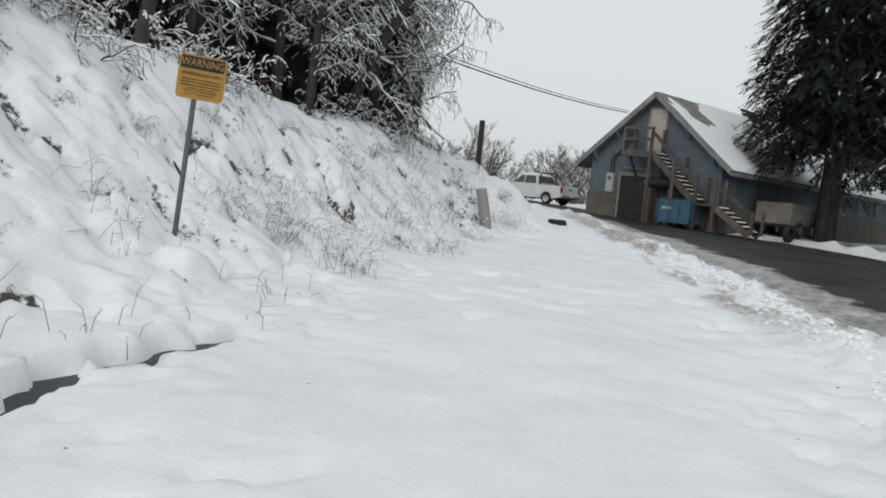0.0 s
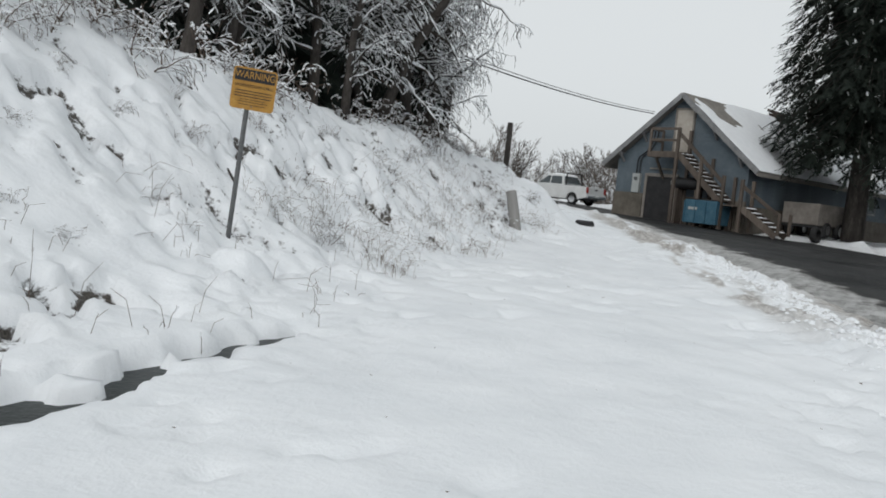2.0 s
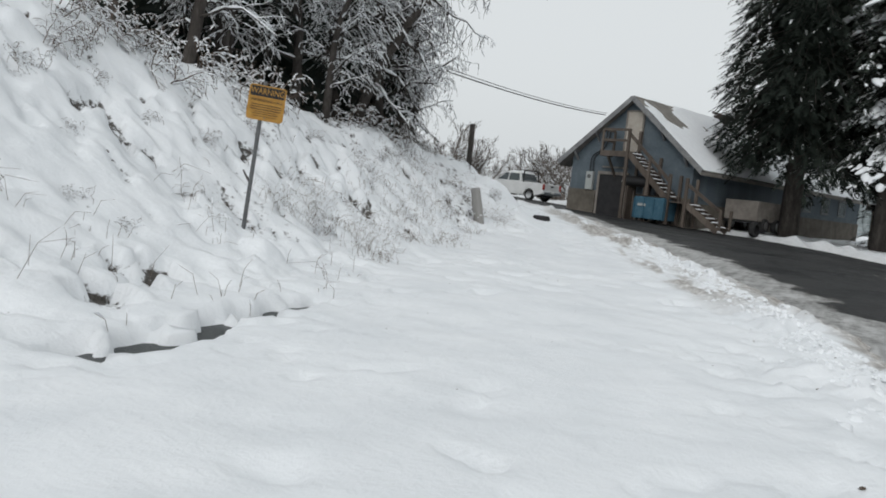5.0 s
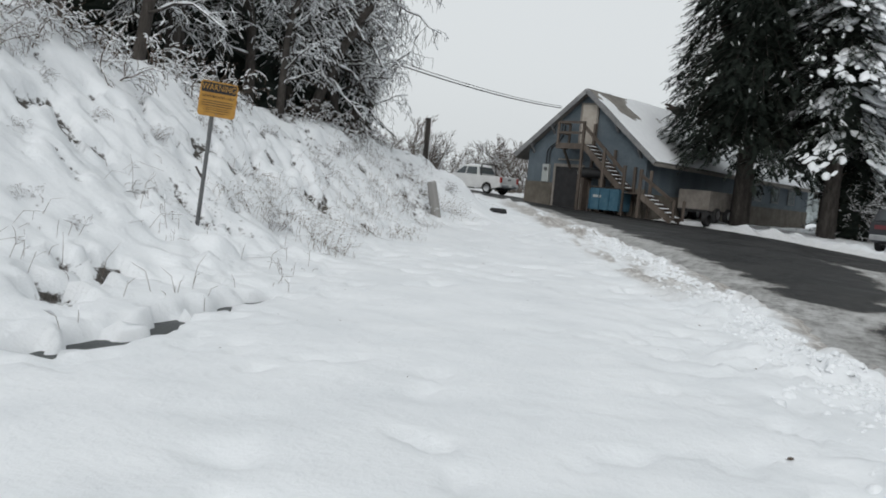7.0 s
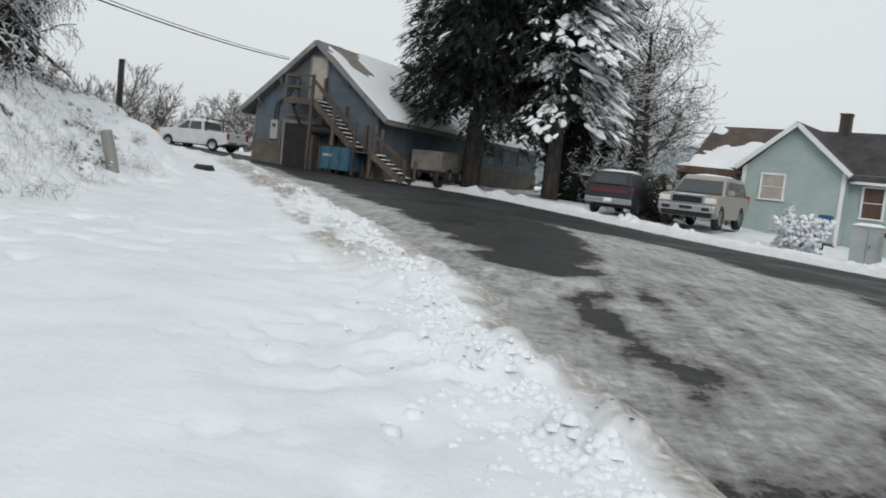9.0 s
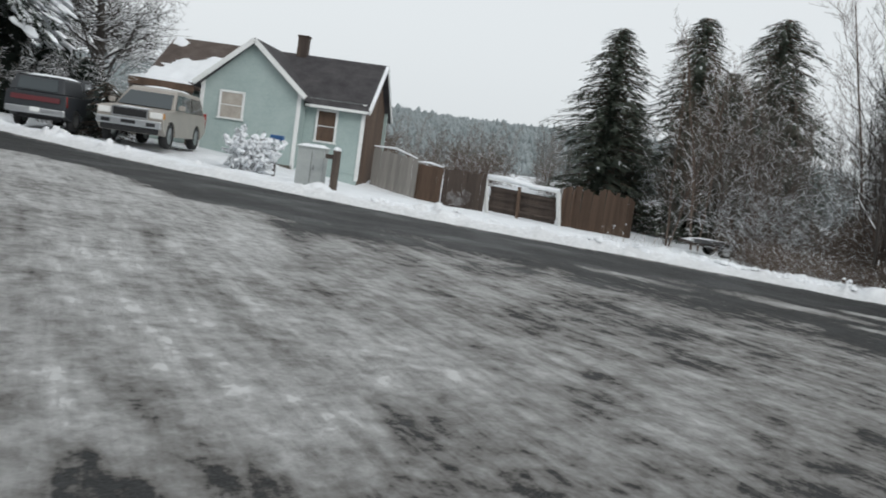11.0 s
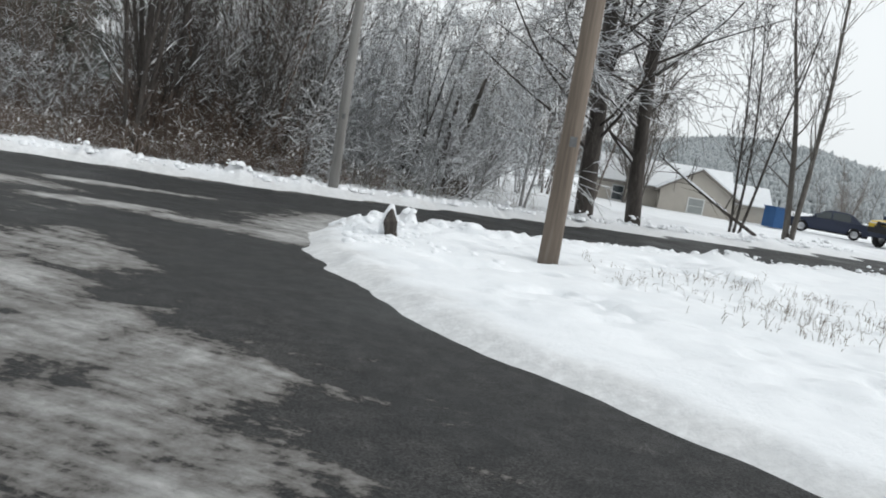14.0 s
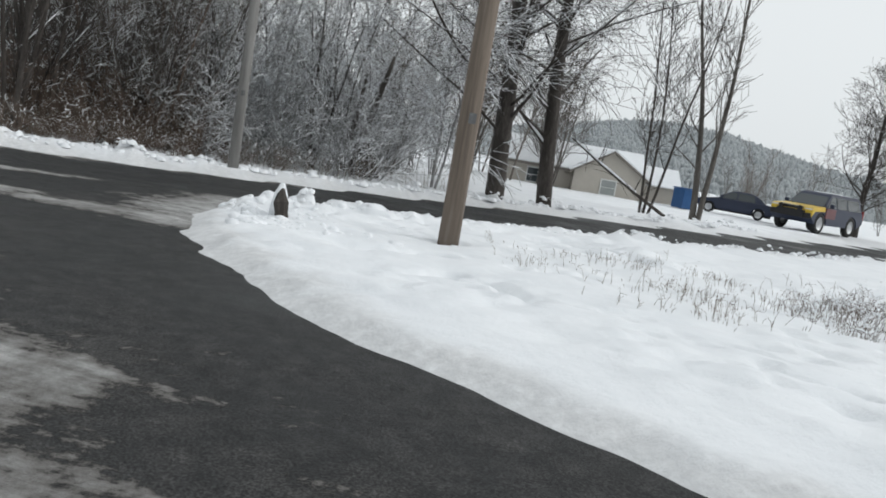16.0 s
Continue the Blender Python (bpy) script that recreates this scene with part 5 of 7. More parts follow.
def gable_roof(m, x0, x1, y0, y1, eave, ridge, over, thick=0.16, slot=0):
    """A roof whose ridge runs along y, over walls x0..x1, with overhang; returns its slope's rise per metre."""
    xm = (x0 + x1) / 2
    k = (ridge - eave) / (xm - x0)
    xa, xb = x0 - over, x1 + over
    za = eave - over * k
    out = [(xa, za), (xm, ridge), (xb, za), (xb, za - thick), (xm, ridge - thick), (xa, za - thick)]
    m.prism(out, lambda x, z: (x, y0, z), lambda x, z: (x, y1, z), slot)
    return k


def window(parent, x, z, w, h, y, frame="white", fill="glass", label="", name="window"):
    """A framed pane on a wall that faces -y."""
    wd = new(name)
    wd.parent = parent
    if label:
        tagged(wd, label)
    f = Mesh()
    for dx in (-w / 2, w / 2):
        f.box((x + dx, y - 0.03, z), (0.09, 0.07, h + 0.09))
    f.box((x, y - 0.03, z + h / 2), (w, 0.07, 0.09))
    f.box((x, y - 0.045, z - h / 2), (w + 0.16, 0.10, 0.07))
    part("frame", f.make("window_frame", frame), wd)
    part("pane", Mesh().box((x, y - 0.012, z), (w - 0.06, 0.03, h - 0.06)).make("window_pane", fill), wd)
    f = Mesh().box((x, y - 0.035, z), (w - 0.08, 0.03, 0.035))
    part("bar", f.make("window_bar", frame), wd)
    return wd


# the blue barn: x along its gable front, y back, z from its own floor
BZ = 0.95
barn = thing("barn", "weathered blue gabled barn with patchy snow on its roof", "barn", (6.9, 41.6, BZ), -45.6)
X0, X1, XM, DEPTH = 0.20, 7.30, 3.75, 24.0
EV, RG = 3.15, 6.10
kslope = (RG - EV) / (XM - X0)
wall = Mesh()
wall.prism([(X0, -0.4), (X0, EV), (XM, RG), (X1, EV), (X1, -0.4)], lambda x, z: (x, 0, z), lambda x, z: (x, 0.2, z))
wall.prism([(X0, -0.4), (X0, EV), (XM, RG), (X1, EV), (X1, -0.4)], lambda x, z: (x, DEPTH - 0.2, z), lambda x, z: (x, DEPTH, z))
wall.box((X0 + 0.1, DEPTH / 2, EV / 2 - 0.2), (0.2, DEPTH - 0.4, EV + 0.4))
wall_ob = part("wall", wall.make("barn_wall", "bluewall"), barn)
clad(wall_ob, "bluewall", X0, X1, 1.30, RG, 0.0, 0.19, lambda z: (X0 + max(0, z - EV) / kslope, X1 - max(0, z - EV) / kslope))
side = Mesh().box((X1 - 0.1, DEPTH / 2, EV / 2 - 0.2), (0.2, DEPTH - 0.4, EV + 0.4))
side_ob = part("side_wall", side.make("barn_side", "bluewall"), barn)
lap = Mesh().add([(X1 + 0.03, 0.1, 0), (X1 + 0.03, DEPTH, 0), (X1 + 0.008, DEPTH, 0.185), (X1 + 0.008, 0.1, 0.185), (X1 + 0.002, 0.1, 0), (X1 + 0.002, DEPTH, 0)], [(0, 1, 2, 3), (0, 4, 5, 1)]).make("side_board", "bluewall")
for k in range(10):
    part("siding_board", lap, side_ob, at=pose(0, 0, 1.3 + 0.185 * k))
base = Mesh().box(((X0 + 1.85) / 2, -0.03, 0.45), (1.85 - X0 + 0.06, 0.14, 1.7))
base.box(((3.75 + X1) / 2, -0.03, 0.45), (X1 - 3.75 + 0.06, 0.14, 1.7))
base.box((X1 + 0.02, DEPTH / 2, 0.30), (0.14, DEPTH, 1.6))
part("foundation", base.make("barn_foundation", "concrete"), barn, "stained bare concrete foundation")
roof = Mesh()
k = gable_roof(roof, X0, X1, -0.45, DEPTH + 0.3, EV, RG + 0.10, 0.62)
part("roof", roof.make("barn_roof", "barnroof"), barn, "tan shingle roof")
fascia = Mesh()
for sg in (-1, 1):
    fascia.beam((XM, -0.48, RG - 0.02), (XM + sg * (X1 - XM + 0.64), -0.48, EV - 0.62 * k + 0.0), 0.07, 0.24)
part("bargeboard", fascia.make("bargeboard", "trimgrey"), barn, "weathered grey bargeboards")
for x, sg in ((X0 + 0.35, 1), (1.75, 1), (5.55, -1), (X1 - 0.35, -1)):
    zt = EV + (min(x - X0, X1 - x)) * k - 0.06
    br = Mesh().beam((x, -0.02, zt - 0.55), (x, -0.44, zt - 0.12), 0.09, 0.10)
    br.beam((x, -0.05, zt - 0.10), (x, -0.46, zt - 0.10), 0.09, 0.10)
    part("bracket", br.make("eave_bracket", "trimgrey"), barn)


# snow left on the near slope, in ragged sheets
def roof_snow(name, parent, place, length, run, cover, seed, lump=0.07, cells=(60, 26)):
    r = np.random.RandomState(seed)
    nu, nv = cells
    uu, vv = np.meshgrid(np.linspace(0, length, nu), np.linspace(0, run, nv), indexing="ij")
    nz = bumps(uu, vv * 1.3, 1.7, 4, seed) + 0.55 * (vv / run) - 0.25 + 0.12 * bumps(uu, vv, 0.4, 2, seed + 3)
    h = np.clip((nz - (1 - cover)) * 0.9, -0.06, lump)
    m = Mesh()
    m.add([place(float(uu[i, j]), float(vv[i, j]), float(h[i, j])) for i in range(nu) for j in range(nv)],
          [(i * nv + j, (i + 1) * nv + j, (i + 1) * nv + j + 1, i * nv + j + 1) for i in range(nu - 1) for j in range(nv - 1)
           if max(h[i, j], h[i + 1, j], h[i, j + 1], h[i + 1, j + 1]) > -0.01])
    return part(name, m.make(name, "snow", smooth=True), parent, "patchy melting snow")


ct = 1 / math.hypot(1, k)
RUN = (X1 - XM + 0.60) / ct
roof_snow("roof_snow", barn, lambda u, v, h: (XM + v * ct + h * k * ct, -0.42 + u, RG + 0.11 - v * ct * k + h * ct), DEPTH + 0.4, RUN, 0.76, 3)
roof_snow("roof_snow", barn, lambda u, v, h: (XM - v * ct - h * k * ct, -0.42 + u, RG + 0.11 - v * ct * k + h * ct), DEPTH + 0.4, RUN, 0.6, 4)
ch = Mesh().box((XM + 0.1, 9.0, RG + 0.10), (0.7, 0.5, 0.55))
ch.beam((XM - 0.35, 8.7, RG + 0.55), (XM + 0.6, 9.3, RG + 0.25), 0.25, 0.12)
part("ridge_vent", ch.make("ridge_vent", "plank_dark"), barn, "dark broken vent on the ridge")
# a closed dark panel on the wall; its colour gives the doorway's shade
part("garage_door", Mesh().box((2.86, -0.02, 1.02), (1.60, 0.12, 2.3)).make("garage_door", "dark"), barn, "dark panel standing for the shade in an open doorway")
fr = Mesh()
for x in (2.0, 3.72):
    fr.box((x, -0.05, 1.05), (0.13, 0.10, 2.3))
fr.box((2.86, -0.05, 2.24), (1.85, 0.10, 0.15))
fr.box((2.95, -0.10, 2.55), (1.5, 0.12, 0.07))
part("door_frame", fr.make("garage_frame", "trimbrown"), barn)
ud = new("upper_door")
ud.parent = barn
tagged(ud, "pale upper door with grey trim")
part("leaf", Mesh().box((3.80, -0.05, 4.40), (0.86, 0.06, 2.0)).make("upper_leaf", "palewood"), ud)
fr = Mesh()
for x in (3.32, 4.28):
    fr.box((x, -0.06, 4.42), (0.10, 0.08, 2.1))
fr.box((3.80, -0.06, 5.45), (1.06, 0.08, 0.10))
part("frame", fr.make("upper_frame", "trimbrown"), ud)
mt = new("meter_box")
mt.parent = barn
tagged(mt, "grey electricity meter box with black conduits")
part("case", Mesh().box((1.50, -0.13, 1.78), (0.42, 0.20, 0.95)).make("meter_case", "greybox"), mt, bevel=0.02)
part("dial", Mesh().tube([(1.50, -0.22, 2.0), (1.50, -0.29, 2.0)], [0.10, 0.09], 12).make("meter_dial", "steel"), mt)
for dx in (-0.08, 0.10):
    part("conduit", Mesh().tube([(1.5 + dx, -0.10, 2.2), (1.5 + dx, -0.10, 2.9), (1.6 + dx, -0.10, 3.12), (1.95 + dx, -0.10, 3.35), (2.3 + dx, -0.12, 3.9), (2.35 + dx, -0.12, 4.4)], [0.03] * 6, 6).make("conduit", "black"), mt)
for (yw, ww) in ((14.5, 1.2), (17.5, 1.2), (20.5, 1.2)):
    wn2 = new("side_window")
    wn2.parent = barn
    part("pane", Mesh().box((X1 + 0.045, yw, 1.95), (0.04, ww - 0.1, 0.85)).make("side_pane", "glass"), wn2)
    f = Mesh()
    for dy in (-ww / 2, ww / 2):
        f.box((X1 + 0.05, yw + dy, 1.95), (0.07, 0.09, 1.05))
    for dz in (-0.47, 0.47):
        f.box((X1 + 0.05, yw, 1.95 + dz), (0.07, ww, 0.09))
    part("frame", f.make("side_frame", "trimgrey"), wn2)

# the outside stair, along the front
stair = thing("outdoor_staircase", "weathered wooden outside staircase with snow on its treads", "staircase", (6.9, 41.6, BZ), -45.6)
OY0, OY1 = -1.25, -0.22


def wood(name, m, label=""):
    return part(name, m.make(name, "oldwood"), stair, label)


DK, LD = 3.30, 1.05
for i in range(6):
    wood("deck_board", Mesh().box((3.55, OY0 + 0.1 + i * 0.19, DK), (1.62, 0.17, 0.05)))
wood("deck_joist", Mesh().box((3.55, OY0, DK - 0.14), (1.66, 0.06, 0.24)))
wood("deck_joist", Mesh().box((2.76, (OY0 + OY1) / 2, DK - 0.14), (0.06, 1.0, 0.24)))
for x, z0, z1 in ((4.30, -0.05, DK + 1.12), (5.62, -0.05, 3.15), (6.82, -0.05, 2.35), (7.72, -0.08, 2.22)):
    for y in (OY0, OY1):
        wood("post", Mesh().box((x, y, (z0 + z1) / 2), (0.13, 0.13, z1 - z0)))
wood("post", Mesh().box((2.80, OY0, DK + 0.5), (0.10, 0.10, 1.15)))
wood("post", Mesh().box((2.80, OY1, DK + 0.5), (0.10, 0.10, 1.15)))
for z in (DK + 1.08, DK + 0.55):
    wood("rail", Mesh().box((3.55, OY0, z), (1.6, 0.06, 0.12)))
    wood("rail", Mesh().box((2.80, (OY0 + OY1) / 2, z), (0.06, 1.0, 0.12)))
wood("brace", Mesh().beam((2.95, -0.05, DK - 1.2), (3.1, OY0 + 0.1, DK - 0.2), 0.09, 0.12))


def flight(xa, za, xb, zb, steps):
    for y in (OY0 + 0.03, OY1 - 0.03):
        wood("stringer", Mesh().beam((xa, y, za - 0.08), (xb, y, zb - 0.08), 0.06, 0.28))
    wood("handrail", Mesh().beam((xa, OY0, za + 0.86), (xb, OY0, zb + 0.86), 0.06, 0.16))
    for i in range(steps):
        t = (i + 0.5) / steps
        x, z = xa + (xb - xa) * t, za + (zb - za) * t
        wood("tread", Mesh().box((x, (OY0 + OY1) / 2, z), (0.28, OY1 - OY0 - 0.06, 0.05)))
        r = random.Random(i)
        s = Mesh()
        n = 8
        vs = [(x - 0.12 + r.uniform(-0.02, 0.02), OY0 + 0.08 + (OY1 - OY0 - 0.16) * j / (n - 1), z + 0.027) for j in range(n)]
        vs += [(x + r.uniform(-0.03, 0.03), OY0 + 0.08 + (OY1 - OY0 - 0.16) * j / (n - 1), z + 0.04 + r.uniform(0.015, 0.045)) for j in range(n)]
        vs += [(x + 0.12 + r.uniform(-0.02, 0.02), OY0 + 0.08 + (OY1 - OY0 - 0.16) * j / (n - 1), z + 0.027) for j in range(n)]
        s.add(vs, [(a * n + j, a * n + j + 1, (a + 1) * n + j + 1, (a + 1) * n + j) for a in range(2) for j in range(n - 1)])
        part("tread_snow", s.make("tread_snow", "snow", smooth=True), stair)


flight(4.36, DK, 6.78, LD + 0.12, 11)
for i in range(6):
    wood("landing_board", Mesh().box((7.28, OY0 + 0.1 + i * 0.19, LD), (1.0, 0.17, 0.05)))
flight(7.78, LD, 9.45, -0.02, 6)
for y in (OY0, OY1):
    wood("post", Mesh().box((9.55, y, 0.42), (0.11, 0.11, 0.95)))

# things under and beside the stair
dump = thing("dumpster", "faded blue steel dumpster with two lids under the stair", "dumpster", (0, 0, 0))
dump.matrix_world = pose(6.9, 41.6, BZ, 0, 0, -45.6) @ pose(6.02, -0.95, 0.0) @ Matrix.Diagonal((0.8, 1, 1, 1))
m = Mesh()
m.prism([(-0.62, 0.12), (0.55, 0.12), (0.68, 1.05), (-0.62, 1.18)], lambda u, z: (-0.98, u, z), lambda u, z: (0.98, u, z))
part("bin", m.make("dumpster_bin", "bluesteel"), dump, bevel=0.02)
for x in (-0.98, -0.33, 0.33, 0.98):
    part("rib", Mesh().box((x, -0.64, 0.62), (0.07, 0.06, 0.95)).make("dumpster_rib", "bluesteel"), dump)
for x in (-0.48, 0.48):
    part("lid", Mesh().box((x, 0.02, 1.14), (0.92, 1.30, 0.05), tilt=Matrix.Rotation(-0.09, 4, "X")).make("dumpster_lid", "black"), dump, "black plastic lid")
for x in (-0.8, 0.8):
    for y in (-0.5, 0.45):
        part("caster", Mesh().tube([(x - 0.03, y, 0.07), (x + 0.03, y, 0.07)], [0.07, 0.07], 10).make("caster", "rubber"), dump)
part("lettering_bar", Mesh().box((-0.45, -0.66, 0.78), (0.55, 0.015, 0.12)).make("lettering_bar", "greybox"), dump, "pale unreadable lettering")
tank = thing("oil_tank", "dark cylindrical tank on a wooden cradle", "tank")
tank.matrix_world = pose(6.9, 41.6, BZ, 0, 0, -45.6) @ pose(4.75, -0.6, 1.9)
part("drum", Mesh().tube([(-0.85, 0, 0), (-0.80, 0, 0), (0.80, 0, 0), (0.85, 0, 0)], [0.20, 0.27, 0.27, 0.20], 18).make("tank_drum", "black", smooth=True), tank)
part("end_cap", Mesh().tube([(-0.88, 0, 0), (-0.84, 0, 0)], [0.18, 0.22], 16).make("tank_cap", "greybox"), tank, "pale round end")
for x in (-0.5, 0.5):
    part("cradle", Mesh().box((x, 0, -1.08), (0.12, 0.5, 1.66)).make("tank_cradle", "oldwood"), tank)

tyre, rim = wheel_mesh(0.36, 0.24)
trailer = thing("box_trailer", "dull grey-brown box trailer on two axles beside the barn", "trailer", (16.3, 38.9, ground_z(16.3, 38.9)), 44)
part("box", Mesh().box((0, 0, 1.05), (3.6, 1.7, 1.0)).make("trailer_box", "trimbrown"), trailer, bevel=0.03)
part("bed", Mesh().box((0, 0, 0.50), (3.8, 1.6, 0.14)).make("trailer_bed", "black"), trailer)
for x in (-0.9, 0.5):
    for sg in (1, -1):
        w = new("wheel")
        w.parent = trailer
        w.matrix_basis = pose(x, sg * 0.86, 0.36, 0, 0, 0 if sg > 0 else 180)
        part("tyre", tyre, w)
        part("rim", rim, w)
solo("loose_tyre", tyre, "worn black tyre leaning beside the stair foot", "tyre", (14.9, 35.4, ground_z(14.9, 35.4) + 0.33), 40)

# tan shed by the firs
shed = thing("shed", "small tan shed with a snowy roof edge", "shed", (24.6, 40.4, ground_z(24.6, 40.4)), -35)
m = Mesh().box((0, 0, 1.0), (2.4, 2.4, 2.2))
part("wall", m.make("shed_wall", "rooftan"), shed)
part("roof", Mesh().box((0, 0, 2.2), (3.0, 3.0, 0.14), tilt=Matrix.Rotation(0.12, 4, "X")).make("shed_roof", "roofbrown"), shed)
snow_cap("roof_snow", shed, -1.5, 1.5, 1.45, 2.32, 0.16, 11)
part("door", Mesh().box((0.2, -1.22, 0.92), (0.85, 0.05, 1.85)).make("shed_door", "plank_brown"), shed)

# the teal house: x along its front, y back
house = thing("teal_house", "pale teal clapboard house with white trim and dark shingle roof", "house", (29.0, 25.0, 0.15), -60)
W0, W1, WE, WR = -4.15, 0.0, 3.22, 5.02
MX0, MX1, MY0, MY1, ME, MR = -7.0, 2.55, 1.2, 6.8, 3.10, 5.15
xm = (W0 + W1) / 2
kw = (WR - WE) / (xm - W0)
wall = Mesh()
for ya, yb in ((0.0, 0.18),):
    wall.prism([(W0, -0.5), (W0, WE), (xm, WR), (W1, WE), (W1, -0.5)], lambda x, z: (x, ya, z), lambda x, z: (x, yb, z))
for x in (W0 + 0.09, W1 - 0.09):
    wall.box((x, 1.1, WE / 2 - 0.25), (0.18, 2.0, WE + 0.5))
wing_ob = part("wing_wall", wall.make("wing_wall", "teal"), house)
clad(wing_ob, "teal", W0, W1, 0.10, WR, 0.0, 0.15, lambda z: (W0 + max(0, z - WE) / kw, W1 - max(0, z - WE) / kw))
wall = Mesh()
wall.box((MX1 / 2 + 0.0, MY0 + 0.09, ME / 2 - 0.25), (MX1, 0.18, ME + 0.5))
wall.box(((MX0 + W0) / 2, MY0 + 0.09, ME / 2 - 0.25), (W0 - MX0, 0.18, ME + 0.5))
wall.box((xm, MY1 - 0.09, ME / 2 - 0.25), (MX1 - MX0, 0.18, ME + 0.5))
front_ob = part("front_wall", wall.make("front_wall", "teal"), house)
clad(front_ob, "teal", 0.0, MX1, 0.10, ME, MY0, 0.15)
clad(front_ob, "teal", MX0, W0, 0.10, ME, MY0, 0.15)
ym = (MY0 + MY1) / 2
for x0, x1 in ((MX1 - 0.18, MX1 - 0.005), (MX0 + 0.005, MX0 + 0.18)):
    end = Mesh()
    end.prism([(MY0 + 0.19, -0.5), (MY0 + 0.19, ME), (ym, MR - 0.1), (MY1 - 0.19, ME), (MY1 - 0.19, -0.5)], lambda y, z: (x0, y, z), lambda y, z: (x1, y, z))
    part("end_wall", end.make("end_wall", "plank_brown"), house, "bare brown boarded end wall")
km = (MR - ME) / (ym - MY0)
for nm, mat, xa, xb in (("main_roof", "roofdark", xm, MX1 + 0.28), ("old_roof", "roofbrown", MX0 - 0.3, xm)):
    rf = Mesh()
    za = ME - 0.4 * km
    rf.prism([(MY0 - 0.4, za), (ym, MR), (MY1 + 0.4, za), (MY1 + 0.4, za - 0.14), (ym, MR - 0.14), (MY0 - 0.4, za - 0.14)], lambda y, z: (xa, y, z), lambda y, z: (xb, y, z))
    part(nm, rf.make(nm, mat), house, "dark grey shingle roof" if mat == "roofdark" else "brown shingle roof")
rf = Mesh()
gable_roof(rf, W0, W1, -0.35, ym, WE, WR + 0.09, 0.3, 0.13)
part("wing_roof", rf.make("wing_roof", "roofdark"), house, "dark shingle roof over the front wing")
tr = Mesh()
for sg in (-1, 1):
    tr.beam((xm, -0.38, WR - 0.01), (xm + sg * (W1 - xm + 0.33), -0.38, WE - 0.3 * kw + 0.0), 0.05, 0.20)
part("bargeboard", tr.make("wing_bargeboard", "white"), house, "white bargeboards")
tr = Mesh()
for sg in (-1, 1):
    tr.beam((MX1 + 0.31, ym, MR - 0.06), (MX1 + 0.31, ym + sg * (ym - MY0 + 0.42), ME - 0.42 * km - 0.06), 0.05, 0.20)
part("end_bargeboard", tr.make("end_bargeboard", "white"), house)
part("gutter", Mesh().box(((MX1 + 0.3) / 2, MY0 - 0.44, ME - 0.42 * km - 0.05), (MX1 + 0.2, 0.11, 0.12)).make("gutter", "white"), house)
for x, y, h in ((W0, -0.035, WE), (W1, -0.035, WE), (MX1, MY0 - 0.035, ME)):
    part("corner_board", Mesh().box((x, y, h / 2 - 0.1), (0.16, 0.07, h + 0.2)).make("corner_board", "white"), house)
window(house, -2.85, 2.25, 1.0, 1.12, -0.03, "white", "palewood", "white-framed window with a drawn blind")
window(house, 0.98, 1.95, 0.86, 1.35, MY0 - 0.03, "white", "plank_brown", "white-framed window closed with brown board")
ch = Mesh().box((-1.2, ym, MR + 0.32), (0.46, 0.46, 0.95))
ch.box((-1.2, ym, MR + 0.80), (0.54, 0.54, 0.08))
part("chimney", ch.make("chimney", "plank_dark"), house, "dark brick chimney")
part("foundation", Mesh().box((xm, -0.02, -0.12), (W1 - W0 + 0.02, 0.1, 0.42)).make("house_base", "concrete"), house)
cs = 1 / math.hypot(1, km)
roof_snow("roof_snow", house, lambda u, v, h: (MX0 - 0.2 + u, ym - v * cs - h * km * cs, MR + 0.01 - v * cs * km + h * cs), 3.0, 3.8, 0.52, 9, 0.10, (24, 20))
sn = Mesh().beam((MX1 + 0.32, ym - 0.2, MR - 0.1), (MX1 + 0.30, MY0 - 0.3, ME - 0.25), 0.13, 0.13)
part("eave_snow", sn.make("eave_snow", "snow"), house)

# a pale sheet-metal panel between the parked trucks
pan = thing("metal_panel", "pale grey corrugated sheet-metal panel standing between parked trucks", "panel", (22.7, 28.9, ground_z(22.7, 28.9)), -36)
for i in range(9):
    part("rib", Mesh().tube([(-0.8 + 0.2 * i, 0, 0), (-0.8 + 0.2 * i, 0, 1.65)], [0.105, 0.105], 8).make("panel_rib", "greybox"), pan)
part("top_rail", Mesh().box((0, 0, 1.66), (1.85, 0.14, 0.08)).make("panel_rail", "greybox"), pan)

# carport roof between house and parked cars
port = thing("carport", "low brown carport with snow on its flat roof", "carport", (26.6, 30.9, 0.10), -38)
part("roof", Mesh().box((0, 0, 2.75), (2.6, 3.0, 0.30)).make("carport_roof", "plank_brown"), port)
snow_cap("roof_snow", port, -1.35, 1.35, 1.5, 2.90, 0.20, 13)
for x in (-1.2, 1.2):
    for y in (-1.35, 1.35):
        part("post", Mesh().box((x, y, 1.3), (0.12, 0.12, 2.9)).make("carport_post", "oldwood"), port)
part("back_wall", Mesh().box((0, 1.4, 1.3), (2.5, 0.08, 2.7)).make("carport_wall", "plank_grey"), port)

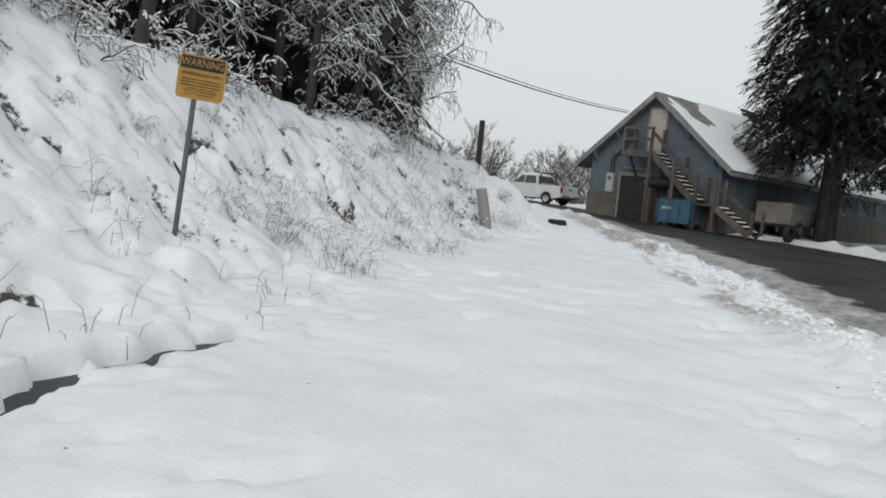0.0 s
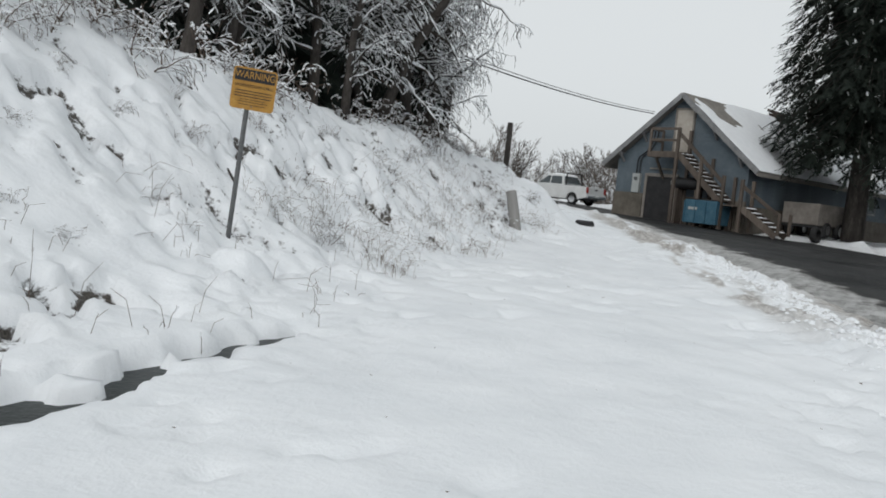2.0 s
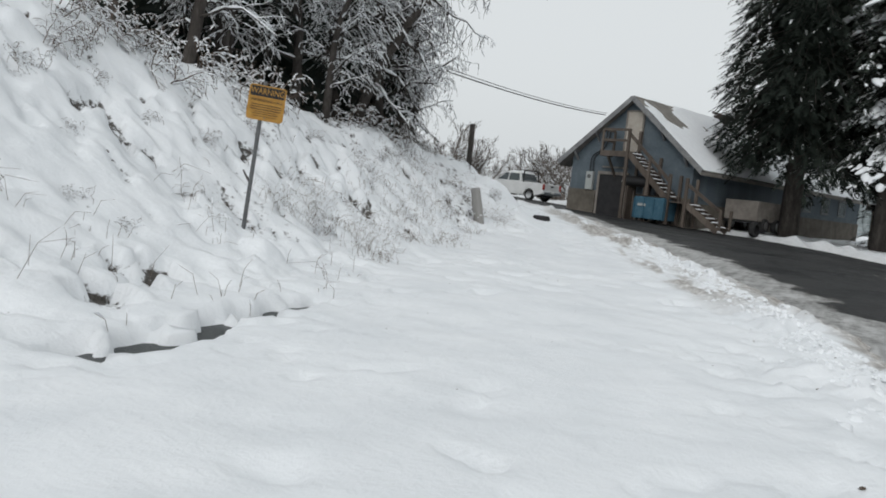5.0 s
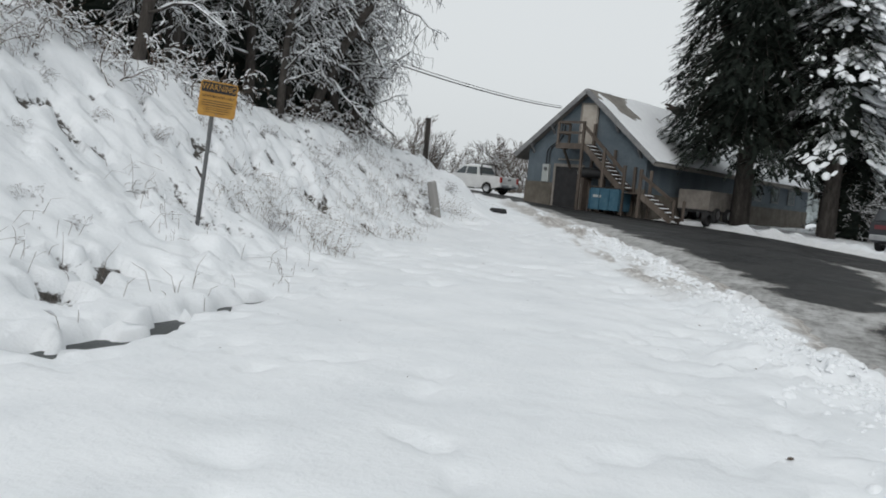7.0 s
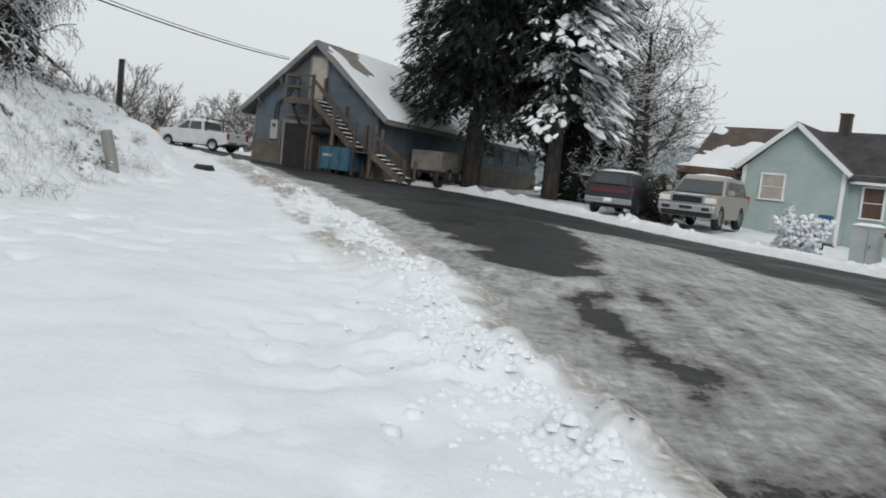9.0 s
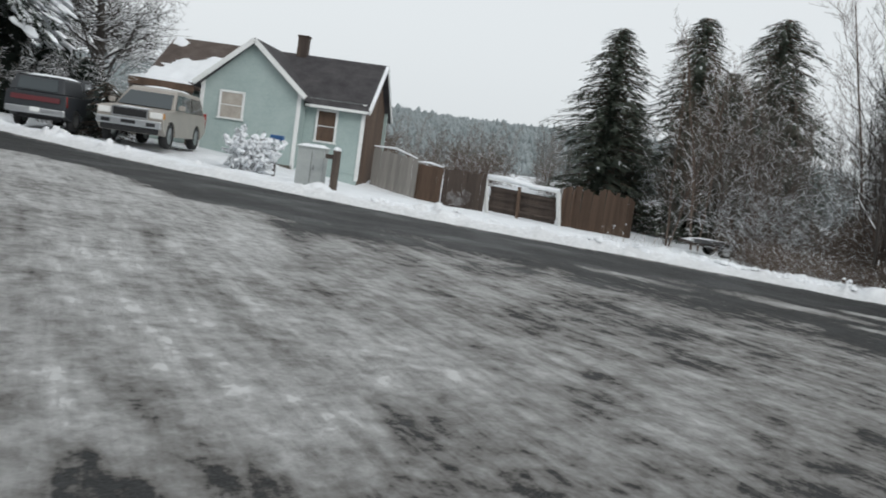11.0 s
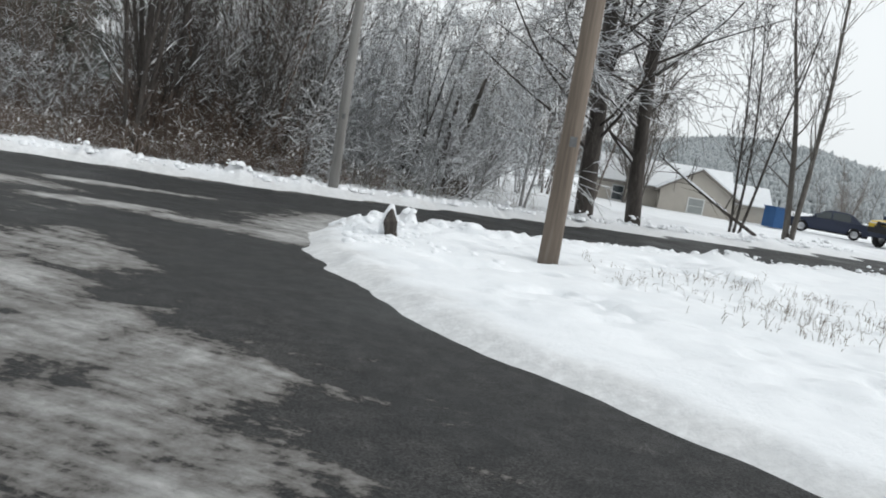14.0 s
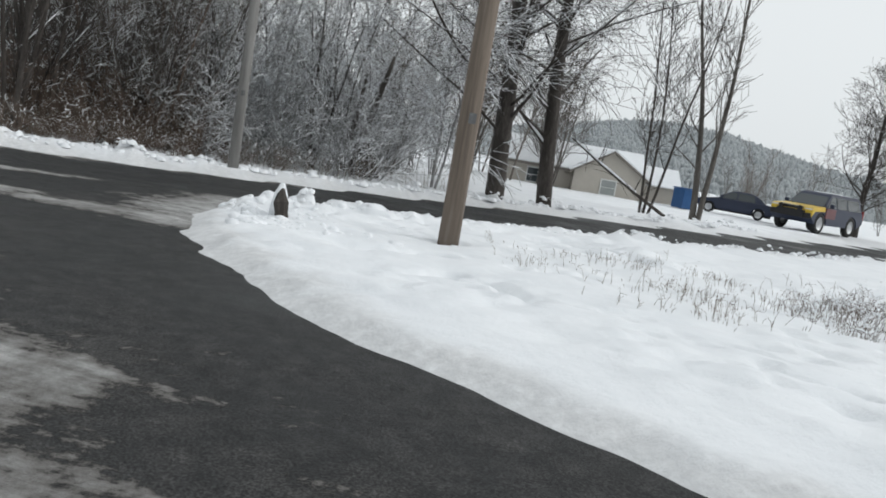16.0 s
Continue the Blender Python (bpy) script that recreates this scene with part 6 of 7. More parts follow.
# far beige house beyond the trees
h2 = thing("beige_house", "low beige house with snow-covered roof behind trees", "house", (52.00, -21.70, -1.4), -108)
GX0, GX1 = -1.6, 3.6
m = Mesh()
m.box((-1.0, 2.0, 1.15), (12.0, 5.0, 3.3))
m.prism([(-0.6, -0.5), (-0.6, 2.8), (2.4, 4.3), (5.4, 2.8), (5.4, -0.5)], lambda x, z: (x, -2.0, z), lambda x, z: (x, -1.8, z))
for x in (-0.55, 5.35):
    m.box((x, -1.2, 1.2), (0.2, 1.5, 3.3))
part("wall", m.make("beige_wall", "beige"), h2)
m = Mesh()
m.prism([(-1.0, 2.6), (2.0, 4.5), (5.0, 2.6), (5.0, 2.4), (2.0, 4.3), (-1.0, 2.4)], lambda y, z: (-7.5, y, z), lambda y, z: (5.6, y, z))
gable_roof(m, -0.6, 5.4, -2.5, 2.0, 2.8, 4.42, 0.45)
part("roof", m.make("beige_roof", "trimbrown"), h2)
m = Mesh()
m.add([(-7.5, -1.0, 2.63), (-7.5, 2.0, 4.55), (5.6, 2.0, 4.55), (5.6, -1.0, 2.63)], [(0, 3, 2, 1)])
for sg in (-1, 1):
    m.add([(2.4, -2.5, 4.47), (2.4, 2.0, 4.47), (2.4 + sg * 3.45, 2.0, 2.62), (2.4 + sg * 3.45, -2.5, 2.62)], [(0, 1, 2, 3)])
sob = part("roof_snow", m.make("beige_roof_snow", "snow"), h2, "unbroken snow on the roof")
md = sob.modifiers.new("thick", "SOLIDIFY")
md.thickness, md.offset = 0.12, 0.0
m = Mesh()
m.box((6.9, 2.4, 0.95), (3.4, 4.0, 2.9))
part("side_wing", m.make("beige_wing", "beige"), h2)
m = Mesh()
m.prism([(-0.2, 2.35), (2.4, 3.7), (5.0, 2.35), (5.0, 2.45), (2.4, 3.82), (-0.2, 2.45)], lambda y, z: (5.3, y, z), lambda y, z: (9.0, y, z))
part("wing_roof_snow", m.make("beige_wing_snow", "snow"), h2, "unbroken snow on the lower roof")
h2.scale = (0.66, 0.66, 0.76)
window(h2, 2.4, 1.7, 1.3, 1.1, -2.03, "white", "greybox", "white-framed window with pale panes")
window(h2, -4.0, 1.7, 1.0, 1.1, -0.53, "white", "glass")

# ---- roadside things ----
def letters(text, size, parent, at, mat, width=None, name="lettering"):
    cu = bpy.data.curves.new(name, "FONT")
    cu.body, cu.size, cu.align_x, cu.align_y, cu.extrude = text, size, "CENTER", "CENTER", 0.0008
    cu.materials.append(M[mat])
    ob = new(name, cu)
    ob.parent = parent
    ob.matrix_basis = at
    if width:
        bpy.context.view_layer.update()
        ob.scale.x = width / max(ob.dimensions.x, 1e-3)
    return ob


sign = thing("warning_sign", "yellow enamel cable warning sign on a thin steel post in snow", "sign")
sign.matrix_world = pose(-3.07, 8.67, 0.49, 1.5, 3.5, 15)
part("post", Mesh().tube([(0, 0, 0), (0, 0, 2.2)], [0.030, 0.030], 10).make("sign_post", "steel"), sign)
part("twig", Mesh().tube([(0.01, 0.03, 0.78), (-0.05, 0.05, 0.85), (-0.12, 0.06, 0.95)], [0.02, 0.018, 0.012], 6).make("sign_twig", "bark"), sign, "dark twig caught behind the post")
SZ = 1.93


def plate(w, h, d, r, y):
    pts = []
    for cx, cz, a0 in ((w / 2 - r, h / 2 - r, 0), (-w / 2 + r, h / 2 - r, 90), (-w / 2 + r, -h / 2 + r, 180), (w / 2 - r, -h / 2 + r, 270)):
        for k in range(5):
            a = radians(a0 + 22.5 * k)
            pts.append((cx + r * math.cos(a), cz + r * math.sin(a)))
    return Mesh().prism(pts, lambda x, z: (x, y, z), lambda x, z: (x, y + d, z))


board = new("board")
board.parent = sign
board.matrix_basis = pose(0.05, -0.045, SZ - 0.03) @ Matrix.Diagonal((0.92, 1, 0.92, 1))
tagged(board, "rounded yellow board with black writing")
part("panel", plate(0.545, 0.52, 0.012, 0.05, 0).make("sign_panel", "signyellow"), board)
part("header", plate(0.500, 0.145, 0.004, 0.015, -0.004).make("sign_header", "black"), board, bevel=0).matrix_basis = pose(0, 0, 0.165)
letters("WARNING", 0.125, board, pose(0, -0.0065, 0.165, 90, 0, 0), "signyellow", 0.45)
letters("UNDERGROUND CABLE", 0.05, board, pose(0, -0.0065, 0.035, 90, 0, 0), "black", 0.43)
for z, w in ((-0.03, 0.44), (-0.065, 0.46), (-0.10, 0.45), (-0.135, 0.30), (-0.165, 0.38), (-0.20, 0.33)):
    part("writing_bar", Mesh().box((0, -0.003, z), (w, 0.004, 0.010 if z > -0.12 else 0.006)).make("writing_bar", "black"), board)
for z in (0.22, -0.22):
    part("bolt", Mesh().tube([(0, -0.012, z), (0, 0.002, z)], [0.009, 0.011], 8).make("sign_bolt", "steel"), board)

post = thing("wooden_marker_post", "short leaning grey wooden post at the foot of the bank", "post")
post.matrix_world = pose(0.95, 19.2, ground_z(0.95, 19.2) - 0.3, 0, -12, 0)
part("shaft", Mesh().tube([(0, 0, 0), (0.01, 0, 0.6), (0, 0, 1.22), (0, 0, 1.26)], [0.14, 0.14, 0.13, 0.11], 12).make("marker_shaft", "palepole"), post)
solo("cut_pole", Mesh().tube([(0, 0, 0), (0, 0, 1.0), (0, 0, 2.1)], [0.11, 0.10, 0.10], 10).make("cut_pole", "bark"), "dark sawn-off pole standing on the bank", "post", (0.80, 27.4, ground_z(0.8, 27.4) - 0.25))
# solid drum, coloured near black for the shade of a hole in the snow
solo("drain_hole_shade", Mesh().tube([(0, -0.24, 0), (0, 0.24, 0)], [0.26, 0.26], 14, cap=True).make("culvert", "dark"), "closed dark drum half under snow, standing for the shade in a drain hole", "culvert", (3.35, 24.9, ground_z(3.35, 24.9) - 0.10), 60)


def utility_pole(label, at, h, r, tilt, mat="polewood"):
    p = thing("utility_pole", label, "utility pole")
    p.matrix_world = pose(*at, *tilt)
    part("shaft", Mesh().tube([(0, 0, -0.4), (0, 0, h * 0.3), (0, 0, h * 0.7), (0, 0, h)], [r, r * 0.92, r * 0.8, r * 0.68], 14).make("pole_shaft", mat, smooth=True), p)
    return p


p1 = utility_pole("weathered wooden utility pole standing in a snowy island", (19.10, -4.98, ground_z(19.10, -4.98) - 0.05), 9.5, 0.15, (0.0, 0.0, 0))
p2 = utility_pole("pale wooden utility pole at the edge of the wood", (27.70, -2.19, ground_z(27.70, -2.19) - 0.05), 8.2, 0.125, (0, 0, 0), "palepole")
part("step_tag", Mesh().box((-0.135, 0, 1.75), (0.012, 0.10, 0.14)).make("pole_tag", "steel"), p1)
part("step_tag", Mesh().box((-0.11, 0, 1.7), (0.012, 0.08, 0.12)).make("pole_tag2", "steel"), p2)
cab = Mesh()
A, B = Vector((-0.95, 22.3, 5.15)), Vector((8.0, 38.95, 6.06))
pts = [A.lerp(B, t / 24) - Vector((0, 0, 0.17 * 4 * (t / 24) * (1 - t / 24))) for t in range(25)]
cab.tube(pts, [0.022] * 25, 5)
solo("power_cable", cab.make("power_cable", "black"), "black service cable sagging to the barn gable", "cable")
pts2 = [q + Vector((0.05, 0, 0.09)) for q in pts]
solo("power_cable", Mesh().tube(pts2, [0.012] * 25, 4).make("power_cable_thin", "black"), "thin service wire sagging to the barn gable", "cable")

# before the teal house
ub = thing("utility_cabinet", "grey-green steel utility cabinet with snow on top", "cabinet", (23.4, 18.5, ground_z(23.4, 18.5) - 0.1), -62)
part("case", Mesh().box((0, 0, 0.66), (0.86, 0.55, 1.32)).make("cabinet_case", "greybox"), ub, bevel=0.02)
part("lid", Mesh().box((0, 0, 1.34), (0.92, 0.61, 0.05)).make("cabinet_lid", "greybox"), ub)
part("door_seam", Mesh().box((0.05, -0.278, 0.66), (0.012, 0.008, 1.2)).make("cabinet_seam", "black"), ub)
part("handle", Mesh().box((0.14, -0.29, 0.72), (0.03, 0.03, 0.14)).make("cabinet_handle", "steel"), ub)
snow_cap("top_snow", ub, -0.46, 0.46, 0.30, 1.365, 0.09, 21)
bp = thing("bollard", "square black wooden bollard with a cap of snow", "bollard", (23.25, 17.35, ground_z(23.25, 17.35) - 0.1), -50)
part("shaft", Mesh().box((0, 0, 0.65), (0.24, 0.24, 1.38)).make("bollard_shaft", "plank_dark"), bp, bevel=0.02)
part("arm", Mesh().box((-0.22, 0, 1.12), (0.25, 0.10, 0.14)).make("bollard_arm", "plank_dark"), bp)
snow_cap("top_snow", bp, -0.12, 0.12, 0.12, 1.33, 0.10, 22)
sb = bare_tree("snowy_shrub", 140, "round garden shrub buried in snow", 1.55, 0.02, dict(shrub, snowload=1.0, cap=0.075, kids=(9, 5), fan=0.3), "brownbark", stems=16, category="shrub", deep=2)
plant(sb, 24.0, 21.9, 0, 1.0, 0.05, True)
bb = thing("blue_mailbox", "blue mailbox on a post behind a snowy shrub", "mailbox", (24.75, 21.6, ground_z(24.75, 21.6) - 0.05), -62)
part("post", Mesh().box((0, 0, 0.65), (0.10, 0.10, 1.3)).make("mailbox_post", "plank_dark"), bb)
part("box", Mesh().box((0, 0, 1.42), (0.46, 0.26, 0.20)).make("mailbox_box", "blueplastic"), bb, bevel=0.03)

# the fence along the road
U = Vector((0.42, -0.907, 0))


def board_run(parent, s0, s1, w, h, mat, origin, r, jitter=0.05):
    shared = Mesh().box((0, 0, 0.5), (w + 0.004, 0.025, 1.0)).make("fence_board", mat)
    s = s0
    while s < s1:
        p = origin + U * (s + w / 2)
        hh = h + r.uniform(-jitter, jitter)
        b = part("board", shared, parent)
        b.matrix_basis = Matrix.Translation((p.x, p.y, ground_z(p.x, p.y) - 0.05)) @ pose(0, 0, 0, 0, r.uniform(-1, 1), math.degrees(math.atan2(U.y, U.x))) @ Matrix.Diagonal((1, 1, hh + 0.05, 1))
        s += w


FO = Vector((33.5, 24.4, 0))
rr = random.Random(6)
for nm, lab, s0, s1, w, h, mat in (("grey_fence_panel", "upright grey board fence panel with snow on top", 0.0, 2.1, 0.19, 1.75, "plank_grey"),
                                   ("pallet_fence_panel", "tan pallet-wood fence panel", 2.15, 3.35, 0.24, 1.62, "plank_brown"),
                                   ("dark_fence_panel", "dark brown board fence panel", 3.4, 5.35, 0.22, 1.66, "plank_dark")):
    f = thing(nm, lab, "fence", group="fence panels by the road")
    board_run(f, s0, s1, w, h, mat, FO, rr)
    a, b = FO + U * s0, FO + U * s1
    for zz in (0.4, 1.25):
        part("rail", Mesh().beam((a.x + 0.05, a.y + 0.05, ground_z(a.x, a.y) + zz), (b.x + 0.05, b.y + 0.05, ground_z(b.x, b.y) + zz), 0.05, 0.09).make("fence_rail", mat), f)
    if mat != "plank_dark":
        part("top_snow", Mesh().tube([(a.x, a.y, ground_z(a.x, a.y) + h + 0.03), ((a.x + b.x) / 2, (a.y + b.y) / 2, ground_z(a.x, a.y) + h + 0.05), (b.x, b.y, ground_z(b.x, b.y) + h + 0.03)], [0.03, 0.05, 0.03], 6).make("fence_snow", "snow"), f)
GO = Vector((35.95, 19.4, 0))
GV = Vector((0.44, -0.898, 0))
goal = thing("white_frame", "leaning white timber frame with brown slats and snowy top bar", "frame")


def gp(s, z, o=0.0):
    p = GO + GV * (s * 1.25) + Vector((0.898, 0.44, 0)) * o
    return (p.x, p.y, ground_z(p.x, p.y) + z * 1.25)


part("upright", Mesh().beam(gp(0.0, -0.1), gp(-0.22, 1.22), 0.17, 0.15).make("frame_upright", "white"), goal)
part("upright", Mesh().beam(gp(2.65, -0.1), gp(2.45, 1.18), 0.17, 0.15).make("frame_upright2", "white"), goal)
part("top_bar", Mesh().beam(gp(-0.25, 1.20), gp(2.5, 1.16), 0.08, 0.07).make("frame_bar", "white"), goal)
part("top_snow", Mesh().tube([gp(-0.3, 1.29), gp(0.6, 1.31), gp(1.6, 1.28), gp(2.5, 1.25)], [0.08, 0.13, 0.12, 0.08], 7).make("frame_snow", "snow", smooth=True), goal)
for z in (0.25, 0.6, 0.9):
    part("slat", Mesh().beam(gp(0.0, z, 0.2), gp(2.5, z - 0.05, 0.2), 0.03, 0.10).make("frame_slat", "plank_dark"), goal)
part("middle_post", Mesh().beam(gp(1.1, -0.1, 0.15), gp(1.05, 1.15, 0.15), 0.16, 0.10).make("frame_mid", "plank_brown"), goal)
part("backing", Mesh().beam(gp(0.0, 0.52, 0.35), gp(2.5, 0.48, 0.35), 0.04, 1.15).make("frame_backing", "plank_dark"), goal)
bf = thing("brown_board_fence", "rusty brown upright board fence beside the frame", "fence")
FO2 = Vector((38.2, 16.9, 0))
U = Vector((0.66, -0.75, 0))
board_run(bf, 0.0, 3.4, 0.16, 1.85, "plank_brown", FO2, rr, 0.18)
a, b = FO2, FO2 + U * 3.4
part("rail", Mesh().beam((a.x + 0.06, a.y + 0.06, ground_z(a.x, a.y) + 0.6), (b.x + 0.06, b.y + 0.06, ground_z(b.x, b.y) + 0.6), 0.05, 0.09).make("fence_rail", "plank_brown"), bf)
plant(shrubs[1], 34.9, 20.3, 0, 0.28, 0.0)
ft = thing("flat_trailer", "low flat trailer with snow along its deck at the wood's edge", "trailer", (33.6, 8.2, ground_z(33.6, 8.2)), -48)
part("deck", Mesh().box((0, 0, 0.42), (2.7, 1.1, 0.12)).make("flat_deck", "plank_dark"), ft)
part("side_rail", Mesh().box((0, -0.56, 0.52), (2.7, 0.06, 0.14)).make("flat_rail", "steel"), ft)
snow_cap("deck_snow", ft, -1.35, 1.35, 0.55, 0.485, 0.10, 31)
for sg in (1, -1):
    w = new("wheel")
    w.parent = ft
    w.matrix_basis = pose(-0.1, sg * 0.62, 0.27, 0, 0, 0 if sg > 0 else 180) @ Matrix.Scale(0.74, 4)
    part("tyre", tyre, w)
    part("rim", rim, w)

# on the snowy island and across the road
st = thing("burnt_stump", "small dark stump half buried in ploughed snow", "stump", (19.05, -2.73, ground_z(19.05, -2.73) - 0.05), 32)
m = Mesh()
m.tube([(0, 0, 0), (0.01, 0.01, 0.12), (0.03, 0.02, 0.24), (0.07, 0.0, 0.34), (0.09, -0.02, 0.43)], [0.11, 0.085, 0.10, 0.06, 0.02], 7)
part("wood", m.make("stump_wood", "bark"), st)
part("snow_side", Mesh().tube([(0.16, -0.06, 0.0), (0.16, -0.05, 0.16), (0.13, -0.03, 0.34), (0.10, -0.02, 0.48)], [0.14, 0.12, 0.09, 0.03], 8).make("stump_snow", "snow", smooth=True), st)
bin2 = thing("recycling_bin", "blue plastic recycling bin beside parked cars", "bin", (48.05, -26.27, ground_z(48.05, -26.27)), 10)
part("tub", Mesh().box((0, 0, 0.55), (0.9, 0.8, 1.05)).make("recycling_tub", "blueplastic"), bin2, bevel=0.04)
part("lid", Mesh().box((0, 0, 1.11), (0.96, 0.86, 0.07)).make("recycling_lid", "blueplastic"), bin2)
log = thing("fallen_limb", "broken bare limb with snow along it leaning against a sapling", "limb", (35.83, -16.98, ground_z(35.83, -16.98)))
spine = [Vector((1.5, 2.5, 2.3)), Vector((0.9, 1.5, 1.55)), Vector((0.1, 0.2, 0.65)), Vector((-0.5, -0.8, 0.02))]
part("stem", Mesh().tube(spine, [0.025, 0.045, 0.06, 0.07], 8).make("limb_stem", "bark", smooth=True), log)
part("snow_load", Mesh().tube([q + Vector((0, 0, 0.05)) for q in spine[:3]], [0.025, 0.045, 0.05], 6).make("limb_snow", "snow", smooth=True), log, "line of snow along the limb")
rl = random.Random(31)
for k in range(30):
    f = rl.uniform(0.1, 2.6)
    q = spine[int(f)].lerp(spine[int(f) + 1], f % 1)
    d = rnd_dir(rl, (rl.uniform(-0.6, 0.3), rl.uniform(-0.3, 1.0), rl.uniform(-0.3, 0.9)), 0.4) * rl.uniform(0.5, 1.3)
    part("twig", Mesh().tube([q, q + d * 0.5 + Vector((0, 0, 0.05)), q + d], [0.016, 0.011, 0.005], 5).make("limb_twig", "bark"), log)
snag = thing("broken_stump", "dark broken stump with two leaning trunks beside a wood", "stump", (32.0, -5.75, ground_z(32.0, -5.75) - 0.1), 0)
part("stump", Mesh().tube([(0, -0.15, 0), (0, -0.15, 0.55), (0.05, -0.1, 0.95), (0.05, -0.05, 1.1)], [0.46, 0.40, 0.34, 0.22], 11).make("snag_stump", "bark"), snag)
part("cap_snow", Mesh().tube([(0.05, -0.08, 1.06), (0.05, -0.06, 1.16), (0.05, -0.05, 1.2)], [0.30, 0.24, 0.08], 10).make("snag_snow", "snow", smooth=True), snag, "cap of snow")
for y0, y1, h, ra in ((0.25, -0.55, 3.6, 0.13), (0.5, 0.15, 3.0, 0.10)):
    part("trunk", Mesh().tube([(0.1, y0, -0.1), (0.1, y0 + (y1 - y0) * 0.3, h * 0.35), (0.0, y0 + (y1 - y0) * 0.7, h * 0.7), (0.1, y1, h)], [ra, ra * 0.85, ra * 0.65, ra * 0.35], 8).make("snag_trunk", "bark", smooth=True), snag)
rail = thing("rail_fence", "dark wooden rail fence behind parked trucks", "fence")
q0, q1 = Vector((42.71, -36.86, 0)), Vector((37.93, -43.53, 0))
for k in range(5):
    q = q0.lerp(q1, k / 4)
    part("post", Mesh().box((q.x, q.y, ground_z(q.x, q.y) + 0.5), (0.14, 0.14, 1.2)).make("rail_post", "plank_dark"), rail)
for z in (0.4, 0.75, 1.05):
    part("rail", Mesh().beam((q0.x, q0.y, ground_z(q0.x, q0.y) + z), (q1.x, q1.y, ground_z(q1.x, q1.y) + z), 0.05, 0.13).make("rail_bar", "plank_dark"), rail)


# ---- weeds, stalks and grass that stand through the snow ----
def stalks(name, label, spots, seed, mat, hmin, hmax, n, spread, lean=0.5, snow=False, category="weeds"):
    r = random.Random(seed)
    m, s = Mesh(), Mesh()
    places = [(x + r.gauss(0, spread), y + r.gauss(0, spread)) for x, y, k in spots for j in range(max(1, int(n * k)))]
    places = [bent(x, y) for x, y in places]
    heights = lay_of(np.array([p[0] for p in places]), np.array([p[1] for p in places]))[0]
    for (px, py), pz in zip(places, heights):
        pz = float(pz) - 0.04
        h = r.uniform(hmin, hmax)
        a, l = r.uniform(0, 6.28), abs(r.gauss(0, lean))
        top = Vector((px + math.cos(a) * l * h, py + math.sin(a) * l * h, pz + h * (1 - 0.3 * l)))
        mid = Vector((px + math.cos(a) * l * h * 0.35, py + math.sin(a) * l * h * 0.35, pz + h * 0.62))
        m.tube([(px, py, pz), mid, top], [0.0030, 0.0026, 0.0015], 3, cap=False)
        if snow and r.random() < 0.45:
            low = mid.lerp(top, r.uniform(0.0, 0.6))
            run = (top - low) * min(1.0, r.uniform(0.05, 0.16) / max((top - low).length, 0.01))
            s.tube([low + Vector((0, 0, 0.01)), low + run * 0.6 + Vector((0, 0, 0.014)), low + run], [0.005, r.uniform(0.008, 0.017), 0.004], 4, cap=False)
        if r.random() < 0.4:
            b = rnd_dir(r, (math.cos(a + 1), math.sin(a + 1), 0.5), 0.5) * h * 0.4
            m.tube([mid, mid + b], [0.0025, 0.0015], 3, cap=False)
    ob = new(name, m.make(name, mat))
    tagged(ob, label, category, kind="stuff")
    if s.v:
        sn = part(name + "_snow", s.make(name + "_snow", "snow"), ob)
        tagged(sn, "snow caught on stalks", kind="stuff")
    return ob


rs = random.Random(77)
sp = []
for k in range(120):
    y = rs.uniform(4.5, 24)
    x = toe(y) - rs.uniform(0.3, 4.2)
    if bumps(np.array([x]), np.array([y]), 2.6, 3, 55)[0] > 0.5 or rs.random() < 0.12:
        sp.append((x, y, rs.uniform(0.2, 1.0)))
stalks("bank_weeds", "dry brown weeds and twigs poking through snow on the bank", sp, 3, "brownbark", 0.08, 0.34, 7, 0.16, 1.1, True)
sp = [(toe(y) - rs.uniform(0.5, 3.0), y, rs.uniform(0.6, 1.5)) for y in [rs.uniform(10, 21) for _ in range(60)]]
stalks("bank_grass", "tangled dry grass under thin snow on the bank", sp, 4, "drygrass", 0.10, 0.36, 24, 0.25, 1.2, True)
sp = [(toe(y) - rs.uniform(0.2, 3.0), y, rs.uniform(0.3, 1.0)) for y in [rs.uniform(3.4, 9) for _ in range(12)]]
stalks("tall_stalks", "thin dead stalks standing in snow", sp, 15, "brownbark", 0.25, 0.6, 2, 0.06, 0.35, False)
sp = [(toe(y) + rs.uniform(-0.5, 0.25), y, rs.uniform(0.3, 1.0)) for y in [rs.uniform(2.6, 8) for _ in range(20)]]
stalks("ditch_weeds", "thin dead stalks beside the ditch", sp, 5, "brownbark", 0.10, 0.32, 3, 0.10, 0.8, True)
sp = [(rs.uniform(14.6, 19.5), rs.uniform(-9.4, -5.9), rs.uniform(0.2, 1.0)) for _ in range(70)]
stalks("island_grass", "dry grass tufts poking through thin snow", sp, 6, "drygrass", 0.05, 0.22, 14, 0.20, 0.45, False)
sp = [(14.6 + 3.0 * u + rs.gauss(0, 0.35), -8.5 - 2.6 * u + rs.gauss(0, 0.45), rs.uniform(0.5, 1.5)) for u in [rs.random() for _ in range(60)]]
stalks("island_brush", "tangled brown brush beside the ditch", sp, 8, "brownbark", 0.08, 0.30, 12, 0.38, 0.7, True)
sp = []
for k in range(80):
    y = rs.uniform(-9, 9)
    sp.append((float(far_edge(y)) + rs.uniform(1.6, 3.6), y, rs.uniform(0.4, 1.3)))
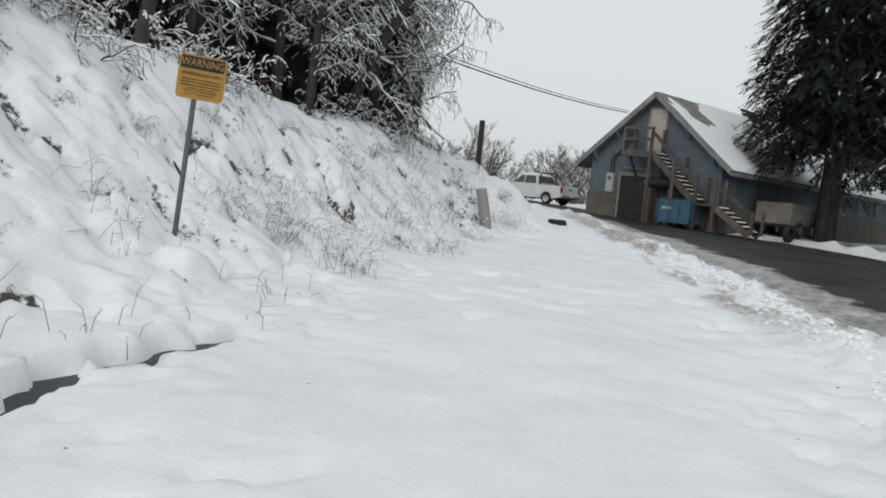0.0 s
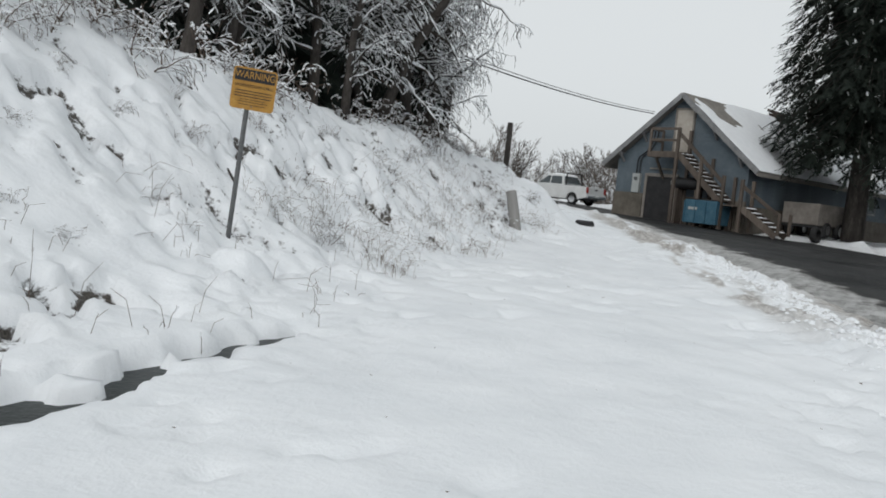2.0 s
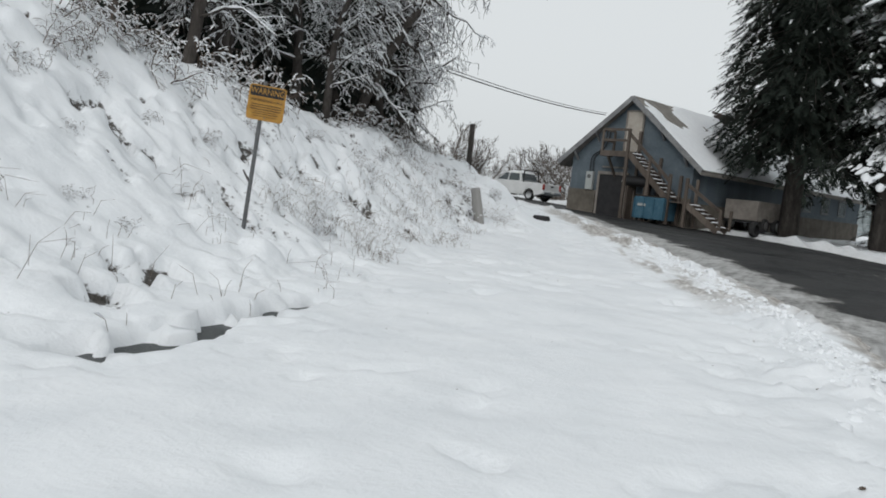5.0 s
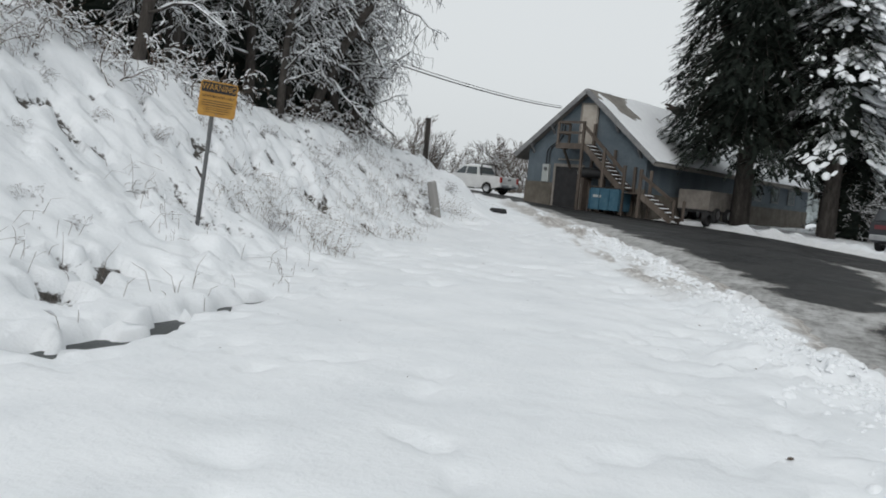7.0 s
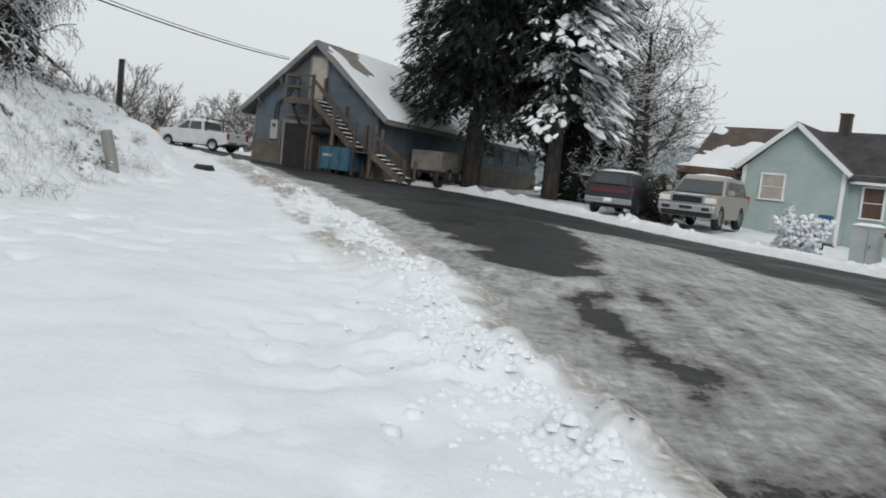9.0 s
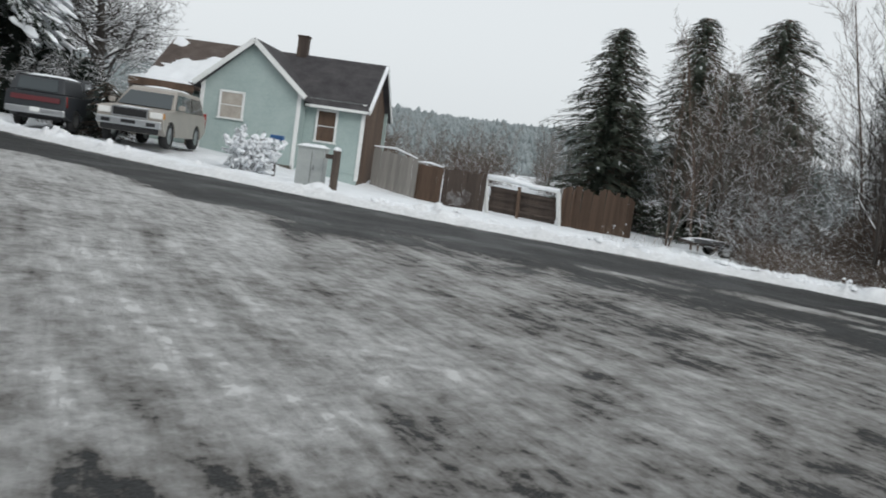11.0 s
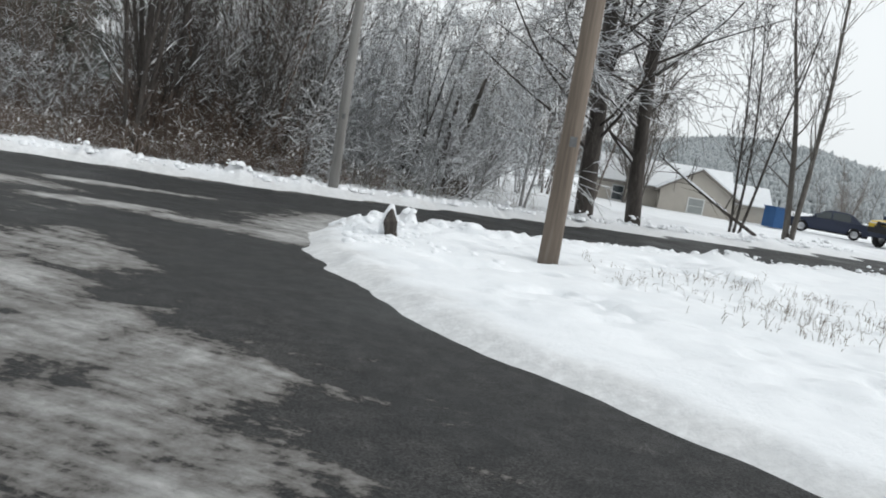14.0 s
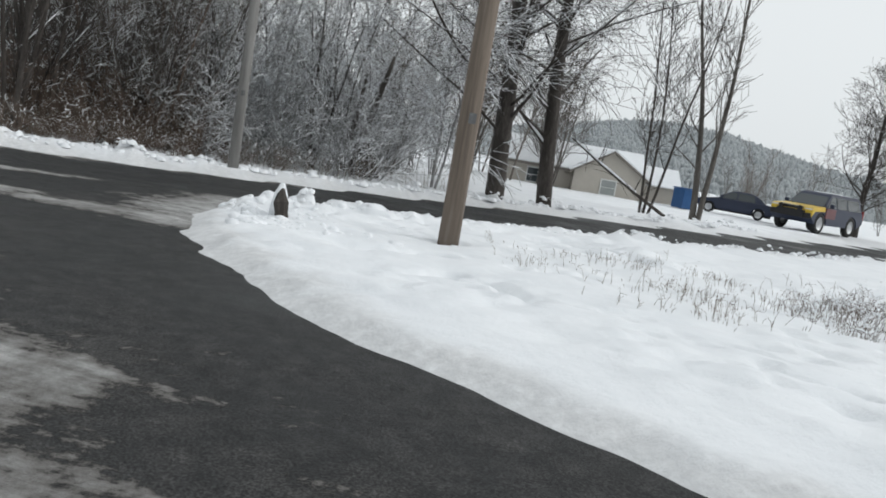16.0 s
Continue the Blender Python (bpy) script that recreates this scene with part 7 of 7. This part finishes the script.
stalks("verge_grass", "tall dry grass at the edge of the wood", sp, 9, "drygrass", 0.25, 0.9, 14, 0.3, 0.5, True)

# ---- clods thrown up by the plough, and debris on the snow ----
def chunks(name, label, places, seed, mat, lo, hi, flat=0.75):
    r = random.Random(seed)
    places = [bent(x, y) for x, y in places]
    z = lay_of(np.array([p[0] for p in places]), np.array([p[1] for p in places]))[0]
    m = Mesh()
    for (x, y), h in zip(places, z):
        s = lo + (hi - lo) * r.random() ** 2.2
        c = Vector((x, y, float(h) - s * 0.25))
        k = 6
        tw = r.random() * 6
        vs = [c + Vector((0, 0, s * flat * r.uniform(0.7, 1.1)))]
        for f, hh in ((0.75, 0.5), (1.0, -0.25)):
            for j in range(k):
                b = tw + 2 * math.pi * j / k
                q = s * f * r.uniform(0.7, 1.25)
                vs.append(c + Vector((math.cos(b) * q, math.sin(b) * q, s * flat * hh * r.uniform(0.7, 1.3))))
        m.add(vs, [(0, 1 + j, 1 + (j + 1) % k) for j in range(k)] + [(1 + j, 1 + k + j, 1 + k + (j + 1) % k, 1 + (j + 1) % k) for j in range(k)])
    return tagged(new(name, m.make(name, mat, smooth=True)), label, "debris", kind="stuff")


rc = random.Random(12)
pl = []
for k in range(3000):
    y = 1.0 + 20 * rc.random() ** 1.4
    pl.append((float(near_edge(y)) - 0.50 - abs(rc.gauss(0, 0.35)), y))
chunks("ploughed_snow_clods", "ploughed snow clods along the pull-out edge", pl, 1, "snow", 0.018, 0.065, 0.85)
pl = []
for k in range(1300):
    y = rc.uniform(-24, 14)
    pl.append((float(far_edge(y)) + 0.3 + abs(rc.gauss(0, 0.5)), y))
for k in range(420):
    pl.append((rc.uniform(18.0, 22.4), -2.4 - abs(rc.gauss(0, 0.6)) - 0.15 * rc.random()))
for k in range(700):
    y = rc.uniform(-24, -3)
    pl.append((float(np.interp(y, [-25.8, -16.8, -12.4, -8.5, -5.6, -2.8], [30.6, 26.4, 25.0, 24.2, 22.9, 22.0])) - 0.35 - abs(rc.gauss(0, 0.4)), y))
chunks("verge_snow_clods", "ploughed snow clods along the road verges", pl, 2, "snow", 0.03, 0.12, 0.75)
pl = []
for k in range(260):
    y = rc.uniform(1, 26)
    pl.append((float(near_edge(y)) - rc.uniform(-0.3, 2.6) * rc.random(), y))
for k in range(60):
    y = rc.uniform(2, 18)
    pl.append((float(toe(y)) + rc.uniform(0.2, 3.5), y))
chunks("dirt_crumbs", "dark crumbs of earth and leaves on the snow", pl, 3, "brownbark", 0.006, 0.022, 0.4)
pl = [(rc.uniform(6.5, 13), rc.uniform(-1, 8)) for k in range(90)]
chunks("slush_lumps", "dirty slush lumps dropped by wheels", pl, 4, "concrete", 0.015, 0.05, 0.4)

# ---- far wooded hills ----
def ridge(name, label, r, a0, a1, hfun, mat, seed, rows=11, n=330, fine=0.8):
    """A hillside of many small rounded and pointed crowns."""
    m = Mesh()
    rr = random.Random(seed)
    k = 5
    for i in range(n):
        t = i / (n - 1)
        top = hfun(t)
        for j in range(rows):
            f = j / (rows - 1)
            a = radians(a0 + (a1 - a0) * (t + rr.uniform(-0.5, 0.5) / n))
            d = r * (1 + 0.45 * f) + rr.uniform(-4, 4)
            x, y = d * math.cos(a), d * math.sin(a)
            z0 = top * f ** 0.8 - 2
            h, w = fine * rr.uniform(1.6, 3.2) * (1.7 if rr.random() < 0.12 else 1), fine * rr.uniform(0.8, 1.6)
            tw = rr.random()
            vs = [(x, y, z0 + h)]
            for fr, fh in ((0.62, 0.72), (1.0, 0.25), (0.7, -0.8)):
                for q in range(k):
                    b = 2 * math.pi * (q + tw) / k
                    s = w * fr * rr.uniform(0.7, 1.25)
                    vs.append((x + s * math.cos(b), y + s * math.sin(b), z0 + h * fh * rr.uniform(0.85, 1.15)))
            m.add(vs, [(0, 1 + q, 1 + (q + 1) % k) for q in range(k)] + [(1 + o + q, 1 + o + k + q, 1 + o + k + (q + 1) % k, 1 + o + (q + 1) % k) for o in (0, k) for q in range(k)])
    ob = new(name, m.make(name, mat, smooth=True))
    return tagged(ob, label, "forest", kind="stuff")


# both hills look hazy through their pale colours only
ridge("far_forest", "frosted conifer forest on a distant hill, haze put into its colour", 175, 8, 66, lambda t: 18.0 - 6.0 * abs(t - 0.62) + 1.2 * math.sin(9 * t), "hill", 1, 18, 600, 0.62)
ridge("misty_forest", "wooded hill beyond the parked trucks, haze put into its colour", 165, -50, -6, lambda t: 6.0 + 9.5 * math.exp(-((t - 0.42) / 0.20) ** 2) + 3 * t + 1.0 * math.sin(14 * t), "hillhaze", 2, 22, 760, 0.42)
